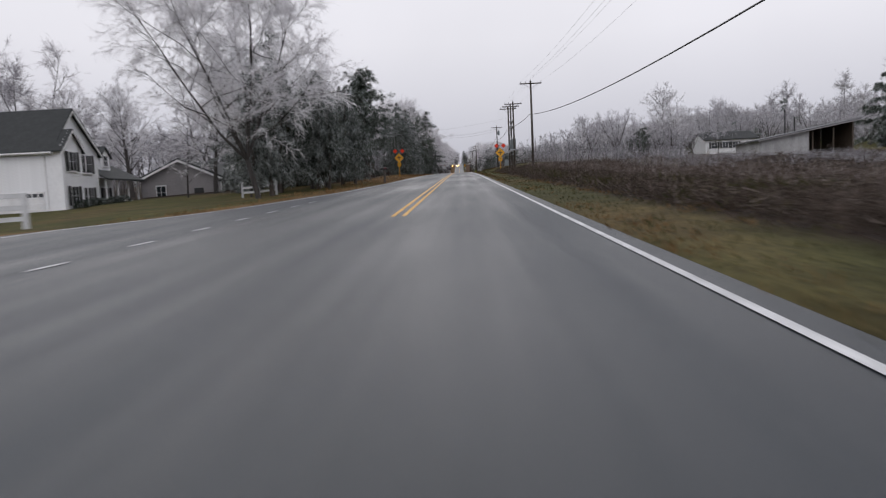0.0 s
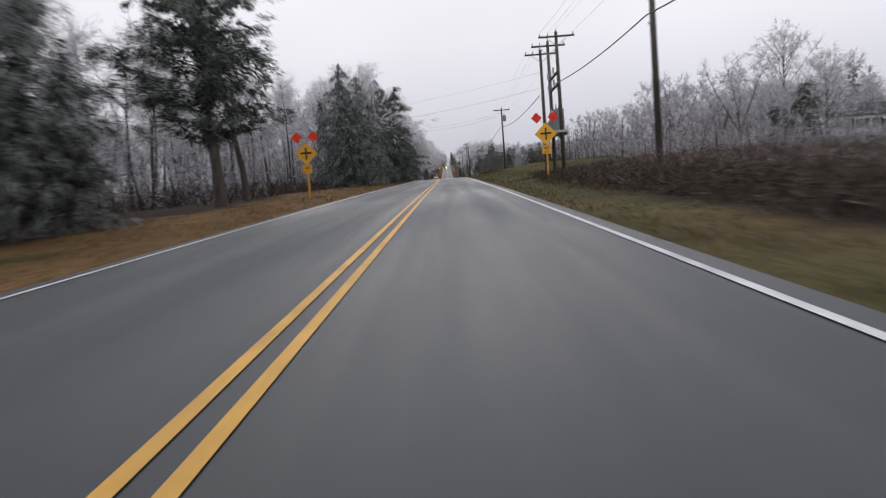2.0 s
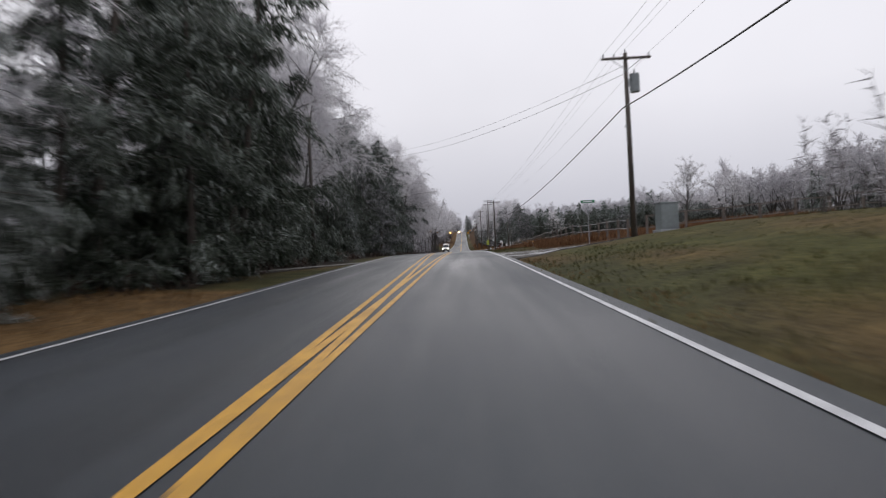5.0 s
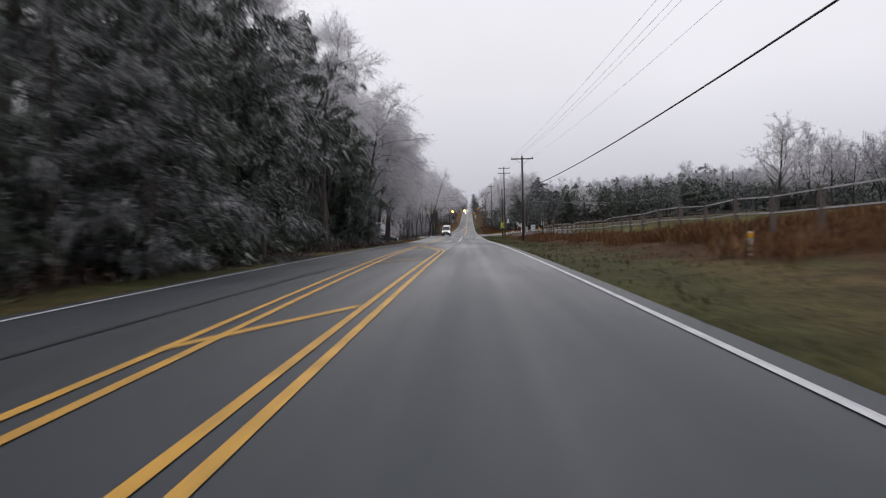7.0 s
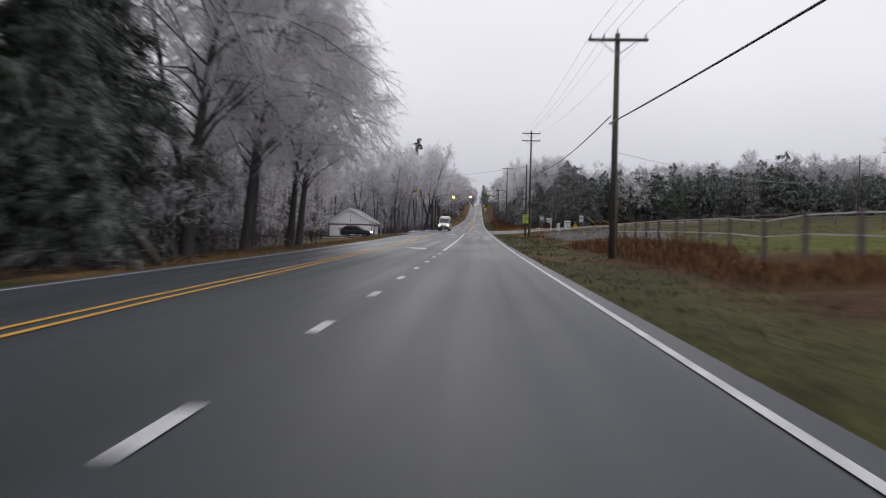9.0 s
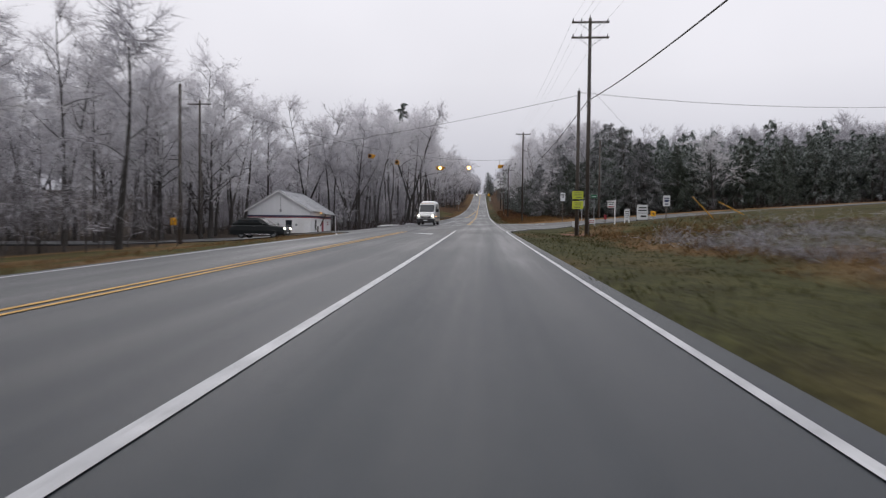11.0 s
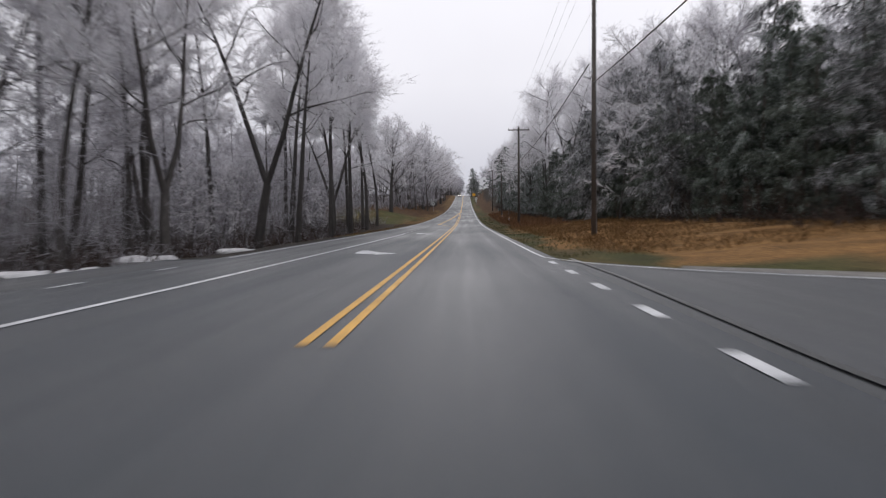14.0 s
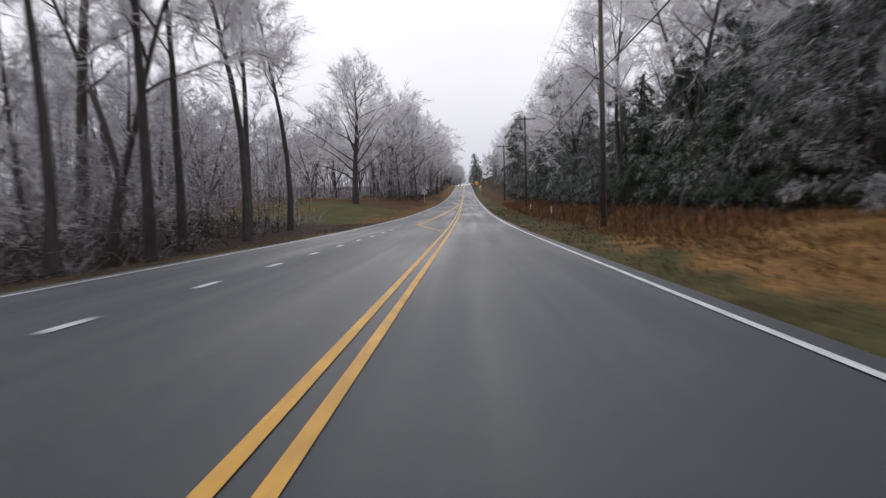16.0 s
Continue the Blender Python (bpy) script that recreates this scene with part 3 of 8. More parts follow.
def apron(name, mat, rows, label):
    """A paved sheet beside the road: rows of points from one edge to the other, laid on the land."""
    bm = bmesh.new()
    prev = None
    for row in rows:
        fine = []
        for (x0, y0), (x1, y1) in zip(row, row[1:]):
            n = max(1, math.ceil(math.hypot(x1 - x0, y1 - y0) / 1.2))
            fine += [(x0 + (x1 - x0) * k / n, y0 + (y1 - y0) * k / n) for k in range(n)]
        fine.append(row[-1])
        m = 24
        cur = []
        for k in range(m + 1):
            u = k / m * (len(fine) - 1)
            i = min(int(u), len(fine) - 2)
            x = fine[i][0] + (fine[i + 1][0] - fine[i][0]) * (u - i)
            y = fine[i][1] + (fine[i + 1][1] - fine[i][1]) * (u - i)
            inside = left_edge(y) - SHOULDER <= x <= RIGHT_EDGE + SHOULDER
            cur.append(bm.verts.new((x, y, paved_z(x, y) - (0.03 if inside else 0.004))))
        if prev:
            for k in range(m):
                bm.faces.new((prev[k], prev[k + 1], cur[k + 1], cur[k]))
        prev = cur
    bmesh.ops.recalc_face_normals(bm, faces=bm.faces)
    if sum(f.normal.z for f in bm.faces) < 0:
        bmesh.ops.reverse_faces(bm, faces=bm.faces)
    low = {}
    for e in [e for e in bm.edges if len(e.link_faces) == 1]:
        for v in e.verts:
            if v not in low:
                low[v] = bm.verts.new(v.co - Vector((0, 0, 0.16)))
        bm.faces.new((e.verts[0], e.verts[1], low[e.verts[1]], low[e.verts[0]]))
    return tagged(part(name, bm, mat, smooth=True), label, "road", kind="structure")


build_ground()
strip("road", ASPHALT, [(y, left_edge(y) - SHOULDER, RIGHT_EDGE + SHOULDER) for y in [-300, -100, -40] + steps(-20, 520, 2.0) + steps(530, 1400, 15)], 0.0,
      "damp dark grey asphalt road with painted lanes", "road", thick=0.2)

# side roads, drive and the yard by the shop
apron("side_road_right", ASPHALT_WORN, [[(2.1, 308.0), (2.1, 351)], [(3.0, 312.6), (3.0, 349.2)], [(4.2, 315.6), (4.2, 346.8)], [(6.5, 318.5), (6.5, 343.6)], [(9.5, 320.6), (9.5, 340.3)],
      [(14, 322.6), (14, 338.0)], [(22, 324.5), (22, 336.9)], [(36, 326.5), (36, 337.4)], [(60, 329.5), (60, 339.9)], [(100, 334), (100, 344.4)], [(180, 343), (180, 354)]], "worn grey asphalt side road leaving the junction")
edge = [(4.2, 346.8, 0.7), (6.5, 343.6, 0.8), (9.5, 340.3, 1.4), (14, 338.0, 1.7), (22, 336.9, 1.8), (36, 337.4, 1.8), (60, 339.9, 1.8), (100, 344.4, 1.8), (180, 354, 1.8)]
apron("gravel_shoulder", PALE_GRAVEL, [[(x, y + 0.004), (x + 0.25, y + w)] for x, y, w in edge], "pale gravel shoulder along the side road")
apron("side_road_left", ASPHALT_WORN, [[(-7.4, 300), (-7.4, 330)], [(-8.6, 303), (-8.6, 329)], [(-10.5, 306.5), (-10.5, 327)], [(-14, 309.5), (-14, 326)], [(-20, 311.8), (-20, 325)], [(-32, 314), (-32, 324)],
      [(-60, 316), (-60, 325)], [(-130, 318), (-130, 327)]], "worn grey asphalt side road with a frosted verge")
apron("shop_yard", ASPHALT_WORN, [[(-6.8, 326), (-6.8, 353)], [(-9, 326), (-9, 352.5)], [(-13, 325.8), (-13, 352)], [(-17, 325.5), (-17, 351.5)], [(-20.3, 325.2), (-20.3, 351.2)]], "patched asphalt yard beside the shop")
apron("driveway", GRAVEL, [[(2.1, 149), (2.1, 168)], [(3.2, 151), (3.2, 166)], [(5, 153), (5, 164.5)], [(9, 154.5), (9, 163.5)], [(16, 156), (16, 163.5)], [(30, 159), (30, 166)], [(60, 166), (60, 173)]],
      "pale gravel and asphalt drive mouth with wheel ruts")

apron("driveway", PALE_GRAVEL, [[(-5.45, 155.6), (-5.5, 158.2)], [(-6.3, 152.0), (-6.5, 154.0)], [(-7.4, 147.0), (-7.7, 148.8)], [(-9.0, 142.0), (-9.6, 143.6)], [(-12.0, 137.0), (-12.8, 138.4)]], "pale gravel drive running in under the trees")

# painted lines
SEAL = [(2.62, 351.0), (2.66, 345.2), (2.5, 338.0), (2.6, 329.4), (2.52, 325.4), (2.7, 322.0)]
W, Y2 = 0.095, 0.10
line("edge_line_right", WHITE_LINE, [(1.95, y) for y in (-60, 100, 200, 307.5)] + [(2.1, 309.6), (2.7, 312.2), (4.0, 315.7), (6.4, 318.8), (9.5, 321.0), (14, 323.0), (22, 324.9)], W, "white edge line along the asphalt")
line("edge_line_right", WHITE_LINE, [(8.6, 340.9), (6.5, 343.2), (4.2, 346.2), (2.9, 348.7), (2.0, 351.5), (1.95, 354), (1.95, 500), (1.95, 900)], W, "white edge line along the asphalt")
line("edge_line_left", WHITE_LINE, [(left_edge(y), y) for y in steps(-60, 297, 4)] + [(-8.8, 300.5), (-10.6, 305)], W, "white edge line along the asphalt")
line("edge_line_left", WHITE_LINE, [(left_edge(y), y) for y in steps(352, 900, 5)], W, "white edge line along the asphalt")
for k in range(9):
    line("dotted_line", WHITE_LINE, [(left_edge(318 + 3.66 * k) + 0.15, 318 + 3.66 * k), (left_edge(319 + 3.66 * k) + 0.15, 319 + 3.66 * k)], W, "short white dash of a dotted lane line")
for k in range(12):
    line("dotted_line", WHITE_LINE, [(-5.57, 8.3 + 2.63 * k - 13.15), (-5.5, 9.0 + 2.63 * k - 13.15)], W, "short white dash of a dotted lane line")
for x in (-1.36, -1.61):
    line("centre_line", YELLOW_LINE, [(x, y) for y in (15, 80, 120)], Y2, "solid yellow line of the road's middle")
    line("centre_line", YELLOW_LINE, [(x + 0.05, y) for y in (338.8, 405, 409)] + [(x + 0.05, 900)], Y2, "solid yellow line of the road's middle")
for k in (0.0, 0.25):
    # the painted island that opens before the turn lane
    line("island_line", YELLOW_LINE, [(-1.61 + k, 120), (-1.63 + k, 170), (-1.68 + k, 200)] + [(-1.68 + k - 2.05 * ease(199, 218, y), y) for y in steps(201, 217, 1.0)], Y2, "solid yellow line round a painted island")
    line("island_line", YELLOW_LINE, [(-1.62 + k * 0.9, 121), (-2.04 + k * 1.1, 138), (-2.32 + k * 1.1, 149), (-2.53 + k * 1.1, 156), (-3.0 + k * 1.2, 173), (-3.74 + k * 1.2, 195), (-4.12 + k * 1.2, 212), (-4.5 + k * 1.2, 222), (-5.1 + k, 262), (-5.3 + k, 285), (-5.3 + k, 306)], Y2, "solid yellow line beside the turn lane")
    line("island_line", YELLOW_LINE, [(-3.85 + k, 421), (-3.5 + k, 440), (-2.6 + k, 470), (-1.9 + k, 497)], Y2, "solid yellow line round a painted island")
line("island_line", YELLOW_LINE, [(-3.75, 421), (-1.75, 410)], Y2, "solid yellow line round a painted island")
line("hatch_line", YELLOW_LINE, [(-3.05, 173.4), (-1.72, 176.6)], 0.14, "yellow diagonal bar inside the painted island")
line("hatch_line", YELLOW_LINE, [(-3.45, 188.6), (-1.95, 191.6)], 0.14, "yellow diagonal bar inside the painted island")
line("hatch_line", YELLOW_LINE, [(-3.75, 204.4), (-2.2, 206.6)], 0.14, "yellow diagonal bar inside the painted island")
for k in range(12):
    line("dotted_line", WHITE_LINE, [(-1.42, 201.6 + 3.62 * k), (-1.42, 202.4 + 3.62 * k)], 0.13, "short white dash of a dotted lane line")
line("turn_lane_line", WHITE_LINE, [(-1.44, 245.5), (-1.55, 275), (-1.78, 310)], 0.14, "solid white line beside the turn lane")
for k in range(14):
    line("dotted_line", WHITE_LINE, [(1.95, 312.2 + 2.82 * k), (1.95, 313.15 + 2.82 * k)], 0.15, "short white dash across the side road's mouth")
line("turn_lane_line", WHITE_LINE, [(-5.0, 336.5), (-4.8, 343.7), (-4.42, 379.6)], 0.13, "solid white line beside the turn lane")
for k in range(10):
    line("dotted_line", WHITE_LINE, [(-4.57, 380.2 + 3.62 * k), (-4.56, 381.1 + 3.62 * k)], 0.14, "short white dash of a dotted lane line")
line("stop_bar", WHITE_LINE, [(-5.1, 334.6), (-2.2, 335.4)], 0.45, "worn white stop bar")
line("stop_bar", WHITE_LINE, [(6.75, 341.3), (7.5, 335.7)], 0.45, "white stop bar on the side road")


def turn_arrow(x, y, flip):
    """A painted left-turn arrow: a shaft that bends into a broad head."""
    s = -1 if flip else 1
    shape = [(0.35, -1.25), (0.55, -1.25), (0.55, 0.35), (0.40, 0.75), (0.0, 0.95), (-0.20, 0.95), (-0.20, 1.45), (-0.85, 0.70), (-0.20, -0.05), (-0.20, 0.45), (0.15, 0.40), (0.35, 0.15)]
    bm = bmesh.new()
    vs = [bm.verts.new((x + s * u, y + s * v, road_z(y + s * v) + 0.012)) for u, v in shape]
    f = bm.faces.new(vs)
    bmesh.ops.triangulate(bm, faces=[f])
    bmesh.ops.recalc_face_normals(bm, faces=bm.faces)
    if sum(f.normal.z for f in bm.faces) < 0:
        bmesh.ops.reverse_faces(bm, faces=bm.faces)
    tagged(part("turn_arrow", bm, WHITE_LINE), "white painted turn arrow on the asphalt", "road marking", "turn arrows", "structure")


for x, y, flip in ((-3.0, 248, False), (-3.35, 301, False), (-3.15, 354.6, True), (-3.05, 379.6, True)):
    turn_arrow(x, y, flip)

# dark seal lines and patches in the asphalt
for pts in ([(4.2, 324.3), (5.0, 322.6), (5.6, 321.0), (6.3, 319.4)], [(-4.6, 286), (-2.0, 286.2)], [(-4.4, 168), (-4.0, 190)]):
    line("seal_line", PATCH, pts, 0.10, "black crack seal on the asphalt")

line("crack_seal", PATCH, SEAL, 0.09, "dark tar seal over a crack in the asphalt")

# ---------------------------------------------------------------- trees
rng = np.random.default_rng(7)


class Buf:
    """Vertices and triangles gathered before they become one mesh."""

    def __init__(self):
        self.v, self.f, self.n = [], [], 0

    def add(self, v, f):
        self.v.append(np.asarray(v, dtype=np.float32))
        self.f.append(np.asarray(f, dtype=np.int32) + self.n)
        self.n += len(v)

    def arrays(self):
        return np.concatenate(self.v), np.concatenate(self.f)

    def mesh(self, name):
        return to_mesh(name, *self.arrays())


def to_mesh(name, v, f):
    me = bpy.data.meshes.new(name)
    me.vertices.add(len(v))
    me.vertices.foreach_set("co", np.ascontiguousarray(v, dtype=np.float32).ravel())
    me.loops.add(3 * len(f))
    me.loops.foreach_set("vertex_index", np.ascontiguousarray(f, dtype=np.int32).ravel())
    me.polygons.add(len(f))
    me.polygons.foreach_set("loop_start", np.arange(0, 3 * len(f), 3, dtype=np.int32))
    me.update(calc_edges=True)
    me.validate()
    return me


def frames_of(d):
    """Two directions across each of the given ones."""
    d = d / np.linalg.norm(d, axis=-1, keepdims=True)
    ref = np.where(np.abs(d[:, 2:3]) > 0.9, np.array([[1.0, 0, 0]]), np.array([[0, 0, 1.0]]))
    a = np.cross(d, ref)
    a /= np.linalg.norm(a, axis=-1, keepdims=True)
    return a, np.cross(d, a)


def tube(buf, pts, radii, sides):
    """One bent, tapered limb."""
    pts, radii = np.asarray(pts, float), np.asarray(radii, float)
    d = np.gradient(pts, axis=0)
    a, b = frames_of(d)
    th = np.arange(sides) * 2 * np.pi / sides
    ring = pts[:, None] + radii[:, None, None] * (np.cos(th)[None, :, None] * a[:, None] + np.sin(th)[None, :, None] * b[:, None])
    k = len(pts)
    i, j = np.meshgrid(np.arange(k - 1), np.arange(sides), indexing="ij")
    p, q = i * sides + j, i * sides + (j + 1) % sides
    f = np.concatenate([np.stack([p, q, q + sides], -1).reshape(-1, 3), np.stack([p, q + sides, p + sides], -1).reshape(-1, 3)])
    buf.add(ring.reshape(-1, 3), f)


def twigs(buf, start, way, length, radius, droop, kink=0.25):
    """Many thin twigs at once: each a bent three-sided stem that runs to a point."""
    n = len(start)
    way = way / np.linalg.norm(way, axis=1, keepdims=True)
    a, b = frames_of(way)
    mid = start + way * (length * 0.5)[:, None] + rng.normal(0, kink, (n, 3)) * (length * 0.22)[:, None]
    tip = start + way * length[:, None] + rng.normal(0, kink, (n, 3)) * (length * 0.3)[:, None]
    mid[:, 2] -= droop * length * 0.15
    tip[:, 2] -= droop * length * 0.55
    th = np.arange(3) * 2 * np.pi / 3
    off = np.cos(th)[None, :, None] * a[:, None] + np.sin(th)[None, :, None] * b[:, None]
    v = np.concatenate([start[:, None] + off * radius[:, None, None], mid[:, None] + off * (radius * 0.8)[:, None, None], tip[:, None]], 1)
    base = (np.arange(n) * 7)[:, None, None]
    one = []
    for k in range(3):
        m = (k + 1) % 3
        one += [(k, m, 3 + m), (k, 3 + m, 3 + k), (3 + k, 3 + m, 6)]
    buf.add(v.reshape(-1, 3), (base + np.array(one)[None]).reshape(-1, 3))
    return mid, tip


def limb(start, way, length, bend, rise, n=5):
    """The run of a branch that wanders and then rises or hangs."""
    way = way / np.linalg.norm(way)
    pts = [np.array(start, float)]
    d = way.copy()
    for _ in range(n - 1):
        d = d + rng.normal(0, bend, 3) + np.array([0, 0, rise])
        d /= np.linalg.norm(d)
        pts.append(pts[-1] + d * length / (n - 1))
    return np.array(pts)


def along(lines, count, low=0.2, high=3.0):
    """Random places along many four-point lines, with the run there."""
    pick = rng.integers(0, len(lines), count)
    x = rng.uniform(low, high, count)
    i = np.minimum(x.astype(int), lines.shape[1] - 2)
    run = lines[pick, i + 1] - lines[pick, i]
    at = lines[pick, i] + run * (x - i)[:, None]
    return at, run / np.linalg.norm(run, axis=1, keepdims=True)


def bare_tree(height, spread, clear, limbs, twig_count, trunk_r, hang=0.25, stems=1, lean=(0, 0), twig_r=0.010, rise=0.0, fan=0.42, coarse=False):
    """A leafless tree: trunk with limbs in one buffer, the iced branches and twigs in another."""
    wood, fine = Buf(), Buf()
    runs = []
    if stems > 1:
        p = limb((0, 0, -0.3), np.array([lean[0], lean[1], 1.0]), height * 0.2, 0.05, 0.05, 4)
        tube(wood, p, np.linspace(trunk_r * 1.15, trunk_r * 0.9, 4), 7)
        for k in range(stems):
            a = 6.28 * k / stems + 0.3
            q = limb(p[-1], np.array([fan * math.cos(a) + lean[0], fan * math.sin(a) + lean[1], 1.0]), height * 0.74, 0.07, 0.07, 6)
            tube(wood, q, np.linspace(trunk_r * 0.68, trunk_r * 0.08, 6), 6)
            runs.append(q)
    else:
        p = limb((0, 0, -0.3), np.array([lean[0], lean[1], 1.0]), height * 0.93, 0.04, 0.03, 8)
        tube(wood, p, np.concatenate([[trunk_r * 1.35], np.linspace(trunk_r, trunk_r * 0.07, 7)]), 5 if coarse else 7)
        runs.append(p)
    second = []
    for k in range(limbs):
        st = runs[k % len(runs)]
        u = clear + (1 - clear) * ((k + rng.random()) / limbs) ** 0.85
        x = min(u, 0.97) * (len(st) - 1)
        i = min(int(x), len(st) - 2)
        at = st[i] + (st[i + 1] - st[i]) * (x - i)
        ang = k * 2.4 + rng.normal(0, 0.4)
        up = 0.4 + 0.8 * u + rise + rng.normal(0, 0.18)
        way = np.array([math.cos(ang), math.sin(ang), up])
        ln = spread * (1.15 - 0.72 * u) * rng.uniform(0.75, 1.2)
        if hang >= 0.5:
            way[2] += 0.55
        q = limb(at, way, ln, 0.17, 0.06 * (1 - 1.6 * hang) if hang < 0.5 else -0.20, 5)
        r = trunk_r * (0.36 - 0.27 * u)
        tube(wood, q, np.linspace(max(r, 0.025), 0.010, 5), 3 if coarse else 5)
        for j in range(6 if coarse else 9):
            x = rng.uniform(0.6, 4)
            i = min(int(x), 3)
            at2 = q[i] + (q[i + 1] - q[i]) * (x - i)
            d = q[i + 1] - q[i]
            d = d / np.linalg.norm(d) + rng.normal(0, 0.5, 3)
            second.append(limb(at2, d, ln * rng.uniform(0.28, 0.55) * (1.15 - 0.13 * x), 0.16, 0.04 - 0.12 * hang, 4))
    for st in runs:
        for j in range(6):
            second.append(limb(st[-1 - j % 2], rng.normal(0, 0.45, 3) + np.array([0, 0, 0.8]), height * 0.11, 0.15, 0.0, 4))
    seg = np.array(second)
    unit = height / 14
    if not coarse:
        for k, q in enumerate(second):
            tube(wood if k % 2 else fine, q, np.linspace(0.016, 0.006, len(q)), 3)
        n3 = twig_count // 8
        s, d = along(seg, n3, 0.3)
        mid, tip = twigs(fine, s, d + rng.normal(0, 0.42, (n3, 3)), rng.uniform(0.6, 1.5, n3) * unit, np.full(n3, twig_r * 0.8), hang, 0.35)
        third = np.stack([s, (s + mid) / 2, mid, tip], 1)
        m = 2 * (twig_count - n3)
        s, d = along(third, m, 0.1)
        d = d + rng.normal(0, 0.5, (m, 3))
        d[:, 2] += 0.12 * (1 - 2 * hang)
        slivers(fine, s, d, rng.uniform(0.25, 0.85, m) * unit, np.full(m, twig_r * 0.62), hang * 0.7)
    else:
        n3 = twig_count // 3
        s, d = along(seg, n3, 0.0)
        d = d + rng.normal(0, 0.45, (n3, 3))
        ln = rng.uniform(0.8, 1.8, n3) * unit
        slivers(fine, s, d, ln, np.full(n3, twig_r), hang)
        d /= np.linalg.norm(d, axis=1, keepdims=True)
        third = np.stack([s + d * (ln * f)[:, None] for f in (0.05, 0.3, 0.6, 0.9)], 1)
        m = twig_count - n3
        s, d = along(third, m, 0.1)
        slivers(fine, s, d + rng.normal(0, 0.55, (m, 3)), rng.uniform(0.4, 1.2, m) * unit, np.full(m, twig_r * 0.8), hang)
    return wood.arrays(), fine.arrays()


def sprays(buf, start, way, length, width, droop, belly=0.55):
    """Folded blades, each of two small faces with a crease, bent at the tip; belly: where along it is widest."""
    n = len(start)
    way = way / np.linalg.norm(way, axis=1, keepdims=True)
    a, b = frames_of(way)
    side = a * np.cos(rng.uniform(0, 6.28, (n, 1))) + b * np.sin(rng.uniform(0, 6.28, (n, 1)))
    mid = start + way * (length * belly)[:, None]
    mid[:, 2] -= droop * length * 0.12
    tip = start + way * length[:, None]
    tip[:, 2] -= droop * length * 0.75
    w = width[:, None]
    v = np.stack([start, mid + side * w, tip, mid - side * w - b * w * 0.5], 1)
    base = (np.arange(n) * 4)[:, None, None]
    buf.add(v.reshape(-1, 3), (base + np.array([(0, 1, 2), (0, 2, 3)])[None]).reshape(-1, 3))


def slivers(buf, start, way, length, width, droop):
    """Single narrow faces that run to a point: far twigs and needle sprays."""
    n = len(start)
    way = way / np.linalg.norm(way, axis=1, keepdims=True)
    a, b = frames_of(way)
    th = rng.uniform(0, 6.28, (n, 1))
    side = a * np.cos(th) + b * np.sin(th)
    tip = start + way * length[:, None]
    tip[:, 2] -= droop * length * 0.45
    w = width[:, None]
    v = np.stack([start - side * w, start + side * w, tip], 1)
    buf.add(v.reshape(-1, 3), np.arange(3 * n).reshape(-1, 3))


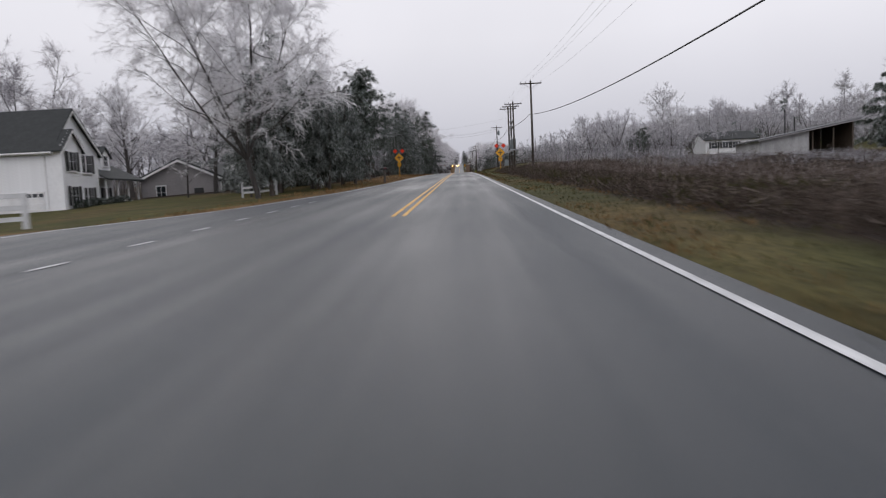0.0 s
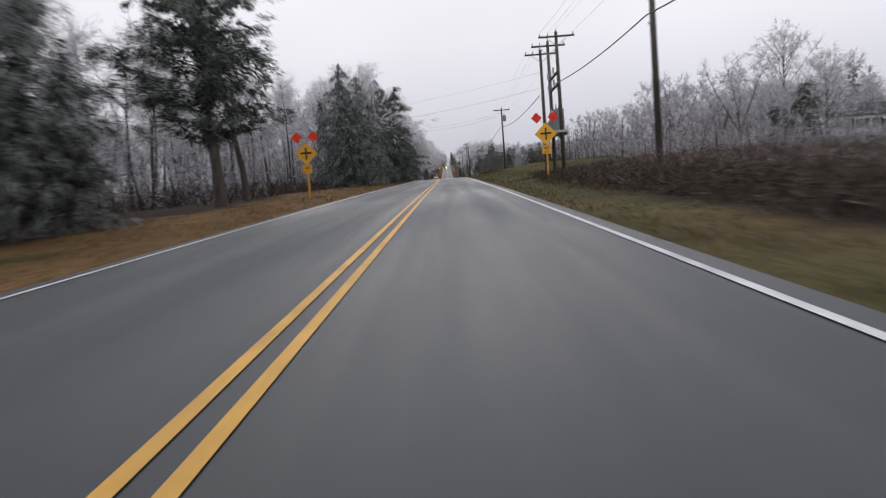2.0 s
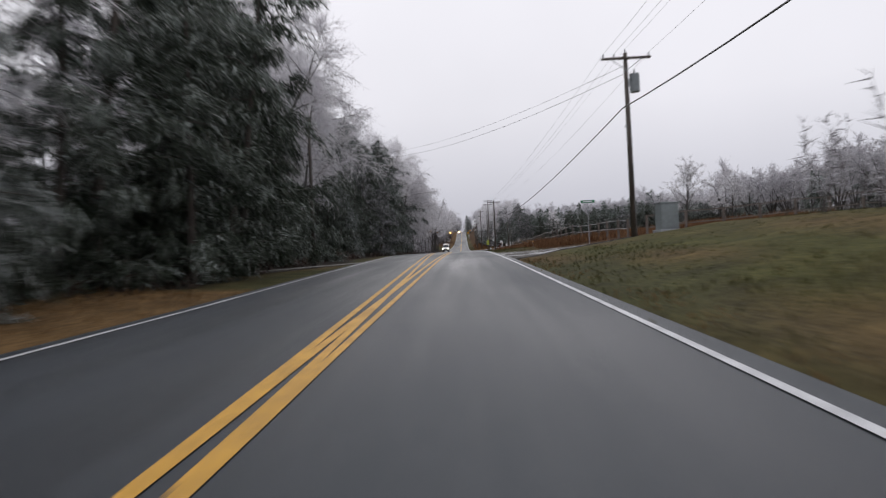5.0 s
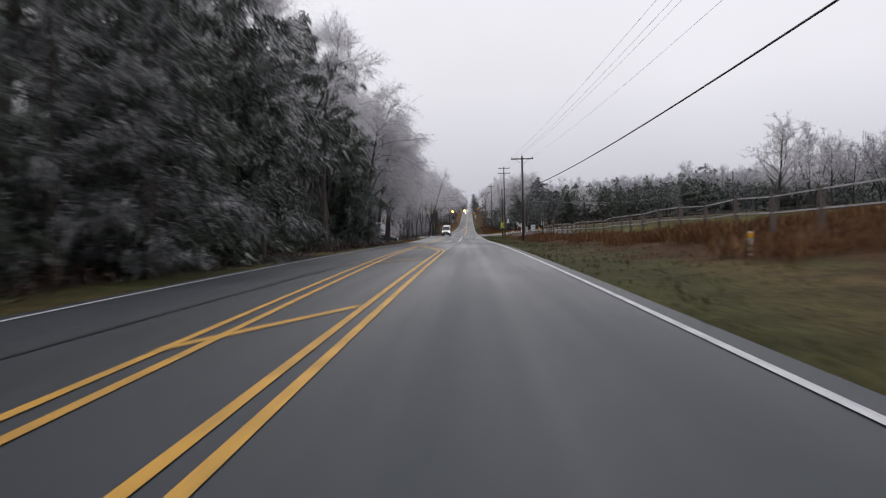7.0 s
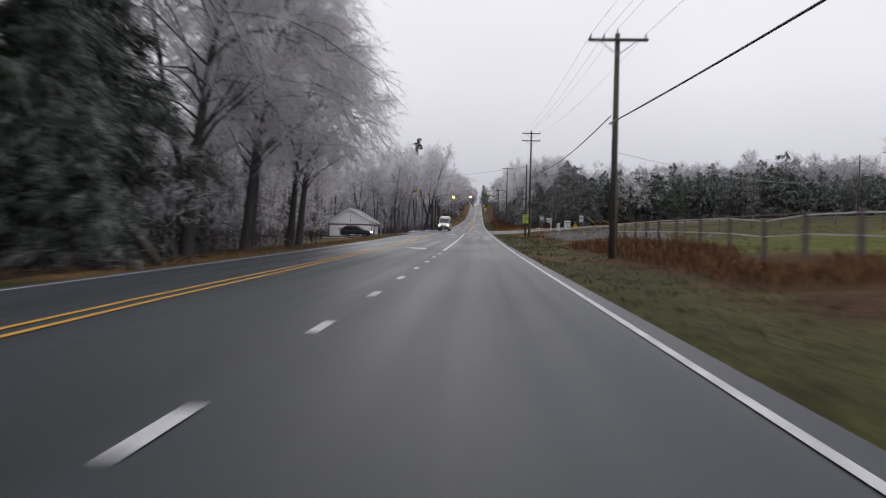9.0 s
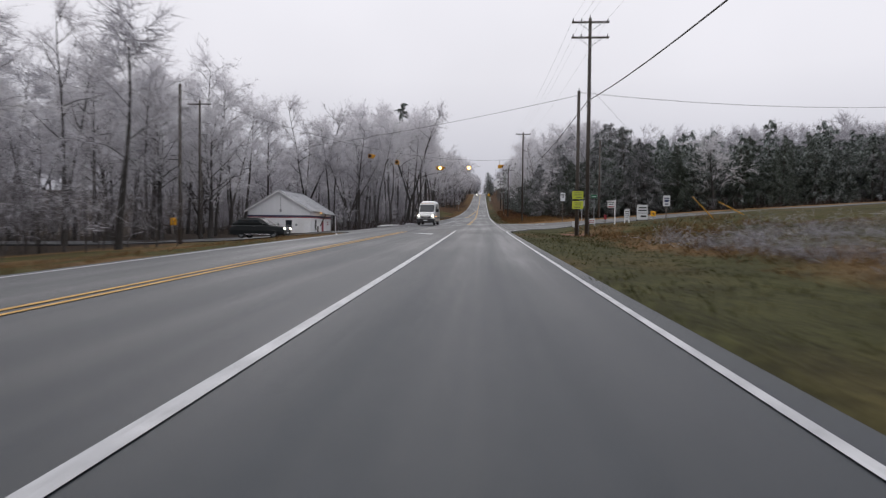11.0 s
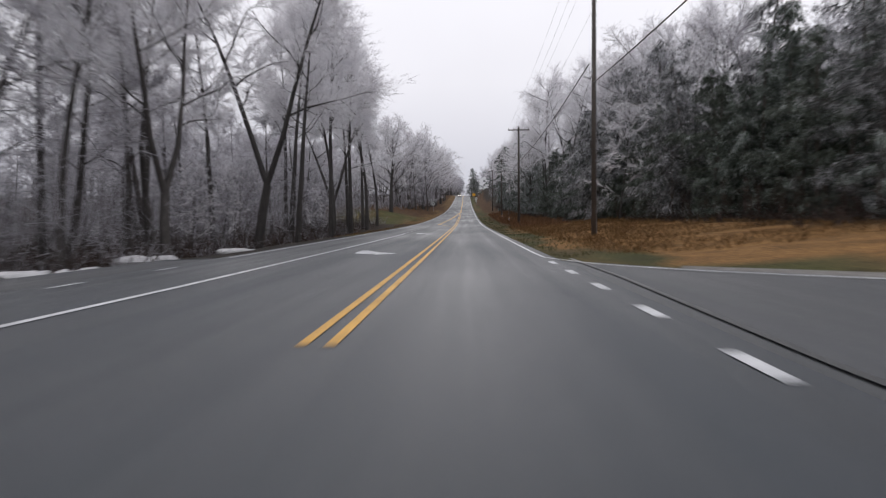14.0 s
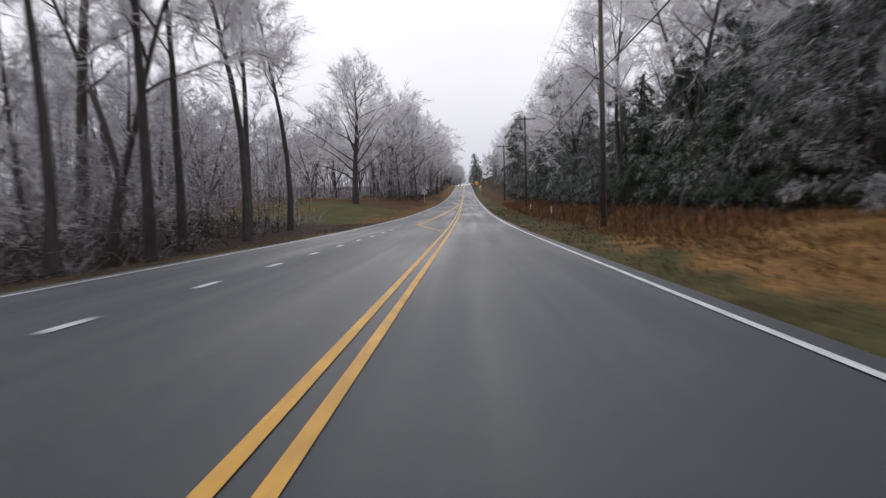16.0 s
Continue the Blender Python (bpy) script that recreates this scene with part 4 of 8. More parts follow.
def evergreen(height, spread, clear, whorls, blades, trunk_r, droop, blade_len, top=0.35, ragged=0.3, blade_w=0.03, leaders=1, clump=26, weep=0.5):
    """A pine or cedar: trunks and boughs, and foliage in hanging clumps along the boughs. top: the share of the height that rounds off; weep: how far a clump hangs."""
    wood, leaf = Buf(), Buf()
    boughs = []
    for q in range(leaders):
        h = height * (1 if q == 0 else rng.uniform(0.62, 0.92))
        off = np.array([rng.normal(0, spread * 0.4), rng.normal(0, spread * 0.4), 0]) * (q > 0)
        p = limb(off + (0, 0, -0.3), np.array([rng.normal(0, 0.04), rng.normal(0, 0.04), 1.0]), h * 0.98, 0.03, 0.02, 8)
        tube(wood, p, np.concatenate([[trunk_r * 1.25], np.linspace(trunk_r, 0.03, 7)]) * (1 if q == 0 else 0.7), 6)
        n = int(whorls / leaders)
        for k in range(n):
            u = clear + (1 - clear) * (k + rng.random()) / n
            x = min(u, 0.99) * 7
            i = min(int(x), 6)
            at = p[i] + (p[i + 1] - p[i]) * (x - i)
            ang = k * 2.39996 + rng.normal(0, 0.3)
            full = min(1.0, ((1 - u) / top) ** 0.7)
            lump = 1 + ragged * noise.noise((2.1 * math.cos(ang) + 7 * q, 2.1 * math.sin(ang), u * 7)) * 2.2
            ln = spread * max(0.08, full) * lump * rng.uniform(1 - ragged, 1 + 0.5 * ragged) * (1 if q == 0 else 0.75)
            if clear > 0.2:
                ln *= min(1.0, 0.5 + 2.2 * (u - clear))
            b = limb(at, np.array([math.cos(ang), math.sin(ang), 0.5 - 0.15 * droop]), ln, 0.12, -0.13 * droop, 5)
            tube(wood, b, np.linspace(max(0.016, trunk_r * 0.2 * (1 - 0.6 * u)), 0.006, 5), 3)
            boughs.append((b, ln))
    wts = np.array([ln for _, ln in boughs]) + 0.22 * spread
    pts = np.array([b for b, _ in boughs])
    clumps = max(30, blades // clump)
    pick = rng.choice(len(pts), clumps, p=wts / wts.sum())
    x = 4 * rng.random(clumps) ** 0.6
    i = np.minimum(x.astype(int), 3)
    c = pts[pick, i] + (pts[pick, i + 1] - pts[pick, i]) * (x - i)[:, None] + rng.normal(0, 0.03 * spread, (clumps, 3))
    d = pts[pick, i + 1] - pts[pick, i]
    d /= np.linalg.norm(d, axis=1, keepdims=True)
    hang = d * 0.75 + rng.normal(0, 0.18, (clumps, 3)) + np.array([0, 0, -0.65 * droop])
    size = rng.uniform(0.6, 1.5, clumps)
    own = np.repeat(np.arange(clumps), clump)
    m = len(own)
    u = rng.random((m, 1)) * size[own][:, None]
    s = c[own] + hang[own] * u * weep + rng.normal(0, 0.10, (m, 3)) * size[own][:, None]
    w = hang[own] + rng.normal(0, 0.42, (m, 3))
    slivers(leaf, s, w, rng.uniform(0.6, 1.4, m) * blade_len, rng.uniform(0.6, 1.3, m) * blade_w, droop * 0.6)
    # broad inner sprays that close the crown
    m = blades // 4
    pick = rng.choice(len(pts), m, p=wts / wts.sum())
    x = 3.1 * rng.random(m)
    i = np.minimum(x.astype(int), 3)
    s = pts[pick, i] + (pts[pick, i + 1] - pts[pick, i]) * (x - i)[:, None] + rng.normal(0, 0.12, (m, 3))
    w = (pts[pick, i + 1] - pts[pick, i]) * 0.5 + rng.normal(0, 0.35, (m, 3)) + np.array([0, 0, -0.35])
    slivers(leaf, s, w, rng.uniform(0.8, 1.5, m) * blade_len * 1.3, rng.uniform(0.7, 1.3, m) * blade_w * 2.0, droop)
    return wood.arrays(), leaf.arrays()


KINDS = {}


def kind(name, pair, mats, label, category):
    (wv, wf), (lv, lf) = pair
    KINDS[name] = dict(wood=to_mesh(name + "_trunk", wv, wf), leaf=to_mesh(name + "_crown", lv, lf), raw=pair, mats=mats, label=label, category=category)
    KINDS[name]["wood"].polygons.foreach_set("use_smooth", [True] * len(wf))
    KINDS[name]["wood"].materials.append(mats[0])
    KINDS[name]["leaf"].materials.append(mats[1])


BARE = (BARK, FROST_TWIG)
kind("oak", bare_tree(12.5, 6.6, 0.20, 34, 7500, 0.27, 0.3, twig_r=0.019, rise=0.3), BARE, "open-grown leafless tree with ice-coated twigs", "tree")
kind("willowy", bare_tree(14, 7.0, 0.10, 56, 26000, 0.16, 0.45, stems=6, rise=-0.1, fan=0.58, lean=(-0.2, 0.0), twig_r=0.015), BARE, "broad leafless tree whose iced twigs stream like hair", "tree")
kind("tall", bare_tree(19, 4.0, 0.44, 20, 3600, 0.18, 0.2, twig_r=0.022), BARE, "tall straight forest tree, leafless and frosted", "tree")
kind("tall_b", bare_tree(17, 3.5, 0.46, 18, 3600, 0.17, 0.2, twig_r=0.021), BARE, "slim leafless forest tree with a high frosted crown", "tree")
kind("forked", bare_tree(18, 5.0, 0.25, 20, 5200, 0.24, 0.25, stems=2, lean=(0.08, 0.0), twig_r=0.021), BARE, "forked leafless tree with frosted branches", "tree")
kind("young", bare_tree(8.5, 2.6, 0.14, 13, 1900, 0.07, 0.35, twig_r=0.022), BARE, "young leafless tree with iced twigs", "tree")
kind("over", bare_tree(15, 6.6, 0.27, 44, 12500, 0.22, 0.5, lean=(0.10, 0.0), twig_r=0.014), BARE, "leafless roadside tree with long iced boughs", "tree")
PINE, CEDAR = (PINE_BARK, PINE_LEAF), (PINE_BARK, CEDAR_LEAF)
kind("pine", evergreen(16, 3.7, 0.45, 34, 7000, 0.22, 0.9, 0.30, 0.42, 0.6, 0.019, clump=44), PINE, "tall pine with clumped green needles under ice", "tree")
kind("pine_low", evergreen(13, 4.0, 0.05, 100, 28000, 0.20, 0.9, 0.28, 0.7, 0.35, 0.020, clump=44, leaders=3), PINE, "bushy pine with ice-bent boughs down to the ground", "tree")
kind("cedar", evergreen(10, 2.5, 0.02, 100, 18000, 0.15, 0.9, 0.24, 0.65, 0.3, 0.018, clump=40, leaders=2, weep=0.55), CEDAR, "dense dark cedar with drooping iced foliage", "tree")
kind("cedar_tall", evergreen(13.5, 2.9, 0.03, 120, 24000, 0.18, 1.0, 0.26, 0.6, 0.35, 0.020, clump=44, leaders=3, weep=0.6), CEDAR, "tall dark cedar with hanging iced foliage", "tree")
kind("cedar_high", evergreen(12, 2.9, 0.15, 90, 19000, 0.20, 1.0, 0.26, 0.5, 0.4, 0.019, clump=42, leaders=2, weep=0.6), CEDAR, "dark cedar with a bare lower trunk and iced boughs", "tree")
kind("iced_pine", evergreen(14, 4.2, 0.06, 100, 28000, 0.20, 0.8, 0.27, 0.6, 0.4, 0.018, clump=44, leaders=2), (PINE_BARK, PINE_ICED), "evergreen thickly coated in pale ice", "tree")

# copies of the evergreens with little ice and wood shade in the needle colour
kind("dark_pine", evergreen(14, 4.1, 0.04, 100, 26000, 0.20, 0.9, 0.28, 0.65, 0.38, 0.020, clump=44, leaders=3), (PINE_BARK, GREEN_SHADE_LEAF), "dark green evergreen with little ice and shade in its colour", "tree")
kind("dark_cedar", evergreen(12.5, 2.9, 0.05, 110, 22000, 0.19, 1.0, 0.26, 0.55, 0.38, 0.020, clump=44, leaders=2, weep=0.6), (PINE_BARK, GREEN_SHADE_LEAF), "dark green cedar, drooping boughs, little ice, shade in its colour", "tree")
kind("road_pine", evergreen(13.5, 6.2, 0.24, 74, 26000, 0.26, 0.45, 0.29, 0.9, 0.45, 0.021, clump=44, leaders=1, weep=0.6), PINE, "broad old pine with bare lower trunks and iced boughs", "tree")
kind("high_pine", evergreen(27, 4.2, 0.60, 30, 8000, 0.30, 0.8, 0.34, 0.45, 0.6, 0.024, clump=44), PINE, "very tall pine with a high tufted crown", "tree")
kind("understory", evergreen(5.0, 2.1, 0.03, 50, 9000, 0.07, 0.8, 0.24, 0.8, 0.4, 0.020, clump=36, leaders=3), (PINE_BARK, SHADE_FOLIAGE), "low evergreen with wood shade in its dark leaf colour", "tree")

# lighter ones for trees that stand well back from the road
kind("oak_lite", bare_tree(12.5, 6.6, 0.20, 30, 5000, 0.26, 0.3, twig_r=0.024, rise=0.3), BARE, "open-grown leafless tree with ice-coated twigs", "tree")
kind("tall_lite", bare_tree(19, 4.4, 0.34, 16, 2300, 0.18, 0.2, twig_r=0.025), BARE, "tall straight forest tree, leafless and frosted", "tree")
kind("tall_b_lite", bare_tree(17, 3.8, 0.38, 14, 2000, 0.16, 0.2, twig_r=0.025), BARE, "slim leafless forest tree with a high frosted crown", "tree")
kind("forked_lite", bare_tree(18, 5.0, 0.25, 17, 2500, 0.22, 0.25, stems=2, lean=(0.08, 0.0), twig_r=0.025), BARE, "forked leafless tree with frosted branches", "tree")
kind("pine_lite", evergreen(16, 4.0, 0.30, 44, 6000, 0.22, 0.9, 0.42, 0.6, 0.4, 0.040, clump=26), PINE, "tall pine with clumped green needles under ice", "tree")
kind("pine_low_lite", evergreen(13, 4.0, 0.05, 56, 9000, 0.20, 1.0, 0.42, 0.7, 0.35, 0.042, clump=26, leaders=2), PINE, "bushy pine with ice-bent boughs down to the ground", "tree")
kind("cedar_tall_lite", evergreen(13.5, 2.9, 0.03, 64, 9000, 0.18, 1.4, 0.42, 0.4, 0.4, 0.040, leaders=3, weep=0.9), CEDAR, "tall dark cedar with hanging iced foliage", "tree")

# coarser ones for the depth of the woods
FAR = {
    "tall": bare_tree(18, 4.0, 0.27, 13, 1700, 0.22, 0.2, twig_r=0.034, coarse=True),
    "tall_b": bare_tree(16, 3.6, 0.30, 12, 1600, 0.19, 0.2, twig_r=0.034, coarse=True),
    "round": bare_tree(12, 4.6, 0.18, 20, 2700, 0.20, 0.3, stems=4, fan=0.5, twig_r=0.031, coarse=True),
    "young": bare_tree(7, 2.8, 0.03, 9, 1000, 0.05, 0.4, twig_r=0.028, coarse=True),
    "pine": evergreen(14, 4.2, 0.12, 30, 2900, 0.20, 0.8, 0.48, 0.40, 0.5, 0.055, clump=26),
    "cedar": evergreen(9.5, 2.5, 0.02, 26, 2400, 0.13, 0.9, 0.46, 0.65, 0.4, 0.050, clump=24, leaders=2),
}


def plant(name, x, y, size=1.0, turn=None, group="", sink=0.0):
    if (abs(x) > 22 or y > 480) and name + "_lite" in KINDS:
        name += "_lite"
    k = KINDS[name]
    turn = rng.uniform(0, 360) if turn is None else turn
    e = thing("tree", k["label"], k["category"], Matrix.LocRotScale((x, y, ground_z(x, y) - sink), Euler((0, 0, radians(turn))), (size, size, size * rng.uniform(0.94, 1.06))), group)
    for nm, key in (("trunk", "wood"), ("crown", "leaf")):
        o = new(nm, k[key])
        o.parent = e
    return e


def woods(name, label, spots):
    """Far trees in one piece: spots of (kind, x, y, size)."""
    wood, bare, green = Buf(), Buf(), Buf()
    for k, x, y, s in spots:
        (wv, wf), (lv, lf) = FAR[k]
        a = rng.uniform(0, 6.28)
        c, sn = math.cos(a), math.sin(a)
        rot = np.array([[c, sn, 0], [-sn, c, 0], [0, 0, rng.uniform(0.9, 1.15)]], dtype=np.float32) * s
        base = np.array([x, y, ground_z(x, y) - 0.1], dtype=np.float32)
        wood.add(wv @ rot + base, wf)
        (green if k in ("pine", "cedar") else bare).add(lv @ rot + base, lf)
    top = thing(name, label, "woods", kind="stuff")
    mesh_part("trunks", wood.mesh("trunks"), BARK, top)
    if bare.n:
        mesh_part("frosted_branches", bare.mesh("frosted_branches"), FROST_WOOD, top)
    if green.n:
        mesh_part("needles", green.mesh("needles"), PINE_LEAF, top)
    return top


def sightline(x, y):
    """The wedge of brambles kept free of trees so the low house shows from the camera's start."""
    return 8 < x and y < 136 and 0.33 * y < x < 0.72 * y


def scatter(x0, x1, y0, y1, n, kinds, size=(0.8, 1.15), gap=2.0):
    """Random spots in a stretch of land, not too close to one another."""
    out = []
    tries = 0
    while len(out) < n and tries < n * 30:
        tries += 1
        x, y = rng.uniform(x0, x1), rng.uniform(y0, y1)
        if not sightline(x, y) and all((x - p[1]) ** 2 + (y - p[2]) ** 2 > gap * gap for p in out):
            out.append((kinds[int(rng.integers(len(kinds)))], x, y, rng.uniform(*size)))
    return out


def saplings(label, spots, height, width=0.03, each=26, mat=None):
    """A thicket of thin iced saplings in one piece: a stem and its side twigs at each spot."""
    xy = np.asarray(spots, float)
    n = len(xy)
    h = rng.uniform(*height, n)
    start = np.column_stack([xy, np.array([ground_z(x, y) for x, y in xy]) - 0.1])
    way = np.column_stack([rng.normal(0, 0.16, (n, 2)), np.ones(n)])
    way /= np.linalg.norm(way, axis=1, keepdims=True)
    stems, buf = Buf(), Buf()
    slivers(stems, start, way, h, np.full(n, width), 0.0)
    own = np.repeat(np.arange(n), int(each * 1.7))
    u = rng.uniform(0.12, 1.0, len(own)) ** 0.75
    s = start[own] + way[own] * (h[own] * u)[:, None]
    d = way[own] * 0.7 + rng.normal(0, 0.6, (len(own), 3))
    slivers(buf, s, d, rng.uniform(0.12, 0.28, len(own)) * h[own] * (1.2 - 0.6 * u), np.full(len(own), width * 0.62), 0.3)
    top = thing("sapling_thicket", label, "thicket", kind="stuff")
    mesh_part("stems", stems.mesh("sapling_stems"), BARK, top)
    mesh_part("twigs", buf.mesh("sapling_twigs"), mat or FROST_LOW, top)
    return top


def patches(n, x0, x1, y0, y1):
    made = [(rng.uniform(x0, x1), rng.uniform(y0, y1)) for _ in range(n)]
    return [p for p in made if not sightline(*p)]


# ---- along the left, from the house to the junction
plant("willowy", -11.6, 38.0, 0.92, 0)
plant("oak", -23.0, 62.0, 0.8)
for x, y, s, k in ((-27, 82, 0.9, "tall"), (-32, 81.5, 0.85, "forked"), (-38, 76, 0.95, "oak"), (-47, 80, 1.05, "oak"), (-17.8, 73, 0.75, "forked"), (-23, 84, 0.85, "tall_b"), (-19, 60, 0.8, "young"), (-23, 55.5, 0.95, "young"), (-54, 86, 1.1, "forked")):
    plant(k, x, y, s, group="frosted trees behind the houses")
plant("young", -14.6, 46.0, 0.9)
for x, y, s, k in ((-12.0, 42.0, 0.72, "cedar_high"), (-13.8, 50.0, 1.0, "cedar_high"), (-11.2, 49.8, 0.8, "cedar_high"), (-12.4, 57.5, 0.9, "cedar_high"),
                   (-11.9, 64.4, 0.85, "cedar_high"), (-11.9, 67.2, 0.72, "cedar"), (-11.2, 80.6, 1.0, "road_pine"), (-10.9, 83.8, 0.78, "pine"), (-14.0, 61.0, 0.8, "cedar_tall"), (-17, 56, 0.9, "cedar_tall"), (-9.8, 54.8, 0.74, "cedar_high"), (-10.2, 47.2, 0.62, "cedar_high")):
    plant(k, x, y, s, group="evergreens by the road")
for k in range(16):
    plant(("tall", "young", "tall_b", "tall_b")[k % 4], -17.5 - 6 * rng.random(), 87 + 2.9 * k, rng.uniform(0.58, 0.74), group="frosted wood behind the verge")
for x, y, s, k in ((-9.4, 113.5, 0.8, "cedar"), (-9.8, 117, 1.1, "cedar"), (-9.2, 122, 0.92, "cedar_tall"), (-9.0, 127, 0.8, "cedar_tall"), (-11.5, 119, 0.95, "cedar_tall")):
    plant(k, x, y, s, group="cedars by the road")
plant("oak", -15.0, 131, 0.95)
plant("oak", -10.6, 130.0, 1.12)
plant("over", -13.2, 167.5, 1.05, 0)
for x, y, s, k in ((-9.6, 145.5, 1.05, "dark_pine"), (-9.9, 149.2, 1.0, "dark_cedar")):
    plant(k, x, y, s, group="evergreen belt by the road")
for k in range(3):
    y = 135.5 + 3.6 * k
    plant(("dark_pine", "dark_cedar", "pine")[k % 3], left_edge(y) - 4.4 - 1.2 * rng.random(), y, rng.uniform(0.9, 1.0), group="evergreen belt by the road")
for x, y, s, k in ((-11.0, 154.5, 0.85, "forked"), (-12.5, 159.0, 0.9, "tall"), (-10.6, 162.0, 0.8, "tall_b"), (-14.5, 156.0, 0.8, "oak"), (-13.0, 166.0, 1.1, "oak")):
    plant(k, x, y, s, group="frosted wood by the road")
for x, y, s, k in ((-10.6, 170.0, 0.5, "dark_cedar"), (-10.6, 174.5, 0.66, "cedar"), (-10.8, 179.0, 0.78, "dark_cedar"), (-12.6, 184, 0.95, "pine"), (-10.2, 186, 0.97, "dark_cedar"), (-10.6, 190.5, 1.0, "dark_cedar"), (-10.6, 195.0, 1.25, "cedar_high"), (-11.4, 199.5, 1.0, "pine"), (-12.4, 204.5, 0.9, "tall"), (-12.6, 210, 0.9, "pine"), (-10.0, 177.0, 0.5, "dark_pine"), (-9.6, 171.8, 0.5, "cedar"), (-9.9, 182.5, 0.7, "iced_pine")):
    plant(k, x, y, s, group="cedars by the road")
for k in range(14):
    y = 150 + 5.9 * k
    plant("pine" if y > 178 and k % 3 == 1 else ("tall", "forked")[k // 2 % 2], left_edge(y) - (9.0 if y < 186 else 5.6) - 3.0 * rng.random(), y, rng.uniform(0.85, 1.05), group="pines by the road")
for k in range(3):
    y = 190 + 15 * k
    plant("pine", left_edge(y) - 10.5 - 3.0 * rng.random(), y, rng.uniform(1.0, 1.2), group="pines by the road")
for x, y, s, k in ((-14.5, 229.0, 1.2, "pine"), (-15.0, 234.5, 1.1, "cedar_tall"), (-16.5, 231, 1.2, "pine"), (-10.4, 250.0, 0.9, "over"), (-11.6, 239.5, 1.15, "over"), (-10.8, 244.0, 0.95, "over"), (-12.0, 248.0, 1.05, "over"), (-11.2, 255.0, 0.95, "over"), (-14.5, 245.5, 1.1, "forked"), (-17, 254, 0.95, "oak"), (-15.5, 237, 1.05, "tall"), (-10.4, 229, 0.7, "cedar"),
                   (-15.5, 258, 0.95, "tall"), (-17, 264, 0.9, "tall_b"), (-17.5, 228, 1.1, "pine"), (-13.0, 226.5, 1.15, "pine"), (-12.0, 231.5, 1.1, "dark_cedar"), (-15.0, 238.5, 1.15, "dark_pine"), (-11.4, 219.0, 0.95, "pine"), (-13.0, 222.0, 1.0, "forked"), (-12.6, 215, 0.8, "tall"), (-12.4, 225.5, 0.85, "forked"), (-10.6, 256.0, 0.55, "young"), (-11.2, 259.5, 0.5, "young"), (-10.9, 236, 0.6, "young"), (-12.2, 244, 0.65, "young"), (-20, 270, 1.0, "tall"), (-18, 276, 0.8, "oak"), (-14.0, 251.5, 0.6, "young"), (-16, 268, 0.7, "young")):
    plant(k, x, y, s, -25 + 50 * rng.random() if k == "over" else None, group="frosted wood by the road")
for x, y, s, k in ((-31.5, 347, 1.0, "tall"), (-31.5, 342, 1.05, "forked"), (-22, 355.5, 0.95, "tall_b"), (-29.5, 331, 1.05, "oak"), (-33, 327, 1.2, "over"), (-36, 331, 1.1, "tall"), (-31, 336, 1.0, "tall"), (-38, 326, 1.15, "over"), (-17.5, 356, 0.85, "forked"), (-26, 355.5, 0.95, "tall_b")):
    plant(k, x, y, s, group="tall frosted trees behind the shop")
for k in range(7):
    plant(("tall", "tall_b", "forked")[k % 3], -33 - 6 * rng.random(), 300 + 6.5 * k, rng.uniform(1.05, 1.25), group="frosted wood behind the shop")
for x, y, s, k in ((-30, 352, 0.85, "tall"), (-26, 357, 0.9, "forked"), (-22.5, 360.5, 0.8, "tall_b"), (-19.5, 363, 0.9, "tall"), (-17.0, 368.5, 0.88, "forked"), (-14.0, 363.5, 0.82, "forked"), (-15.2, 357.5, 0.75, "tall_b"),
                   (-12.6, 372.5, 0.95, "forked"), (-16.5, 376, 0.9, "tall"), (-12.8, 383, 0.95, "tall"), (-14.8, 388.5, 1.0, "tall"), (-12.2, 392.5, 1.0, "tall"), (-12.9, 397.0, 0.95, "tall_b"), (-12.0, 401.5, 1.0, "tall"),
                   (-13.2, 407, 0.95, "tall"), (-11.8, 411.5, 1.0, "tall_b"), (-12.8, 415.0, 0.9, "tall"), (-11.7, 419.5, 0.9, "tall_b"), (-15, 404, 0.9, "forked"), (-17, 395, 0.95, "tall"), (-14.6, 462, 1.35, "oak"), (-20, 355, 0.7, "young"), (-17.5, 380, 0.7, "young"), (-16.5, 410, 0.7, "young"), (-14.8, 399, 0.6, "young"), (-15.5, 370, 0.6, "young")):
    plant(k, x, y, s * (1.18 if k not in ("young", "oak") else 1.0), group="tall frosted wood by the road")
plant("high_pine", -19.0, 409.0, 1.0)
for x, y, s in ((-14, 496, 1.4), (-11.5, 512, 1.45), (-13.2, 538, 1.65), (-18, 505, 1.4), (-11, 548, 1.5), (-10.5, 566, 1.4), (14.5, 540, 1.35), (14, 570, 1.4), (-9.8, 590, 1.5), (-9.5, 622, 1.5), (-13, 640, 1.5), (14.5, 600, 1.4)):
    plant("oak", x, y, s, group="frosted trees on the hill")

# added low evergreens; their dark colour stands in for the wood's shade
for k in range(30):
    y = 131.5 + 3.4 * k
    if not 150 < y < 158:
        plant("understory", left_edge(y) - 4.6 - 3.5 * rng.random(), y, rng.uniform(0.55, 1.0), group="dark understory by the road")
dead = thing("dead_trunk", "dead trunk that leans out of the pine wood", "tree trunk", pose(-8.3, 230.5, ground_z(-8.3, 230.5)))
log = Buf()
tube(log, [(0.2, 0, -0.15), (-0.9, 0.3, 0.9), (-2.1, 0.5, 2.3), (-3.3, 0.9, 4.1)], [0.13, 0.12, 0.10, 0.07], 8)
tube(log, [(-1.5, 0.4, 1.6), (-1.3, 0.2, 2.2), (-1.4, 0.1, 2.7)], [0.04, 0.03, 0.012], 5)
mesh_part("stem", log.mesh("dead_stem"), PINE_BARK, dead, smooth=True)

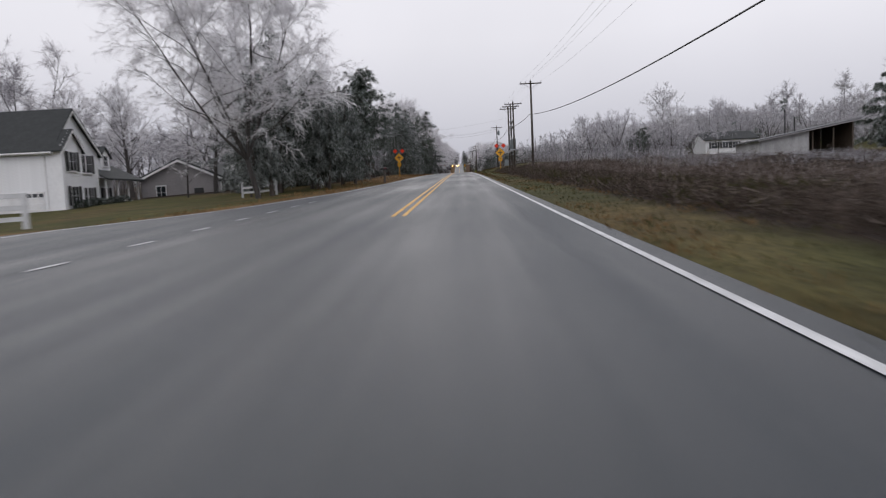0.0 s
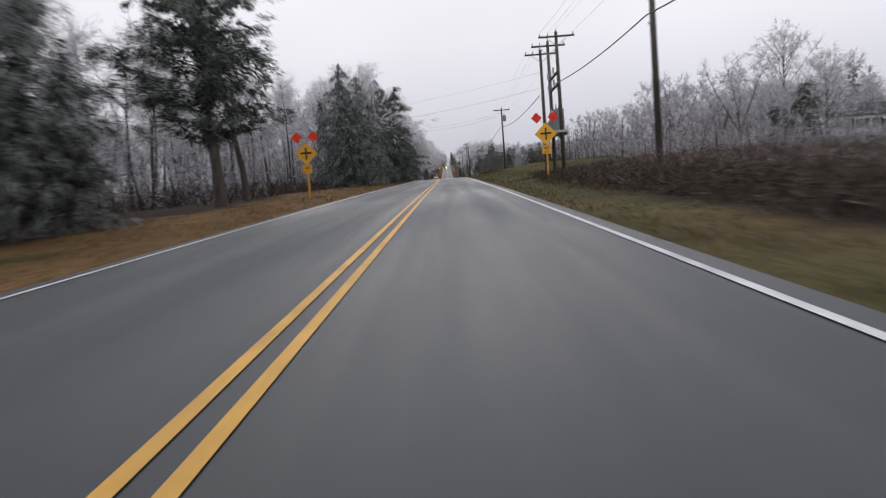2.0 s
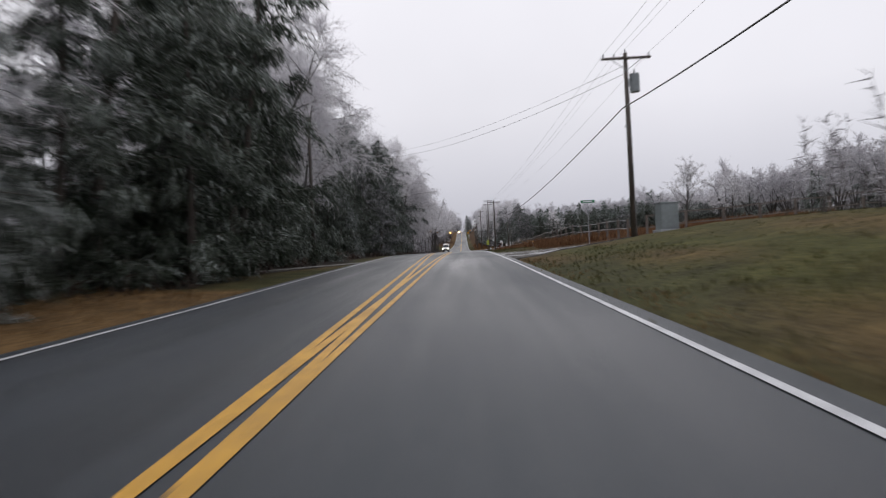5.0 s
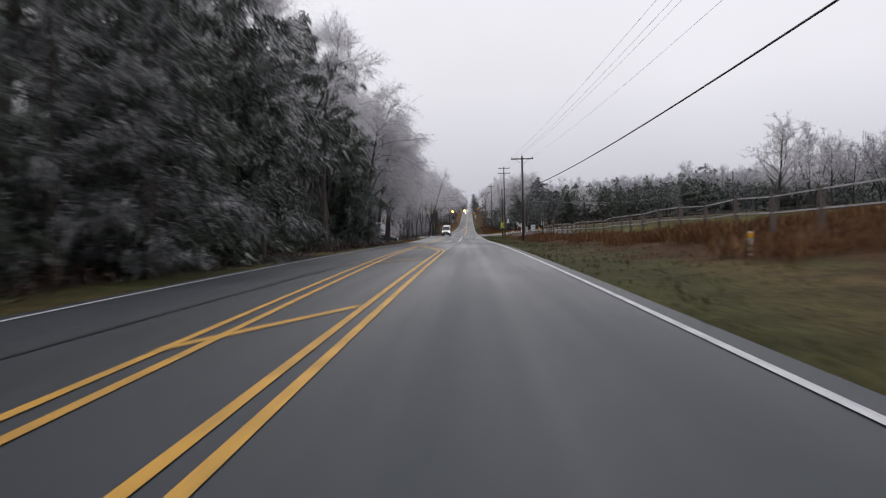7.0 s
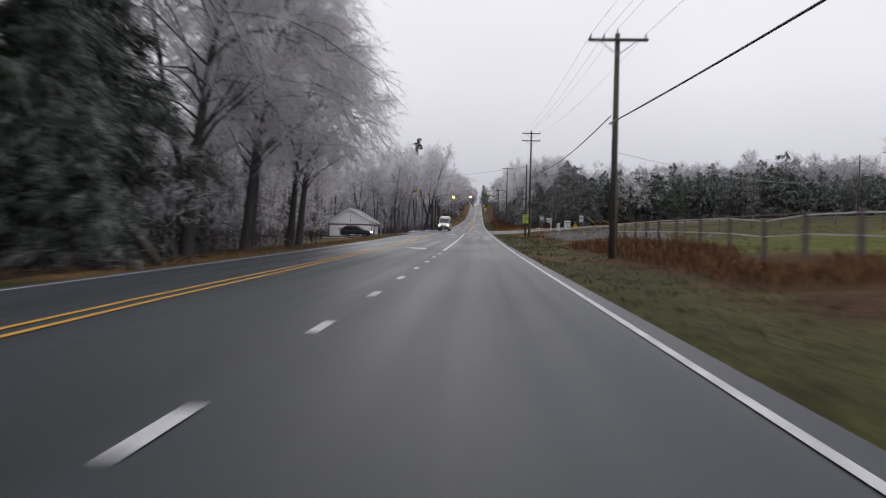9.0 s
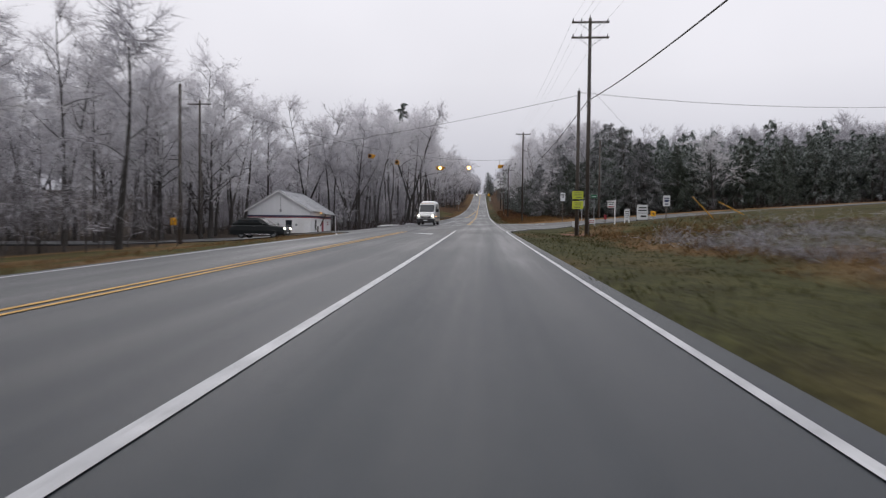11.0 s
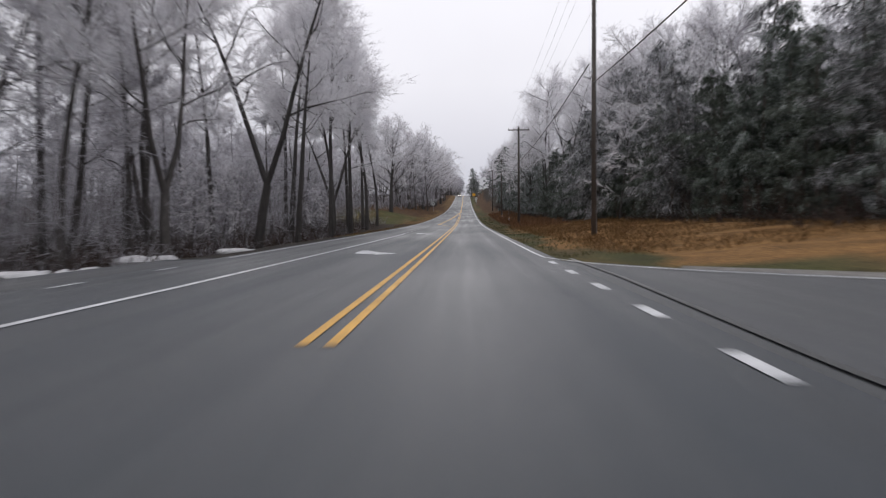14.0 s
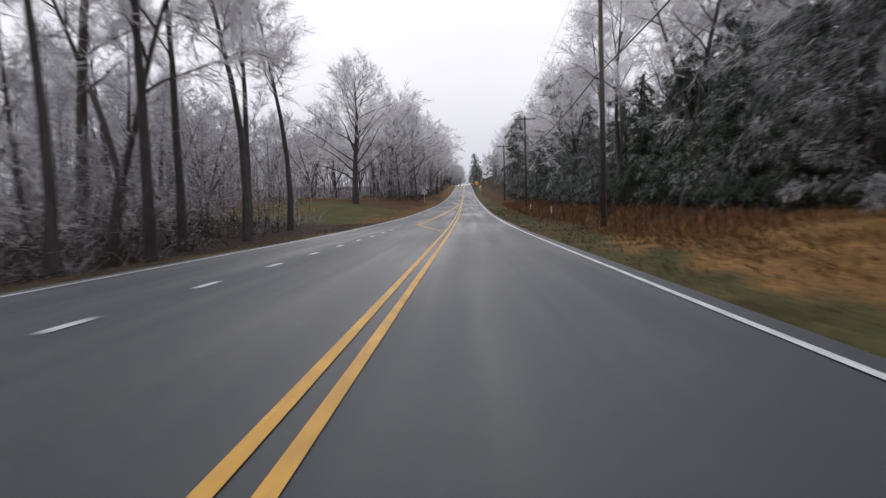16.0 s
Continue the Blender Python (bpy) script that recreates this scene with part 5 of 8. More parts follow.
# ---- along the right
for x, y, s, k in ((72, 116, 1.15, "pine_low"), (36.9, 123.4, 0.88, "oak"), (34.3, 110.4, 0.62, "oak"), (27, 100.4, 0.95, "understory"), (19, 104, 0.42, "young"), (24, 112, 0.5, "young"), (15.5, 101, 0.4, "young")):
    plant(k, x, y, s)
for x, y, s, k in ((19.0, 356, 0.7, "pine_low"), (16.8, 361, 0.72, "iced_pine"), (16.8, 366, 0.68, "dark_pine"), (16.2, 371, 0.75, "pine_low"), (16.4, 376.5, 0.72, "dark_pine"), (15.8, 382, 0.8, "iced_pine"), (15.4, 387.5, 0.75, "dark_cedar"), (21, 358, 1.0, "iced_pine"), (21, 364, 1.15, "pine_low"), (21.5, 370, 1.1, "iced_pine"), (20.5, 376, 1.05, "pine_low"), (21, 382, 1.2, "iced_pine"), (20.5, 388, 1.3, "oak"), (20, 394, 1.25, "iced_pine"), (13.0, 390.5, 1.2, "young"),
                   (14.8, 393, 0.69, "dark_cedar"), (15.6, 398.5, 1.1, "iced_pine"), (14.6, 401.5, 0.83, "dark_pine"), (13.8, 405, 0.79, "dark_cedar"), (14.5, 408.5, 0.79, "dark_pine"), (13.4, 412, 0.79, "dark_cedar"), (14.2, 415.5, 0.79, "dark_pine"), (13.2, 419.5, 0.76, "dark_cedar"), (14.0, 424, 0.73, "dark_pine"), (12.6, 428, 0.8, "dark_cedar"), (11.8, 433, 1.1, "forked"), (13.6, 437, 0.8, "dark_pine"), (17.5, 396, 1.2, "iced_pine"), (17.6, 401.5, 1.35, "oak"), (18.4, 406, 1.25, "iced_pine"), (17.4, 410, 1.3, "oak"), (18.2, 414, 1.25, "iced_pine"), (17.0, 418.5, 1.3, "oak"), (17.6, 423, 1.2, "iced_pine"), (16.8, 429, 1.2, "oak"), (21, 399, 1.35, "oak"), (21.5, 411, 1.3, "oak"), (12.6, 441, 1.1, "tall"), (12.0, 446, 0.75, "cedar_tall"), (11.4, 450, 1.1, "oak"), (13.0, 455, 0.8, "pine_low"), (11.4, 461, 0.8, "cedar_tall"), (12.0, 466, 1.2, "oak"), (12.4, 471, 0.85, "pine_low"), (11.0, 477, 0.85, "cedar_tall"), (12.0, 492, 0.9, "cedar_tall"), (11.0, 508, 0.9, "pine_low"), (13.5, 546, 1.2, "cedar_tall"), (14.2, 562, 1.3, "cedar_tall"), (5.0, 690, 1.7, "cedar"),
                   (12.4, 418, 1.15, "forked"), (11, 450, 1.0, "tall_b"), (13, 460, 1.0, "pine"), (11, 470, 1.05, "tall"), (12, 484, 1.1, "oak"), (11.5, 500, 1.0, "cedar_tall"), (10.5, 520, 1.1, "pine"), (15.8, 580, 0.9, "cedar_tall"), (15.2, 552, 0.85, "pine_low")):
    plant(k, x, y, s, group="wood beyond the straw verge")
for k in range(16):
    x = 23 + 4.8 * k
    plant(("iced_pine", "dark_cedar", "oak", "iced_pine", "dark_pine")[k % 5] if x < 34 else ("dark_pine", "cedar_tall", "iced_pine", "dark_pine", "dark_cedar")[k % 5], x, 351.5 + 0.10 * x + 3 * rng.random(), rng.uniform(0.66, 0.84), group="wood along the side road")
for x, y, s in ((61, 302, 1.35), (80, 318, 1.2), (92, 358, 1.45), (104, 360, 1.4), (98, 322, 1.2)):
    plant("oak", x, y, s, group="frosted trees beyond the field")

# more evergreens with shade in their colour, added along the right-hand wood
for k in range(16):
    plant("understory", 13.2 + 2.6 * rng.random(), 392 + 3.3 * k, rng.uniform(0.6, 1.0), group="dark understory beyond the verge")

# ---- the depth of the woods
woods("woods", "frosted leafless woods behind the houses", scatter(-95, -46, 60, 150, 36, ["round", "tall_b", "tall"], gap=4) + scatter(-60, -22, 88, 150, 40, ["tall_b", "tall", "round", "young"], (0.6, 0.85), 2.6))
woods("woods", "dark pine woods beside the road", scatter(-36, -16.5, 187, 240, 26, ["tall", "cedar", "pine", "tall_b", "tall", "young"], (0.8, 1.0), 2.4) + scatter(-40, -14, 134, 187, 46, ["tall", "tall_b", "young", "young"], (0.75, 1.0), 2.4))
woods("woods", "frosted leafless woods by the junction", scatter(-48, -19, 226, 300, 70, ["tall", "tall_b", "round", "young", "young"], (0.85, 1.1), 2.2) + scatter(-80, -40, 298, 355, 50, ["tall", "tall_b", "round"], (1.0, 1.25), 3))
woods("woods", "tall frosted woods below the road", scatter(-62, -17, 354, 432, 96, ["tall", "tall_b", "young", "tall", "young", "round"], (0.72, 0.98), 2.4))
woods("woods", "frosted woods along the far hill", scatter(-70, -24, 432, 640, 70, ["tall", "tall_b", "round"], (0.9, 1.2), 3.4) + scatter(-24, -9.5, 488, 720, 56, ["round", "tall_b", "round", "young"], (0.8, 1.15), 2.6) + scatter(-40, -9, 720, 830, 36, ["round", "tall_b", "round"], (0.9, 1.2), 3.0))
woods("woods", "pine and frosted woods beyond the side road", scatter(22, 112, 357, 371, 150, ["pine", "cedar", "pine", "pine"], (0.6, 0.85), 1.4) + scatter(20, 120, 371, 386, 60, ["round", "round"], (0.95, 1.2), 2.2) + scatter(20, 70, 372, 470, 66, ["pine", "cedar", "round", "pine", "round"], (0.75, 0.95), 3) + scatter(70, 190, 362, 420, 56, ["pine", "round", "tall_b", "cedar"], (0.95, 1.25), 3.6))
woods("woods", "frosted woods on the far hill", scatter(13, 50, 470, 740, 76, ["round", "tall_b", "tall", "pine", "round"], (0.85, 1.1), 3.0) + scatter(15, 60, 745, 830, 30, ["round", "tall_b", "round"], (0.9, 1.2), 3.5))
woods("woods", "frosted tree line beyond the field", scatter(100, 170, 160, 345, 76, ["round", "tall_b", "round", "pine"], (1.0, 1.3), 4) + scatter(84, 122, 240, 345, 60, ["round", "tall_b", "cedar", "round"], (1.15, 1.45), 2.6) + scatter(40, 110, 128, 158, 24, ["round", "young", "cedar"], (0.5, 0.7), 4))
woods("woods", "frosted tree line behind the thicket", scatter(55, 150, 90, 150, 54, ["round", "round", "tall_b"], (0.55, 0.75), 4) + scatter(18, 120, 104, 150, 80, ["round"], (0.42, 0.62), 2.6) + scatter(90, 160, -20, 90, 36, ["round", "tall_b"], (0.6, 0.8), 5))
woods("woods", "frosted woods where the road climbs away", scatter(-40, -3.6, 835, 875, 46, ["round", "tall", "round"], (0.9, 1.2), 3) + scatter(3.6, 40, 835, 875, 46, ["round", "tall", "round"], (0.9, 1.2), 3))
saplings("pale frosted saplings behind the houses", patches(420, -80, -24, 78, 130) + patches(60, -27, -16, 80, 88) + patches(40, -19, -16, 62, 80), (4, 8.5), 0.045)
saplings("pale frosted saplings behind the verge", patches(420, -34, -13, 90, 168) + patches(220, -45, -15, 148, 168), (3, 7), 0.030)
# added dark stems that stand in for the shade under the pines
saplings("undergrowth toned dark for the shade inside the pine wood", patches(420, -42, -13.5, 166, 228), (1.5, 4.5), 0.028, 24, SHADE_BRAMBLE)
saplings("pale frosted saplings between the trunks", patches(420, -30, -13.5, 228, 262) + patches(420, -50, -20, 262, 305) + patches(420, -75, -36, 300, 356), (3.5, 8), 0.034)
saplings("pale frosted saplings below the road", patches(1500, -52, -13.5, 356, 436), (3, 8), 0.030)
saplings("pale frosted saplings along the far hill", patches(600, -60, -22, 436, 560) + patches(420, -20, -10, 492, 640) + patches(500, 10, 34, 436, 640), (3.5, 8), 0.05, 20)
saplings("pale frosted saplings beyond the side road", patches(420, 20, 110, 362, 400), (3, 7), 0.05, 20)
saplings("pale frosted saplings behind the brambles", patches(1500, 12, 90, 92, 150) + patches(500, 55, 110, 20, 94), (2.0, 4.8), 0.040, 24)
saplings("pale frosted saplings beyond the field", patches(600, 96, 140, 160, 345), (4, 9), 0.07, 20)
saplings("pale frosted shrubs along the wood's edge", [(x, 352.5 + 0.1 * x + rng.normal(0, 1.2)) for x in rng.uniform(18, 75, 110)], (0.9, 2.2), 0.014, 50)
saplings("dark brush along the wood's edge", [(rng.uniform(12.8, 17), y) for y in rng.uniform(355, 430, 260)] + [(x, 354 + 0.1 * x + rng.normal(0, 1.5)) for x in rng.uniform(15, 80, 220)], (0.9, 2.4), 0.016, 36, SHADE_BRAMBLE)
# added dark stems where the evergreen wood's inside lies in shade
saplings("undergrowth toned dark for the shade inside the evergreen wood", patches(420, 17.5, 42, 372, 440) + patches(160, 30, 90, 362, 380), (1.5, 4.0), 0.030, 24, SHADE_BRAMBLE)

# ---------------------------------------------------------------- poles and cables


def lettering(text, size, mat, parent, m, name="lettering"):
    """Raised letters in the built-in font, turned into a mesh."""
    cu = bpy.data.curves.new(name, "FONT")
    cu.body, cu.size, cu.align_x, cu.align_y, cu.extrude = text, size, "CENTER", "CENTER", 0.002
    tmp = bpy.data.objects.new("tmp", cu)
    me = bpy.data.meshes.new_from_object(tmp)
    bpy.data.objects.remove(tmp)
    ob = mesh_part(name, me, mat, parent)
    ob.matrix_basis = m
    return ob


def facing(x, y, z):
    """Upright in the picture plane of someone who looks along +y."""
    return Matrix.Translation((x, y, z)) @ Matrix.Rotation(radians(90), 4, "X")


def utility_pole(x, y, top, arms=(0.35,), arm_len=2.44, radius=0.155, can=False, lean=0.0, label="dark creosoted wooden utility pole with a crossarm"):
    base = ground_z(x, y)
    h = top - base
    p = thing("utility_pole", label, "utility pole", pose(x, y, base, 0, lean, 0), "utility poles")
    part("shaft", rod((0, 0, -0.4), (0, 0, h), radius, radius * 0.66, 12), POLE_WOOD, p, smooth=True)
    for a in arms:
        z = h - a
        arm = part("crossarm", box(arm_len, 0.11, 0.12, (0, -0.15, z), 0.015), POLE_WOOD, p)
        for s in (-1, 1):
            part("brace", rod((s * 0.75, -0.20, z - 0.06), (0, -0.17, z - 0.62), 0.018, sides=6), GALV, arm)
        for u in (-0.46, -0.24, 0.46):
            part("insulator", rod((u * arm_len, -0.15, z + 0.05), (u * arm_len, -0.15, z + 0.24), 0.045, 0.03, 8), PORCELAIN, arm)
    part("top_pin", rod((0, 0, h), (0, 0, h + 0.22), 0.035, 0.025, 8), PORCELAIN, p)
    part("cable_clamp", box(0.10, 0.16, 0.10, (-0.12, 0, h * 0.60), 0.01), GALV, p)
    part("ground_wire", rod((0.10, -0.12, 0.1), (0.07, -0.09, h * 0.92), 0.008, sides=5), GALV, p)
    if can:
        c = part("transformer", rod((0.38, -0.1, h - 2.0), (0.38, -0.1, h - 1.1), 0.24, 0.24, 14), GREY_CAN, p, "grey pole-mounted transformer", smooth=False)
        part("bushing", rod((0.38, -0.1, h - 1.1), (0.38, -0.1, h - 0.85), 0.04, 0.03, 8), PORCELAIN, c)
        part("bracket", box(0.25, 0.08, 0.4, (0.12, -0.05, h - 1.5), 0.01), GALV, c)
    return p


def cable(a, b, sag, r=0.014, mat=None, label="black overhead cable strung between poles"):
    """A wire that hangs between two places, as a thin round tube."""
    a, b = np.array(a, float), np.array(b, float)
    n = max(8, int(np.linalg.norm(b - a) / 4))
    u = np.linspace(0, 1, n)[:, None]
    pts = a + (b - a) * u
    pts[:, 2] -= (4 * sag * u * (1 - u))[:, 0]
    buf = Buf()
    tube(buf, pts, np.full(n, r), 5)
    ob = mesh_part("overhead_cable", buf.mesh("overhead_cable"), mat or WIRE, smooth=True)
    return tagged(ob, label, "cable", "overhead cables")


POLES = [(8.3, -52.0, None, 0.0), (8.3, 12.0, None, 0.0), (8.15, 75.7, 13.5, 0.0), (8.4, 151.4, 16.3, 0.0), (5.8, 241.2, 17.5, 0.0), (7.15, 304.3, 23.6, 0.0), (6.7, 369.0, 25.6, 0.0),
         (5.9, 409.2, 23.4, 0.0), (6.4, 455.0, 25.0, 0.0), (6.8, 505.0, 28.0, 0.0)]
tops = []
for k, (x, y, top, lean) in enumerate(POLES):
    top = top or ground_z(x, y) + 9.6
    utility_pole(x, y, top, arms=(0.3, 1.3) if k == 5 else (0.3,), can=k in (3,))
    tops.append((x, y, top))
B = [(7.65, 95.0, 13.95), (7.52, 98.0, 14.0), (7.4, 101.0, 14.05)]
for x, y, top in B:
    utility_pole(x, y, top)
utility_pole(6.78, 306.4, ground_z(6.78, 306.4) + 10.0, arms=(), label="short wooden utility pole carrying two lime signs")
utility_pole(15.3, 347.1, 21.4, arms=(), label="wooden pole that holds the signal's span wire")
utility_pole(-22.5, 308.6, 20.3, arms=(), label="wooden pole that holds the signal's span wire")
utility_pole(-28.3, 325.5, 22.4, arms=(0.4,), label="wooden utility pole in front of the woods")
utility_pole(-29.0, 327.5, 16.7, arms=(), label="short wooden utility pole in front of the woods")
utility_pole(-7.9, 152.6, 14.2, arms=(), radius=0.12, label="thin wooden service pole under the evergreens")
utility_pole(60.0, 321.5, ground_z(60, 321.5) + 9.5, arms=(), label="wooden utility pole on the side road")
utility_pole(10.2, 262.0, ground_z(10.2, 262) + 0.3 + 4.0, arms=(), radius=0.09, label="thin wooden stub pole in the tall grass")

HANG = {-52.0: 0.54, 12.0: 0.54, 151.4: 0.70, 241.2: 0.60}
chain = tops[:3] + [B[0], B[2]] + tops[3:]
for (xa, ya, za), (xb, yb, zb) in zip(chain, chain[1:]):
    span = yb - ya
    if span < 8:
        continue
    if 304.3 not in (ya, yb):
        fa, fb = HANG.get(ya, 0.63), HANG.get(yb, 0.63)
        ca, cb = ground_z(xa, ya) + (za - ground_z(xa, ya)) * fa, ground_z(xb, yb) + (zb - ground_z(xb, yb)) * fb
        cable((xa - 0.25, ya, ca), (xb - 0.25, yb, cb), span * 0.012, 0.030, label="thick black telephone cable strung between poles")
    for u in (-1.12, -0.58, 1.12):
        cable((xa + u, ya - 0.15, za - 0.06), (xb + u, yb - 0.15, zb - 0.06), span * 0.010, 0.007, ICED_WIRE, "thin iced power line strung between poles")
    cable((xa, ya, za + 0.2), (xb, yb, zb + 0.2), span * 0.010, 0.006, ICED_WIRE, "thin iced power line strung between poles")
cable((8.4, 151.4, 15.3), (-11.5, 199, 19.6), 1.2, 0.011, label="black overhead cable crossing the road")
cable((8.4, 151.4, 15.7), (-11.5, 199, 20.1), 1.1, 0.009, label="black overhead cable crossing the road")
cable((7.4, 101.0, 11.2), (-14.0, 112.0, 10.6), 0.5, 0.008, ICED_WIRE, label="black overhead cable crossing the road")
cable((7.4, 101.0, 12.4), (-14.0, 112.0, 11.8), 0.5, 0.007, ICED_WIRE, label="black overhead cable crossing the road")
hz = ground_z(6.78, 306.4) + 9.9
cable((6.78, 306.4, hz), (60, 321.5, ground_z(60, 321.5) + 9.3), 1.6, 0.022, ICED_WIRE, "pale iced cable along the side road")
cable((6.78, 306.4, hz - 0.2), (-24.6, 336.0, 18.6), 0.4, 0.014, label="black overhead cable crossing the junction")
cable((5.6, 241.2, 14.1), (7.05, 304.3, 18.2), 0.9, 0.028, label="thick black telephone cable strung between poles")
cable((7.05, 304.3, 18.2), (6.6, 369.0, 19.2), 0.8, 0.028, label="thick black telephone cable strung between poles")
cable((5.85, 241.2, 12.6), (48, 300, ground_z(48, 300) + 6.2), 1.2, 0.012, ICED_WIRE, "thin iced service line over the field")
for k, (gx, gy) in enumerate(((18.5, 313.5), (21.5, 315.0))):
    g = thing("guy_wire", "steel guy wire with a yellow plastic guard", "guy wire", pose(gx, gy, ground_z(gx, gy)), "guy wires")
    d = Vector((7.25 - gx, 304.3 - gy, 19.0 - 3 * k - ground_z(gx, gy)))
    part("strand", rod((0, 0, -0.1), d, 0.008, sides=5), GALV, g)
    part("guard", rod(d * 0.01, d * 0.20, 0.035, sides=8), SIGN_YELLOW, g, "yellow plastic guard")

# the bank of grey regulators on the triple pole
reg = thing("regulator_bank", "three grey voltage regulators on a steel platform", "transformer", pose(7.58, 96.5, 0))
part("platform", box(1.0, 3.4, 0.16, (0, 0, 7.25), 0.02), GALV, reg)
for s in (-1, 1):
    part("beam", box(0.12, 3.6, 0.14, (s * 0.42, 0, 7.10), 0.01), GALV, reg)
for k in range(3):
    c = part("regulator", rod((0, -1.05 + k * 1.05, 7.33), (0, -1.05 + k * 1.05, 8.75), 0.36, 0.36, 16), GREY_CAN, reg, "grey cylindrical regulator tank")
    part("lid", rod((0, -1.05 + k * 1.05, 8.75), (0, -1.05 + k * 1.05, 8.86), 0.39, 0.30, 16), GREY_CAN, c)
    for s in (-0.15, 0.15):
        part("bushing", rod((s, -1.05 + k * 1.05, 8.84), (s * 1.3, -1.05 + k * 1.05, 9.2), 0.045, 0.03, 8), PORCELAIN, c)
    part("control_box", box(0.3, 0.2, 0.5, (-0.42, -1.05 + k * 1.05, 7.9), 0.02), GREY_CAN, c)
for z in (10.4, 11.2):
    bm = part("switch_beam", box(0.12, 3.9, 0.16, (-0.05, 0, z), 0.015), POLE_WOOD, reg)
    for k in range(3):
        part("switch", box(0.12, 0.14, 0.42, (-0.22, -1.2 + k * 1.2, z + 0.22), 0.02), PORCELAIN, bm)

# ---------------------------------------------------------------- signs


def warning_sign(x, y, mirror):
    """The crossroad warning: diamond, speed plaque, yellow post and two cloth flags."""
    z = ground_z(x, y)
    s = thing("warning_sign", "yellow crossroad warning sign with plaque and two red flags", "road sign", pose(x, y, z, 0, 0, 4 if mirror else -3), "crossroad warning signs")
    part("post", box(0.10, 0.06, 2.9, (0, 0.04, 1.40), 0.01), POST_YELLOW, s, "yellow square post")
    d = part("diamond", box(0.84, 0.012, 0.84, (0, -0.02, 2.42), 0.0, turn=Matrix.Rotation(radians(45), 4, "Y")), SIGN_YELLOW, s, "yellow diamond panel")
    part("border", prism([(0.0, 2.985), (0.565, 2.42), (0.0, 1.855), (-0.565, 2.42), (-0.540, 2.42), (0.0, 1.88), (0.540, 2.42), (0.0, 2.96)][:4], "y", -0.024, -0.022), SIGN_YELLOW, d)
    part("symbol", box(0.09, 0.004, 0.62, (0, -0.031, 2.42)), SIGN_BLACK, d, "black cross")
    part("symbol", box(0.58, 0.004, 0.10, (0, -0.036, 2.44)), SIGN_BLACK, d, "black cross")
    q = part("plaque", box(0.46, 0.012, 0.46, (0, -0.02, 1.60), 0.0), SIGN_YELLOW, s, "yellow speed plaque")
    lettering("40", 0.30, SIGN_BLACK, q, facing(0, -0.030, 1.66))
    lettering("M.P.H.", 0.12, SIGN_BLACK, q, facing(0, -0.030, 1.46))
    for u in (-1, 1):
        f = part("flag_staff", rod((0.02 * u, 0.0, 2.92), (u * 0.30, 0.0, 3.16), 0.012, sides=6), GALV, s)
        bm = bmesh.new()
        rows = []
        a = math.radians(42)
        for i in range(6):
            rows.append([])
            for j in range(6):
                p, w = i / 5 * 0.42, (j / 5 - 0.5) * 0.42
                rows[-1].append(bm.verts.new((u * (0.28 + p * math.cos(a) - w * math.sin(a)), 0.02 * math.sin(3.0 * i + j) + 0.005, 3.14 + p * math.sin(a) + w * math.cos(a) * 0.95)))
        for i in range(5):
            for j in range(5):
                bm.faces.new((rows[i][j], rows[i + 1][j], rows[i + 1][j + 1], rows[i][j + 1]))
        bmesh.ops.solidify(bm, geom=list(bm.faces), thickness=0.006)
        part("flag", bm, FLAG_RED, f, "orange-red cloth flag")
    return s


warning_sign(5.0, 84.6, False)
warning_sign(-7.75, 84.4, True)


def board(name, label, x, y, mid, w, h, mat, posts=1, post_mat=None, bars=(), bar_mat=None, turn=0.0, category="sign"):
    """A sign board on one or two posts with unreadable lines of print as bars."""
    z = ground_z(x, y)
    s = thing(name, label, category, pose(x, y, z, 0, 0, turn))
    c = mid - z
    b = part("panel", box(w, 0.03, h, (0, -0.03, c), 0.006), mat, s)
    for k in range(posts):
        px = 0 if posts == 1 else (-w / 2 + 0.04 if k == 0 else w / 2 - 0.04)
        part("post", box(0.09, 0.09, c + h * 0.4 + 0.3, (px, 0.04, (c + h * 0.4) / 2 - 0.15), 0.008), post_mat or FENCE_POST, s)
    for u, v, bw, bh in bars:
        part("print_bar", box(bw * w, 0.004, bh * h, (u * w, -0.049, c + v * h)), bar_mat or SIGN_BLACK, b)
    return s


for z, bars in ((12.10, ((0, 0.28, 0.7, 0.09), (0, 0.02, 0.8, 0.07), (0.1, -0.26, 0.5, 0.10))), (11.42, ((0, 0.26, 0.7, 0.08), (0, 0.0, 0.6, 0.07), (-0.05, -0.28, 0.55, 0.09)))):
    s = thing("notice", "lime notice board nailed to a utility pole", "sign", pose(6.78, 306.18, z), "lime notices on the pole")
    b = part("panel", box(0.76, 0.02, 0.54, (0, -0.02, 0), 0.004), SIGN_LIME, s)
    for u, v, bw, bh in bars:
        part("print_bar", box(bw * 0.76, 0.004, bh * 0.54, (u * 0.82, -0.034, v * 0.54)), NAVY, b)
hang = thing("yard_sign", "white hanging yard sign with red print on a white post", "yard sign", pose(11.13, 317.2, ground_z(11.13, 317.2)))
up = 11.85 - ground_z(11.13, 317.2)
part("post", box(0.09, 0.09, up + 0.75, (0.36, 0, (up + 0.45) / 2 - 0.15), 0.01), TRIM_WHITE, hang)
part("arm", box(0.78, 0.06, 0.07, (0.05, 0, up + 0.36), 0.008), TRIM_WHITE, hang)
for u in (-0.2, 0.2):
    part("hook", rod((u, 0, up + 0.22), (u, 0, up + 0.33), 0.008, sides=6), GALV, hang)
b = part("panel", box(0.56, 0.025, 0.46, (0, 0, up), 0.006), SIGN_WHITE, hang)
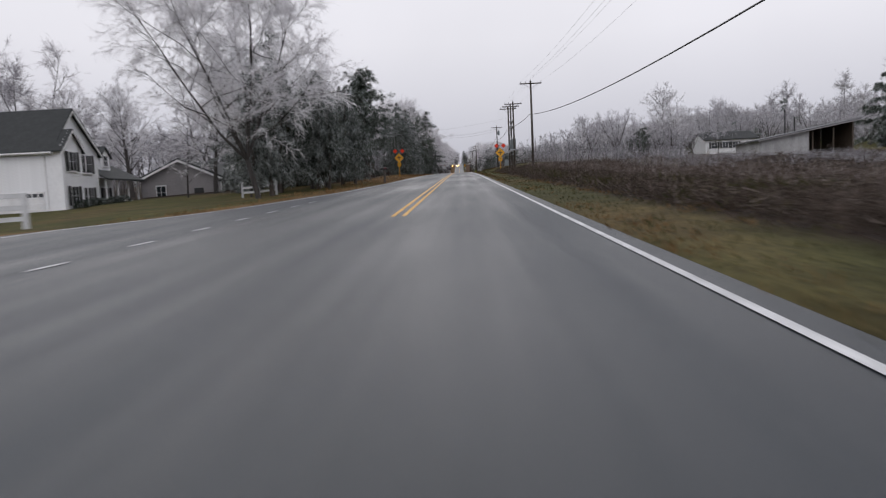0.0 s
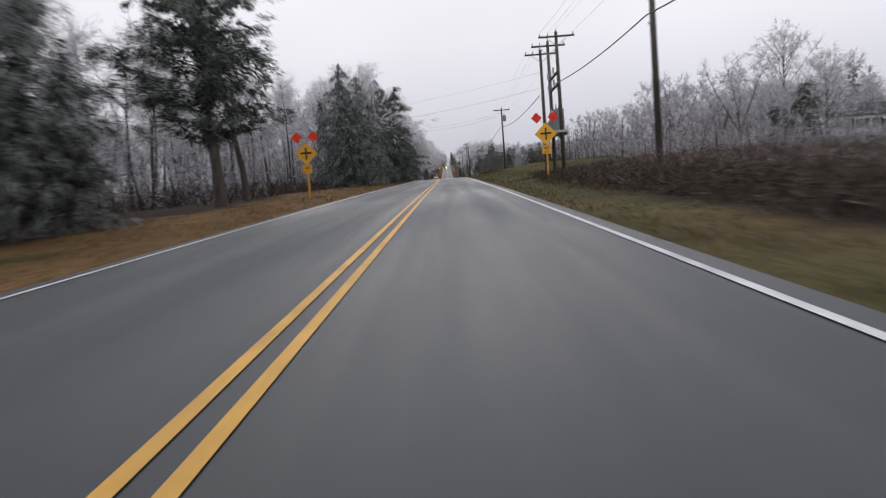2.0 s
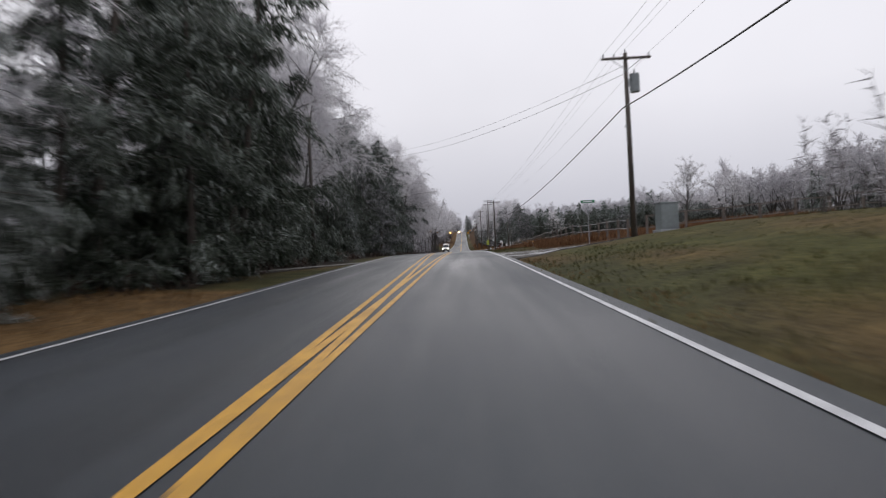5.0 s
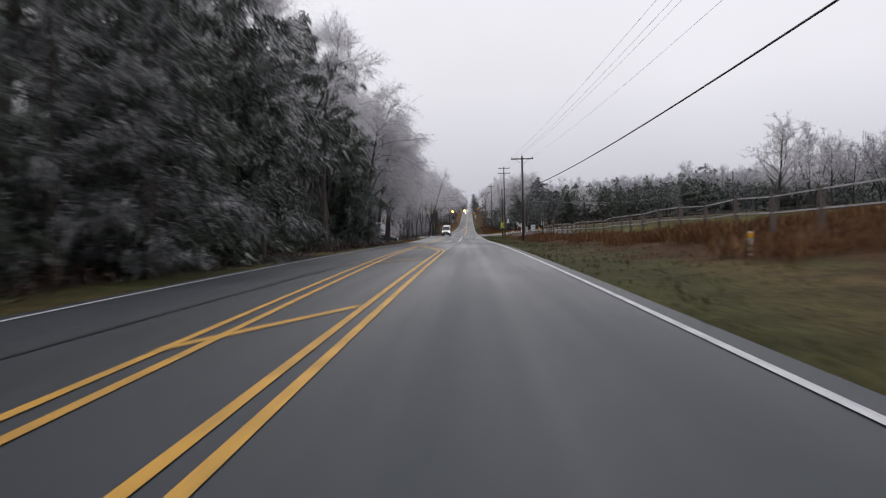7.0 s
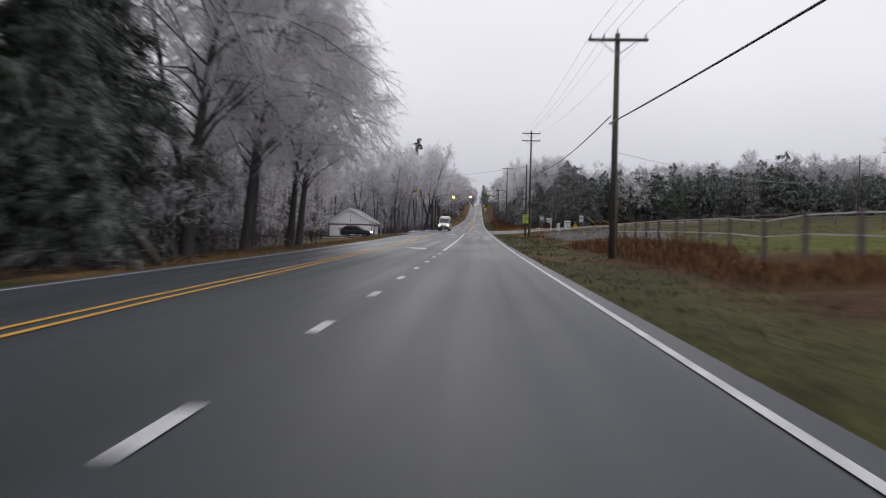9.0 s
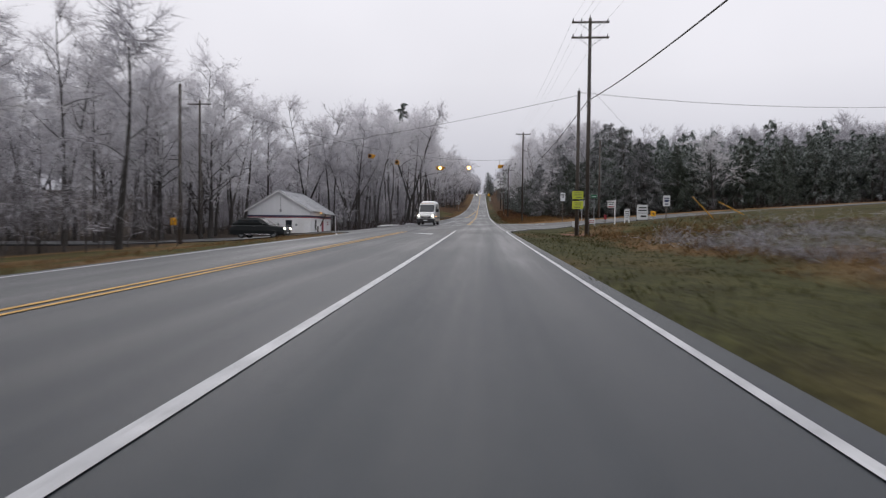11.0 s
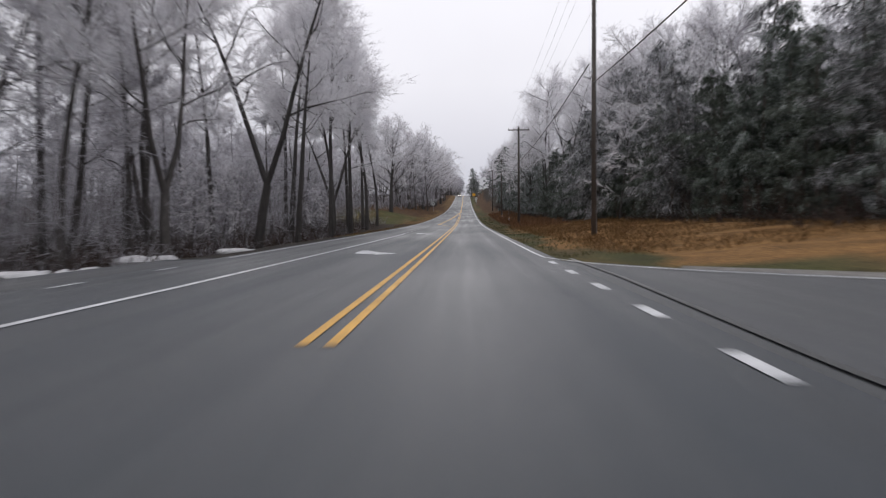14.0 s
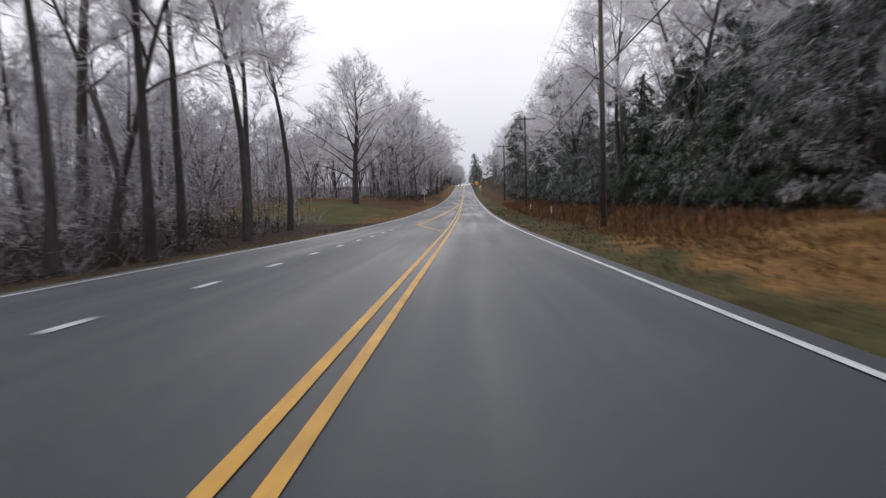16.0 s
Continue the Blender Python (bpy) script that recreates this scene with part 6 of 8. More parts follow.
part("print_bar", box(0.36, 0.004, 0.07, (0, -0.018, up + 0.09)), DARK_PAINT, b)
part("print_bar", box(0.48, 0.004, 0.09, (0, -0.018, up - 0.13)), RED, b)
flyer = thing("flyer_box", "small red flyer box on a stake in the grass", "flyer box", pose(10.7, 317.3, ground_z(10.7, 317.3)))
part("stake", box(0.05, 0.04, 0.75, (0, 0.05, 0.25), 0.006), FENCE_POST, flyer)
part("case", box(0.22, 0.08, 0.36, (0, 0, 0.66), 0.02), RED, flyer)
part("lid", box(0.25, 0.12, 0.04, (0, 0, 0.86), 0.012), RED, flyer)
g = thing("street_name_sign", "green street name plate on a steel post", "street sign", pose(9.83, 317.9, ground_z(9.83, 317.9)))
up = 12.62 - ground_z(9.83, 317.9)
part("post", rod((0, 0, -0.2), (0, 0, up + 0.1), 0.028, sides=8), GALV, g)
b = part("plate", box(0.50, 0.02, 0.26, (0, -0.04, up), 0.004), SIGN_GREEN, g)
part("print_bar", box(0.34, 0.004, 0.08, (0, -0.053, up)), SIGN_WHITE, b)
board("yard_sign", "narrow white upright sign board on two white posts", 12.77, 318.4, 11.1, 0.45, 0.90, SIGN_WHITE, 2, TRIM_WHITE, ((0, 0.3, 0.7, 0.06), (0, 0.12, 0.6, 0.05), (0, -0.06, 0.7, 0.05), (0, -0.25, 0.5, 0.05)), DARK_PAINT, category="yard sign")
board("yard_sign", "large white sign board on two dark posts", 14.3, 319.4, 11.35, 0.95, 1.3, SIGN_WHITE, 2, DARK_PAINT, ((0, 0.3, 0.7, 0.09), (0, 0.12, 0.75, 0.09), (0, -0.06, 0.8, 0.03), (0.1, -0.28, 0.5, 0.12)), DARK_PAINT, category="yard sign")
board("route_sign", "small white route sign on a tall wooden post", 16.6, 320.2, 12.4, 0.62, 0.95, SIGN_WHITE, 1, FENCE_POST, ((0, 0.25, 0.7, 0.1), (0, 0.0, 0.6, 0.22), (0, -0.3, 0.5, 0.1)), NAVY, category="road sign")
board("curve_arrow_sign", "yellow arrow sign beyond the yard signs", 15.9, 322.0, 11.3, 0.45, 0.5, SIGN_YELLOW, 1, GALV, ((0, 0.1, 0.5, 0.14), (0.1, -0.12, 0.3, 0.14)), SIGN_BLACK, category="road sign")
board("yard_sign", "small white yard sign low in the grass", 9.5, 317.1, ground_z(9.5, 317.1) + 0.44, 0.66, 0.42, SIGN_WHITE, 2, GALV, ((0, 0.1, 0.7, 0.14), (0, -0.2, 0.6, 0.14)), RED, category="yard sign")
board("yard_sign", "small white cut-out yard sign in the grass", 7.9, 315.85, ground_z(7.9, 315.85) + 0.36, 0.34, 0.46, SIGN_WHITE, 1, GALV, (), None, category="yard sign")
board("route_marker", "white route marker plate on a pale wooden post", 9.9, 340.9, 13.75, 0.58, 1.0, SIGN_WHITE, 1, FENCE_POST, ((0, 0.25, 0.6, 0.12), (-0.15, 0.02, 0.12, 0.3), (0.15, 0.02, 0.12, 0.3)), SIGN_BLACK, category="road sign")
board("stop_sign", "back of a grey stop sign on a steel post", 12.6, 343.6, 13.1, 0.7, 0.7, GALV, 1, GALV, (), None, category="road sign")
def route_assembly(x, y, up, top_plates, label):
    """Small plates over a diamond on one post."""
    s = thing("route_marker", label, "road sign", pose(x, y, ground_z(x, y)))
    part("post", box(0.08, 0.08, up + 0.9, (0, 0.05, (up + 0.9) / 2 - 0.2), 0.008), GALV, s)
    d = 0.58
    b = part("diamond", prism([(-d, up), (0, up - d), (d, up), (0, up + d)], "y", -0.03, 0.0), SIGN_WHITE, s)
    part("print_bar", box(0.5, 0.004, 0.16, (0, -0.034, up)), SIGN_BLACK, b)
    for u, v in top_plates:
        p = part("plate", box(0.56, 0.03, 0.5, (u, -0.015, up + v), 0.02), SIGN_WHITE, s)
        part("print_bar", box(0.34, 0.004, 0.16, (u, -0.034, up + v)), SIGN_BLACK, p)


route_assembly(-8.5, 505.0, 2.0, ((-0.62, 0.85), (0.62, 0.85)), "white diamond under two small plates on a post")
route_assembly(3.95, 590.0, 2.3, ((0.0, -0.95),), "white diamond over a small plate on a post")
board("warning_plate", "small orange warning plate on a post", 3.7, 640.0, road_z(640) + 2.6, 1.3, 1.3, SIGN_YELLOW, 1, GALV, (), None, category="road sign")
g = thing("street_name_sign", "green street name blade on a steel post", "street sign", pose(8.7, 164.9, ground_z(8.7, 164.9)))
top = 10.1 - ground_z(8.7, 164.9)
part("post", rod((0, 0, -0.2), (0, 0, top + 0.1), 0.03, sides=8), GALV, g)
bl = part("blade", box(0.95, 0.02, 0.20, (0, -0.04, top), 0.004), SIGN_GREEN, g, "green name blade")
part("print_bar", box(0.62, 0.004, 0.09, (0, -0.055, top)), SIGN_WHITE, bl)
for x, y, c in ((6.0, 446.0, 0.9), (6.2, 431.0, 0.8), (6.76, 184.2, 0.6)):
    m = thing("marker_post", "slim white marker post in the verge", "marker post", pose(x, y, ground_z(x, y)), "marker posts")
    part("stake", box(0.09, 0.05, c + 0.2, (0, 0, c / 2 - 0.1), 0.01), SIGN_WHITE, m)
    part("cap", box(0.10, 0.06, 0.14, (0, 0, c - 0.1), 0.01), SIGN_YELLOW, m)

cab = thing("utility_cabinet", "grey-blue metal utility cabinet on the grass", "utility cabinet", pose(10.4, 152.6, ground_z(10.4, 152.6), 0, 0, 8))
part("body", box(0.95, 0.75, 1.35, (0, 0, 0.72), 0.04), GREY_CAN, cab)
part("lid", box(1.02, 0.82, 0.07, (0, 0, 1.43), 0.02), GREY_CAN, cab)
part("door", box(0.86, 0.03, 1.15, (0, -0.385, 0.72), 0.01), GREY_CAN, cab)
part("handle", box(0.03, 0.05, 0.16, (0.33, -0.41, 0.8), 0.01), GALV, cab)
part("plinth", box(1.15, 0.95, 0.16, (0, 0, 0.0), 0.02), GALV, cab)

for x, y in ((-6.35, 55.6), (-6.6, 57.0)):
    mb = thing("mailbox", "dark mailbox on a wooden post by the drive", "mailbox", pose(x, y, ground_z(x, y)), "mailboxes")
    part("post", box(0.10, 0.10, 1.25, (0, 0, 0.5), 0.01), FENCE_POST, mb)
    part("box", prism([(-0.09, 1.08), (0.09, 1.08), (0.09, 1.20), (0.06, 1.27), (0.0, 1.30), (-0.06, 1.27), (-0.09, 1.20)], "x", -0.26, 0.26), DARK_PAINT, mb)
    part("flag", box(0.16, 0.01, 0.05, (0.05, -0.10, 1.22)), RED, mb)

# ---------------------------------------------------------------- signals over the junction
span_a, span_b = Vector((-22.5, 308.6, 19.9)), Vector((15.3, 347.1, 21.05))


def on_span(u):
    p = span_a.lerp(span_b, u)
    p.z -= 4 * 3.6 * u * (1 - u)
    return p


cable(span_a, span_b, 3.6, 0.012, label="steel span wire that carries the signals")


def beacon(u, faces, lit, drop):
    p = on_span(u)
    s = thing("beacon_signal", "yellow flashing beacon hung from the span wire", "traffic signal", pose(p.x, p.y, p.z - drop), "beacon signals")
    part("hanger", rod((0, 0, 0.20), (0, 0, drop), 0.02, sides=8), GALV, s)
    part("hub", rod((0, 0, -0.12), (0, 0, 0.22), 0.07, 0.07, 10), SIGNAL_YELLOW, s)
    for a in faces:
        m = Matrix.Rotation(radians(a), 4, "Z")
        h = part("housing", box(0.36, 0.26, 0.36, (0, -0.20, 0), 0.05), SIGNAL_YELLOW, s, "yellow signal housing")
        h.matrix_basis = m
        part("lens", rod((0, -0.33, 0), (0, -0.345, 0), 0.14, 0.14, 18), AMBER_ON if (lit and a == 0) else DARK_LENS, h, "lit amber lens" if (lit and a == 0) else "dark round lens")
        vis = bmesh.new()
        outer = [vis.verts.new((0.17 * math.cos(t), -0.33, 0.17 * math.sin(t))) for t in [math.radians(-20 + 22 * k) for k in range(11)]]
        inner = [vis.verts.new((0.17 * math.cos(t), -0.33 - 0.24 * max(0.2, math.sin(t)), 0.17 * math.sin(t))) for t in [math.radians(-20 + 22 * k) for k in range(11)]]
        for k in range(10):
            vis.faces.new((outer[k], outer[k + 1], inner[k + 1], inner[k]))
        bmesh.ops.solidify(vis, geom=list(vis.faces), thickness=0.01)
        part("visor", vis, SIGNAL_YELLOW, h)


def u_of(x):
    return (x + 22.5) / 37.8


beacon(u_of(-10.2), (0, 120), False, 0.75)
beacon(u_of(-8.0), (0, 180), False, 0.9)
beacon(u_of(-4.1), (0, 90, 180, 270), True, 1.0)
beacon(u_of(-1.25), (0,), True, 0.85)
beacon(u_of(2.05), (60, 180), False, 0.7)
yb = thing("signal_cabinet", "yellow control box strapped to a wooden pole", "control box", pose(-22.85, 308.3, ground_z(-22.5, 308.6) + 1.4))
part("body", box(0.42, 0.30, 0.58, (0, 0, 0.3), 0.03), SIGNAL_YELLOW, yb)
part("door", box(0.36, 0.02, 0.50, (0, -0.16, 0.3), 0.01), SIGNAL_YELLOW, yb)
part("strap", box(0.50, 0.36, 0.04, (0.03, 0.03, 0.5), 0.005), GALV, yb)

# ---------------------------------------------------------------- buildings


def sash_window(parent, w, h, m, shutters=False, bars=True):
    f = part("window", box(w + 0.14, 0.07, h + 0.14, (0, 0, 0), 0.01), TRIM_WHITE, parent, "white-framed sash window")
    f.matrix_basis = m
    for s in (-1, 1):
        part("pane", box(w, 0.02, h / 2 - 0.03, (0, -0.035, s * h / 4)), WINDOW, f)
    part("sill", box(w + 0.24, 0.12, 0.05, (0, -0.04, -h / 2 - 0.09), 0.01), TRIM_WHITE, f)
    if bars:
        part("glazing_bar", box(0.025, 0.015, h, (0, -0.052, 0)), TRIM_WHITE, f)
    if shutters:
        for s in (-1, 1):
            part("shutter", box(0.36, 0.04, h + 0.1, (s * (w / 2 + 0.28), -0.03, 0), 0.008), DARK_PAINT, f, "black louvred shutter")
    return f


EAST, SOUTH = Matrix.Rotation(radians(90), 4, "Z"), Matrix.Identity(4)


def wall_at(x, y, z, turn=None):
    return Matrix.Translation((x, y, z)) @ (turn or SOUTH)


def siding(parent, x0, x1, y, z0, z1, step=0.2, mat=WHITE_SIDING, face="south", gable=None):
    """Clapboards, each lapped a little over the next. gable: the z at which the wall starts to narrow to its middle."""
    z = z0
    meshes = {}
    while z < z1 - 0.02:
        a, b = x0, x1
        if gable and z > gable:
            u = (z - gable) / (z1 - gable)
            a, b = x0 + (x1 - x0) / 2 * u, x1 - (x1 - x0) / 2 * u
        if b - a < 0.15:
            break
        key = round(b - a, 2)
        if key not in meshes:
            bm = prism([(0, 0), (-0.030, 0.0), (-0.012, step), (0, step)], "x", -(b - a) / 2, (b - a) / 2)
            me = bpy.data.meshes.new("clapboard")
            bm.to_mesh(me)
            bm.free()
            me.materials.append(mat)
            meshes[key] = me
        o = new("clapboard", meshes[key])
        o.parent = parent
        o.matrix_basis = Matrix.Translation(((a + b) / 2, y, z)) if face == "south" else Matrix.Translation((y, (a + b) / 2, z)) @ EAST
        z += step


def gable_roof(parent, x0, x1, y0, y1, eave, peak, along, mat, over=0.35, thick=0.16, name="roof"):
    """Two slopes with thickness and eaves that stand out."""
    if along == "x":
        mid, half = (y0 + y1) / 2, (y1 - y0) / 2
        k = (peak - eave) / half
        prof = [(mid - half - over, eave - k * over), (mid, peak), (mid + half + over, eave - k * over), (mid + half + over, eave - k * over + thick), (mid, peak + thick), (mid - half - over, eave - k * over + thick)]
        return part(name, prism(prof, "x", x0 - over, x1 + over), mat, parent)
    mid, half = (x0 + x1) / 2, (x1 - x0) / 2
    k = (peak - eave) / half
    prof = [(mid - half - over, eave - k * over), (mid, peak), (mid + half + over, eave - k * over), (mid + half + over, eave - k * over + thick), (mid, peak + thick), (mid - half - over, eave - k * over + thick)]
    return part(name, prism(prof, "y", y0 - over, y1 + over), mat, parent)


def white_house():
    """The two-storey house: the ridge runs east to west, a gable and a bay face the road, a porch lies to the north."""
    h = thing("house", "white two-storey clapboard house with charcoal roof and porch", "house", pose(0, 0, 1.02))
    x0, x1, y0, y1, e, p, mid = -44.0, -31.6, 50.8, 57.4, 5.2, 8.4, 53.7
    core = bmesh.new()
    prism([(y0, -0.6), (y1, -0.6), (y1, e), (mid, p), (y0, e)], "x", x0, x1, core)
    wall = part("wall", core, WHITE_SIDING, h)
    siding(wall, x0, x1, y0, -0.3, e, 0.24)
    siding(wall, y0, y1, x1, -0.3, e, 0.24, face="east")
    ka, kb, o = (p - e) / (mid - y0), (p - e) / (y1 - mid), 0.4
    part("roof", prism([(y0 - o, e - ka * o), (mid, p), (y1 + o, e - kb * o), (y1 + o, e - kb * o + 0.17), (mid, p + 0.2), (y0 - o, e - ka * o + 0.17)], "x", x0 - o, x1 + o), SHINGLE, h)
    part("rake_trim", prism([(y0 - o, e - ka * o - 0.16), (mid, p - 0.16), (y1 + o, e - kb * o - 0.16), (y1 + o, e - kb * o), (mid, p), (y0 - o, e - ka * o)], "x", x1 + o - 0.05, x1 + o + 0.03), TRIM_WHITE, h)
    part("eaves_trim", box(x1 - x0 + 0.7, 0.06, 0.18, ((x0 + x1) / 2, y0 - o - 0.03, e - ka * o + 0.06)), TRIM_WHITE, h)
    part("gutter", box(x1 - x0 + 0.7, 0.11, 0.11, ((x0 + x1) / 2, y0 - o - 0.12, e - ka * o + 0.08), 0.02), TRIM_WHITE, h)
    part("downpipe", box(0.09, 0.09, e + 0.2, (x1 - 0.4, y0 - 0.07, e / 2 - 0.2), 0.02), TRIM_WHITE, h)
    for y in (y0 + 0.06, y1 - 0.06):
        part("corner_board", box(0.08, 0.14, e + 0.4, (x1 + 0.03, y, e / 2 - 0.1)), TRIM_WHITE, h)
    # the small gable on the road side
    b0, b1, bm_ = 50.75, 53.5, 52.1
    bay = part("bay", prism([(b0, -0.5), (b1, -0.5), (b1, e), (bm_, e + 1.45), (b0, e)], "x", x1 - 0.5, x1 + 0.9), WHITE_SIDING, h)
    siding(bay, b0 + 0.02, b1 - 0.02, x1 + 0.9, -0.3, e + 1.4, 0.24, face="east", gable=e)
    gable_roof(bay, x1 - 2.5, x1 + 0.9, b0, b1, e, e + 1.45, "x", SHINGLE, 0.3, 0.12, "bay_roof")
    part("bay_trim", prism([(b0 - 0.3, e - 0.47), (bm_, e + 1.3), (b1 + 0.3, e - 0.47), (b1 + 0.3, e - 0.30), (bm_, e + 1.45), (b0 - 0.3, e - 0.30)], "x", x1 + 1.18, x1 + 1.24), TRIM_WHITE, bay)
    for z in (1.5, 4.2):
        sash_window(h, 0.85, 1.45, wall_at(x1 + 0.98, 52.1, z, EAST), True)
        for y in (55.0, 55.95):
            sash_window(h, 0.75, 1.45, wall_at(x1 + 0.06, y, z, EAST))
        for y in (54.35, 56.6):
            part("shutter", box(0.04, 0.34, 1.55, (x1 + 0.08, y, z), 0.008), DARK_PAINT, h, "black louvred shutter")
    # garage front
    g = part("garage_door", box(3.9, 0.06, 2.1, (-34.2, y0 - 0.04, 0.85), 0.01), TRIM_WHITE, h, "white garage door with a row of panes")
    for k in range(8):
        part("pane", box(0.36, 0.02, 0.28, (-34.2 - 1.68 + 0.48 * k, y0 - 0.085, 1.62)), WINDOW, g)
    for k in range(4):
        part("rail", box(3.85, 0.02, 0.03, (-34.2, y0 - 0.08, 0.15 + 0.42 * k)), WHITE_SIDING, g)
    sash_window(h, 0.9, 1.3, wall_at(-41.5, y0 - 0.05, 4.2), True)
    # porch
    part("porch_floor", box(3.0, 6.2, 0.35, (x1 - 1.0, 60.7, 0.1), 0.02), FENCE_POST, h)
    part("porch_wall", box(2.0, 6.0, 3.4, (x1 - 3.0, 60.6, 1.6)), WHITE_SIDING, h)
    pr = part("porch_roof", prism([(x1 + 0.9, 2.9), (x1 - 2.6, 4.6), (x1 - 2.6, 4.75), (x1 + 0.9, 3.05)], "y", 57.4, 64.0), SHINGLE, h)
    for k in range(4):
        part("porch_post", box(0.14, 0.14, 2.7, (x1 + 0.4, 57.9 + 1.9 * k, 1.6), 0.02), TRIM_WHITE, h)
    for k in range(14):
        part("baluster", box(0.05, 0.05, 0.75, (x1 + 0.42, 58.1 + 0.42 * k, 0.72)), TRIM_WHITE, h)
    part("handrail", box(0.08, 6.0, 0.07, (x1 + 0.42, 60.8, 1.12)), TRIM_WHITE, h)
    sash_window(h, 0.9, 1.5, wall_at(x1 - 1.97, 59.6, 1.6, EAST), True)
    sash_window(h, 0.9, 1.5, wall_at(x1 - 1.97, 62.2, 1.6, EAST), True)
    d = part("dormer", prism([(59.6, 3.6), (61.2, 3.6), (61.2, 5.2), (60.4, 6.0), (59.6, 5.2)], "x", x1 - 3.6, x1 - 0.9), WHITE_SIDING, h)
    gable_roof(d, x1 - 3.6, x1 - 0.9, 59.6, 61.2, 5.2, 6.0, "x", SHINGLE, 0.2, 0.1, "dormer_roof")
    sash_window(h, 0.6, 0.9, wall_at(x1 - 0.86, 60.4, 4.75, EAST))
    for k in range(9):
        y = y0 + 0.8 + 0.85 * k
        b = thing("shrub", "low dark clipped shrub against the house wall", "shrub", pose(x1 + 1.5 + 0.2 * rng.random(), y, ground_z(x1 + 1.5, y)), "foundation shrubs")
        buf = Buf()
        m = 260
        d3 = rng.normal(0, 1, (m, 3))
        d3 /= np.linalg.norm(d3, axis=1, keepdims=True)
        d3[:, 2] = np.abs(d3[:, 2])
        sprays(buf, d3 * np.array([0.35, 0.35, 0.45]), d3, np.full(m, 0.25), np.full(m, 0.05), 0.2)
        mesh_part("leaves", buf.mesh("leaves"), CEDAR_LEAF, b)


def grey_house():
    h = thing("house", "low grey-mauve house half hidden by frosted trees", "house", pose(0, 0, 1.3))
    part("wall", prism([(-32.0, -0.5), (-24.0, -0.5), (-24.0, 2.9), (-28.0, 4.7), (-32.0, 2.9)], "y", 66, 78), GREY_SIDING, h)
    gable_roof(h, -32.0, -24.0, 66, 78, 2.9, 4.7, "y", SHINGLE, 0.4)
    part("gable_trim", prism([(-32.4, 2.70), (-28.0, 4.68), (-23.6, 2.70), (-23.6, 2.52), (-28.0, 4.46), (-32.4, 2.52)], "y", 65.50, 65.58), TRIM_WHITE, h)
    part("wing", prism([(68, -0.5), (76, -0.5), (76, 2.7), (72, 4.2), (68, 2.7)], "x", -24.0, -20.5), GREY_SIDING, h)
    gable_roof(h, -24.0, -20.5, 68, 76, 2.7, 4.2, "x", SHINGLE, 0.4, 0.16, "wing_roof")
    sash_window(h, 0.9, 1.3, wall_at(-30.0, 65.95, 1.5))
    sash_window(h, 0.9, 1.3, wall_at(-20.45, 70.5, 1.5, EAST), True)
    sash_window(h, 0.9, 1.3, wall_at(-20.45, 73.5, 1.5, EAST), True)
    part("door", box(0.95, 0.06, 2.05, (-26.2, 65.96, 0.8), 0.01), DARK_PAINT, h)
    part("gutter", box(0.10, 12.0, 0.10, (-23.55, 72, 2.55)), TRIM_WHITE, h)
    part("porch_floor", box(3.6, 2.2, 0.3, (-22.2, 66.9, 0.15), 0.02), FENCE_POST, h)
    part("porch_roof", prism([(65.7, 2.35), (68.0, 2.75), (68.0, 2.9), (65.7, 2.47)], "x", -24.1, -20.3), SHINGLE, h)
    for x in (-23.9, -22.2, -20.5):
        part("porch_post", box(0.13, 0.13, 2.1, (x, 65.95, 1.3), 0.02), TRIM_WHITE, h)
    for z in (0.45, 1.15):
        part("porch_rail", box(3.4, 0.06, 0.08, (-22.2, 65.95, z), 0.01), TRIM_WHITE, h)
    for k in range(15):
        part("baluster", box(0.045, 0.045, 0.66, (-23.7 + 0.215 * k, 65.95, 0.8)), TRIM_WHITE, h)
    part("downpipe", rod((-23.7, 66.1, -0.3), (-23.7, 66.1, 2.5), 0.04, sides=8), TRIM_WHITE, h)


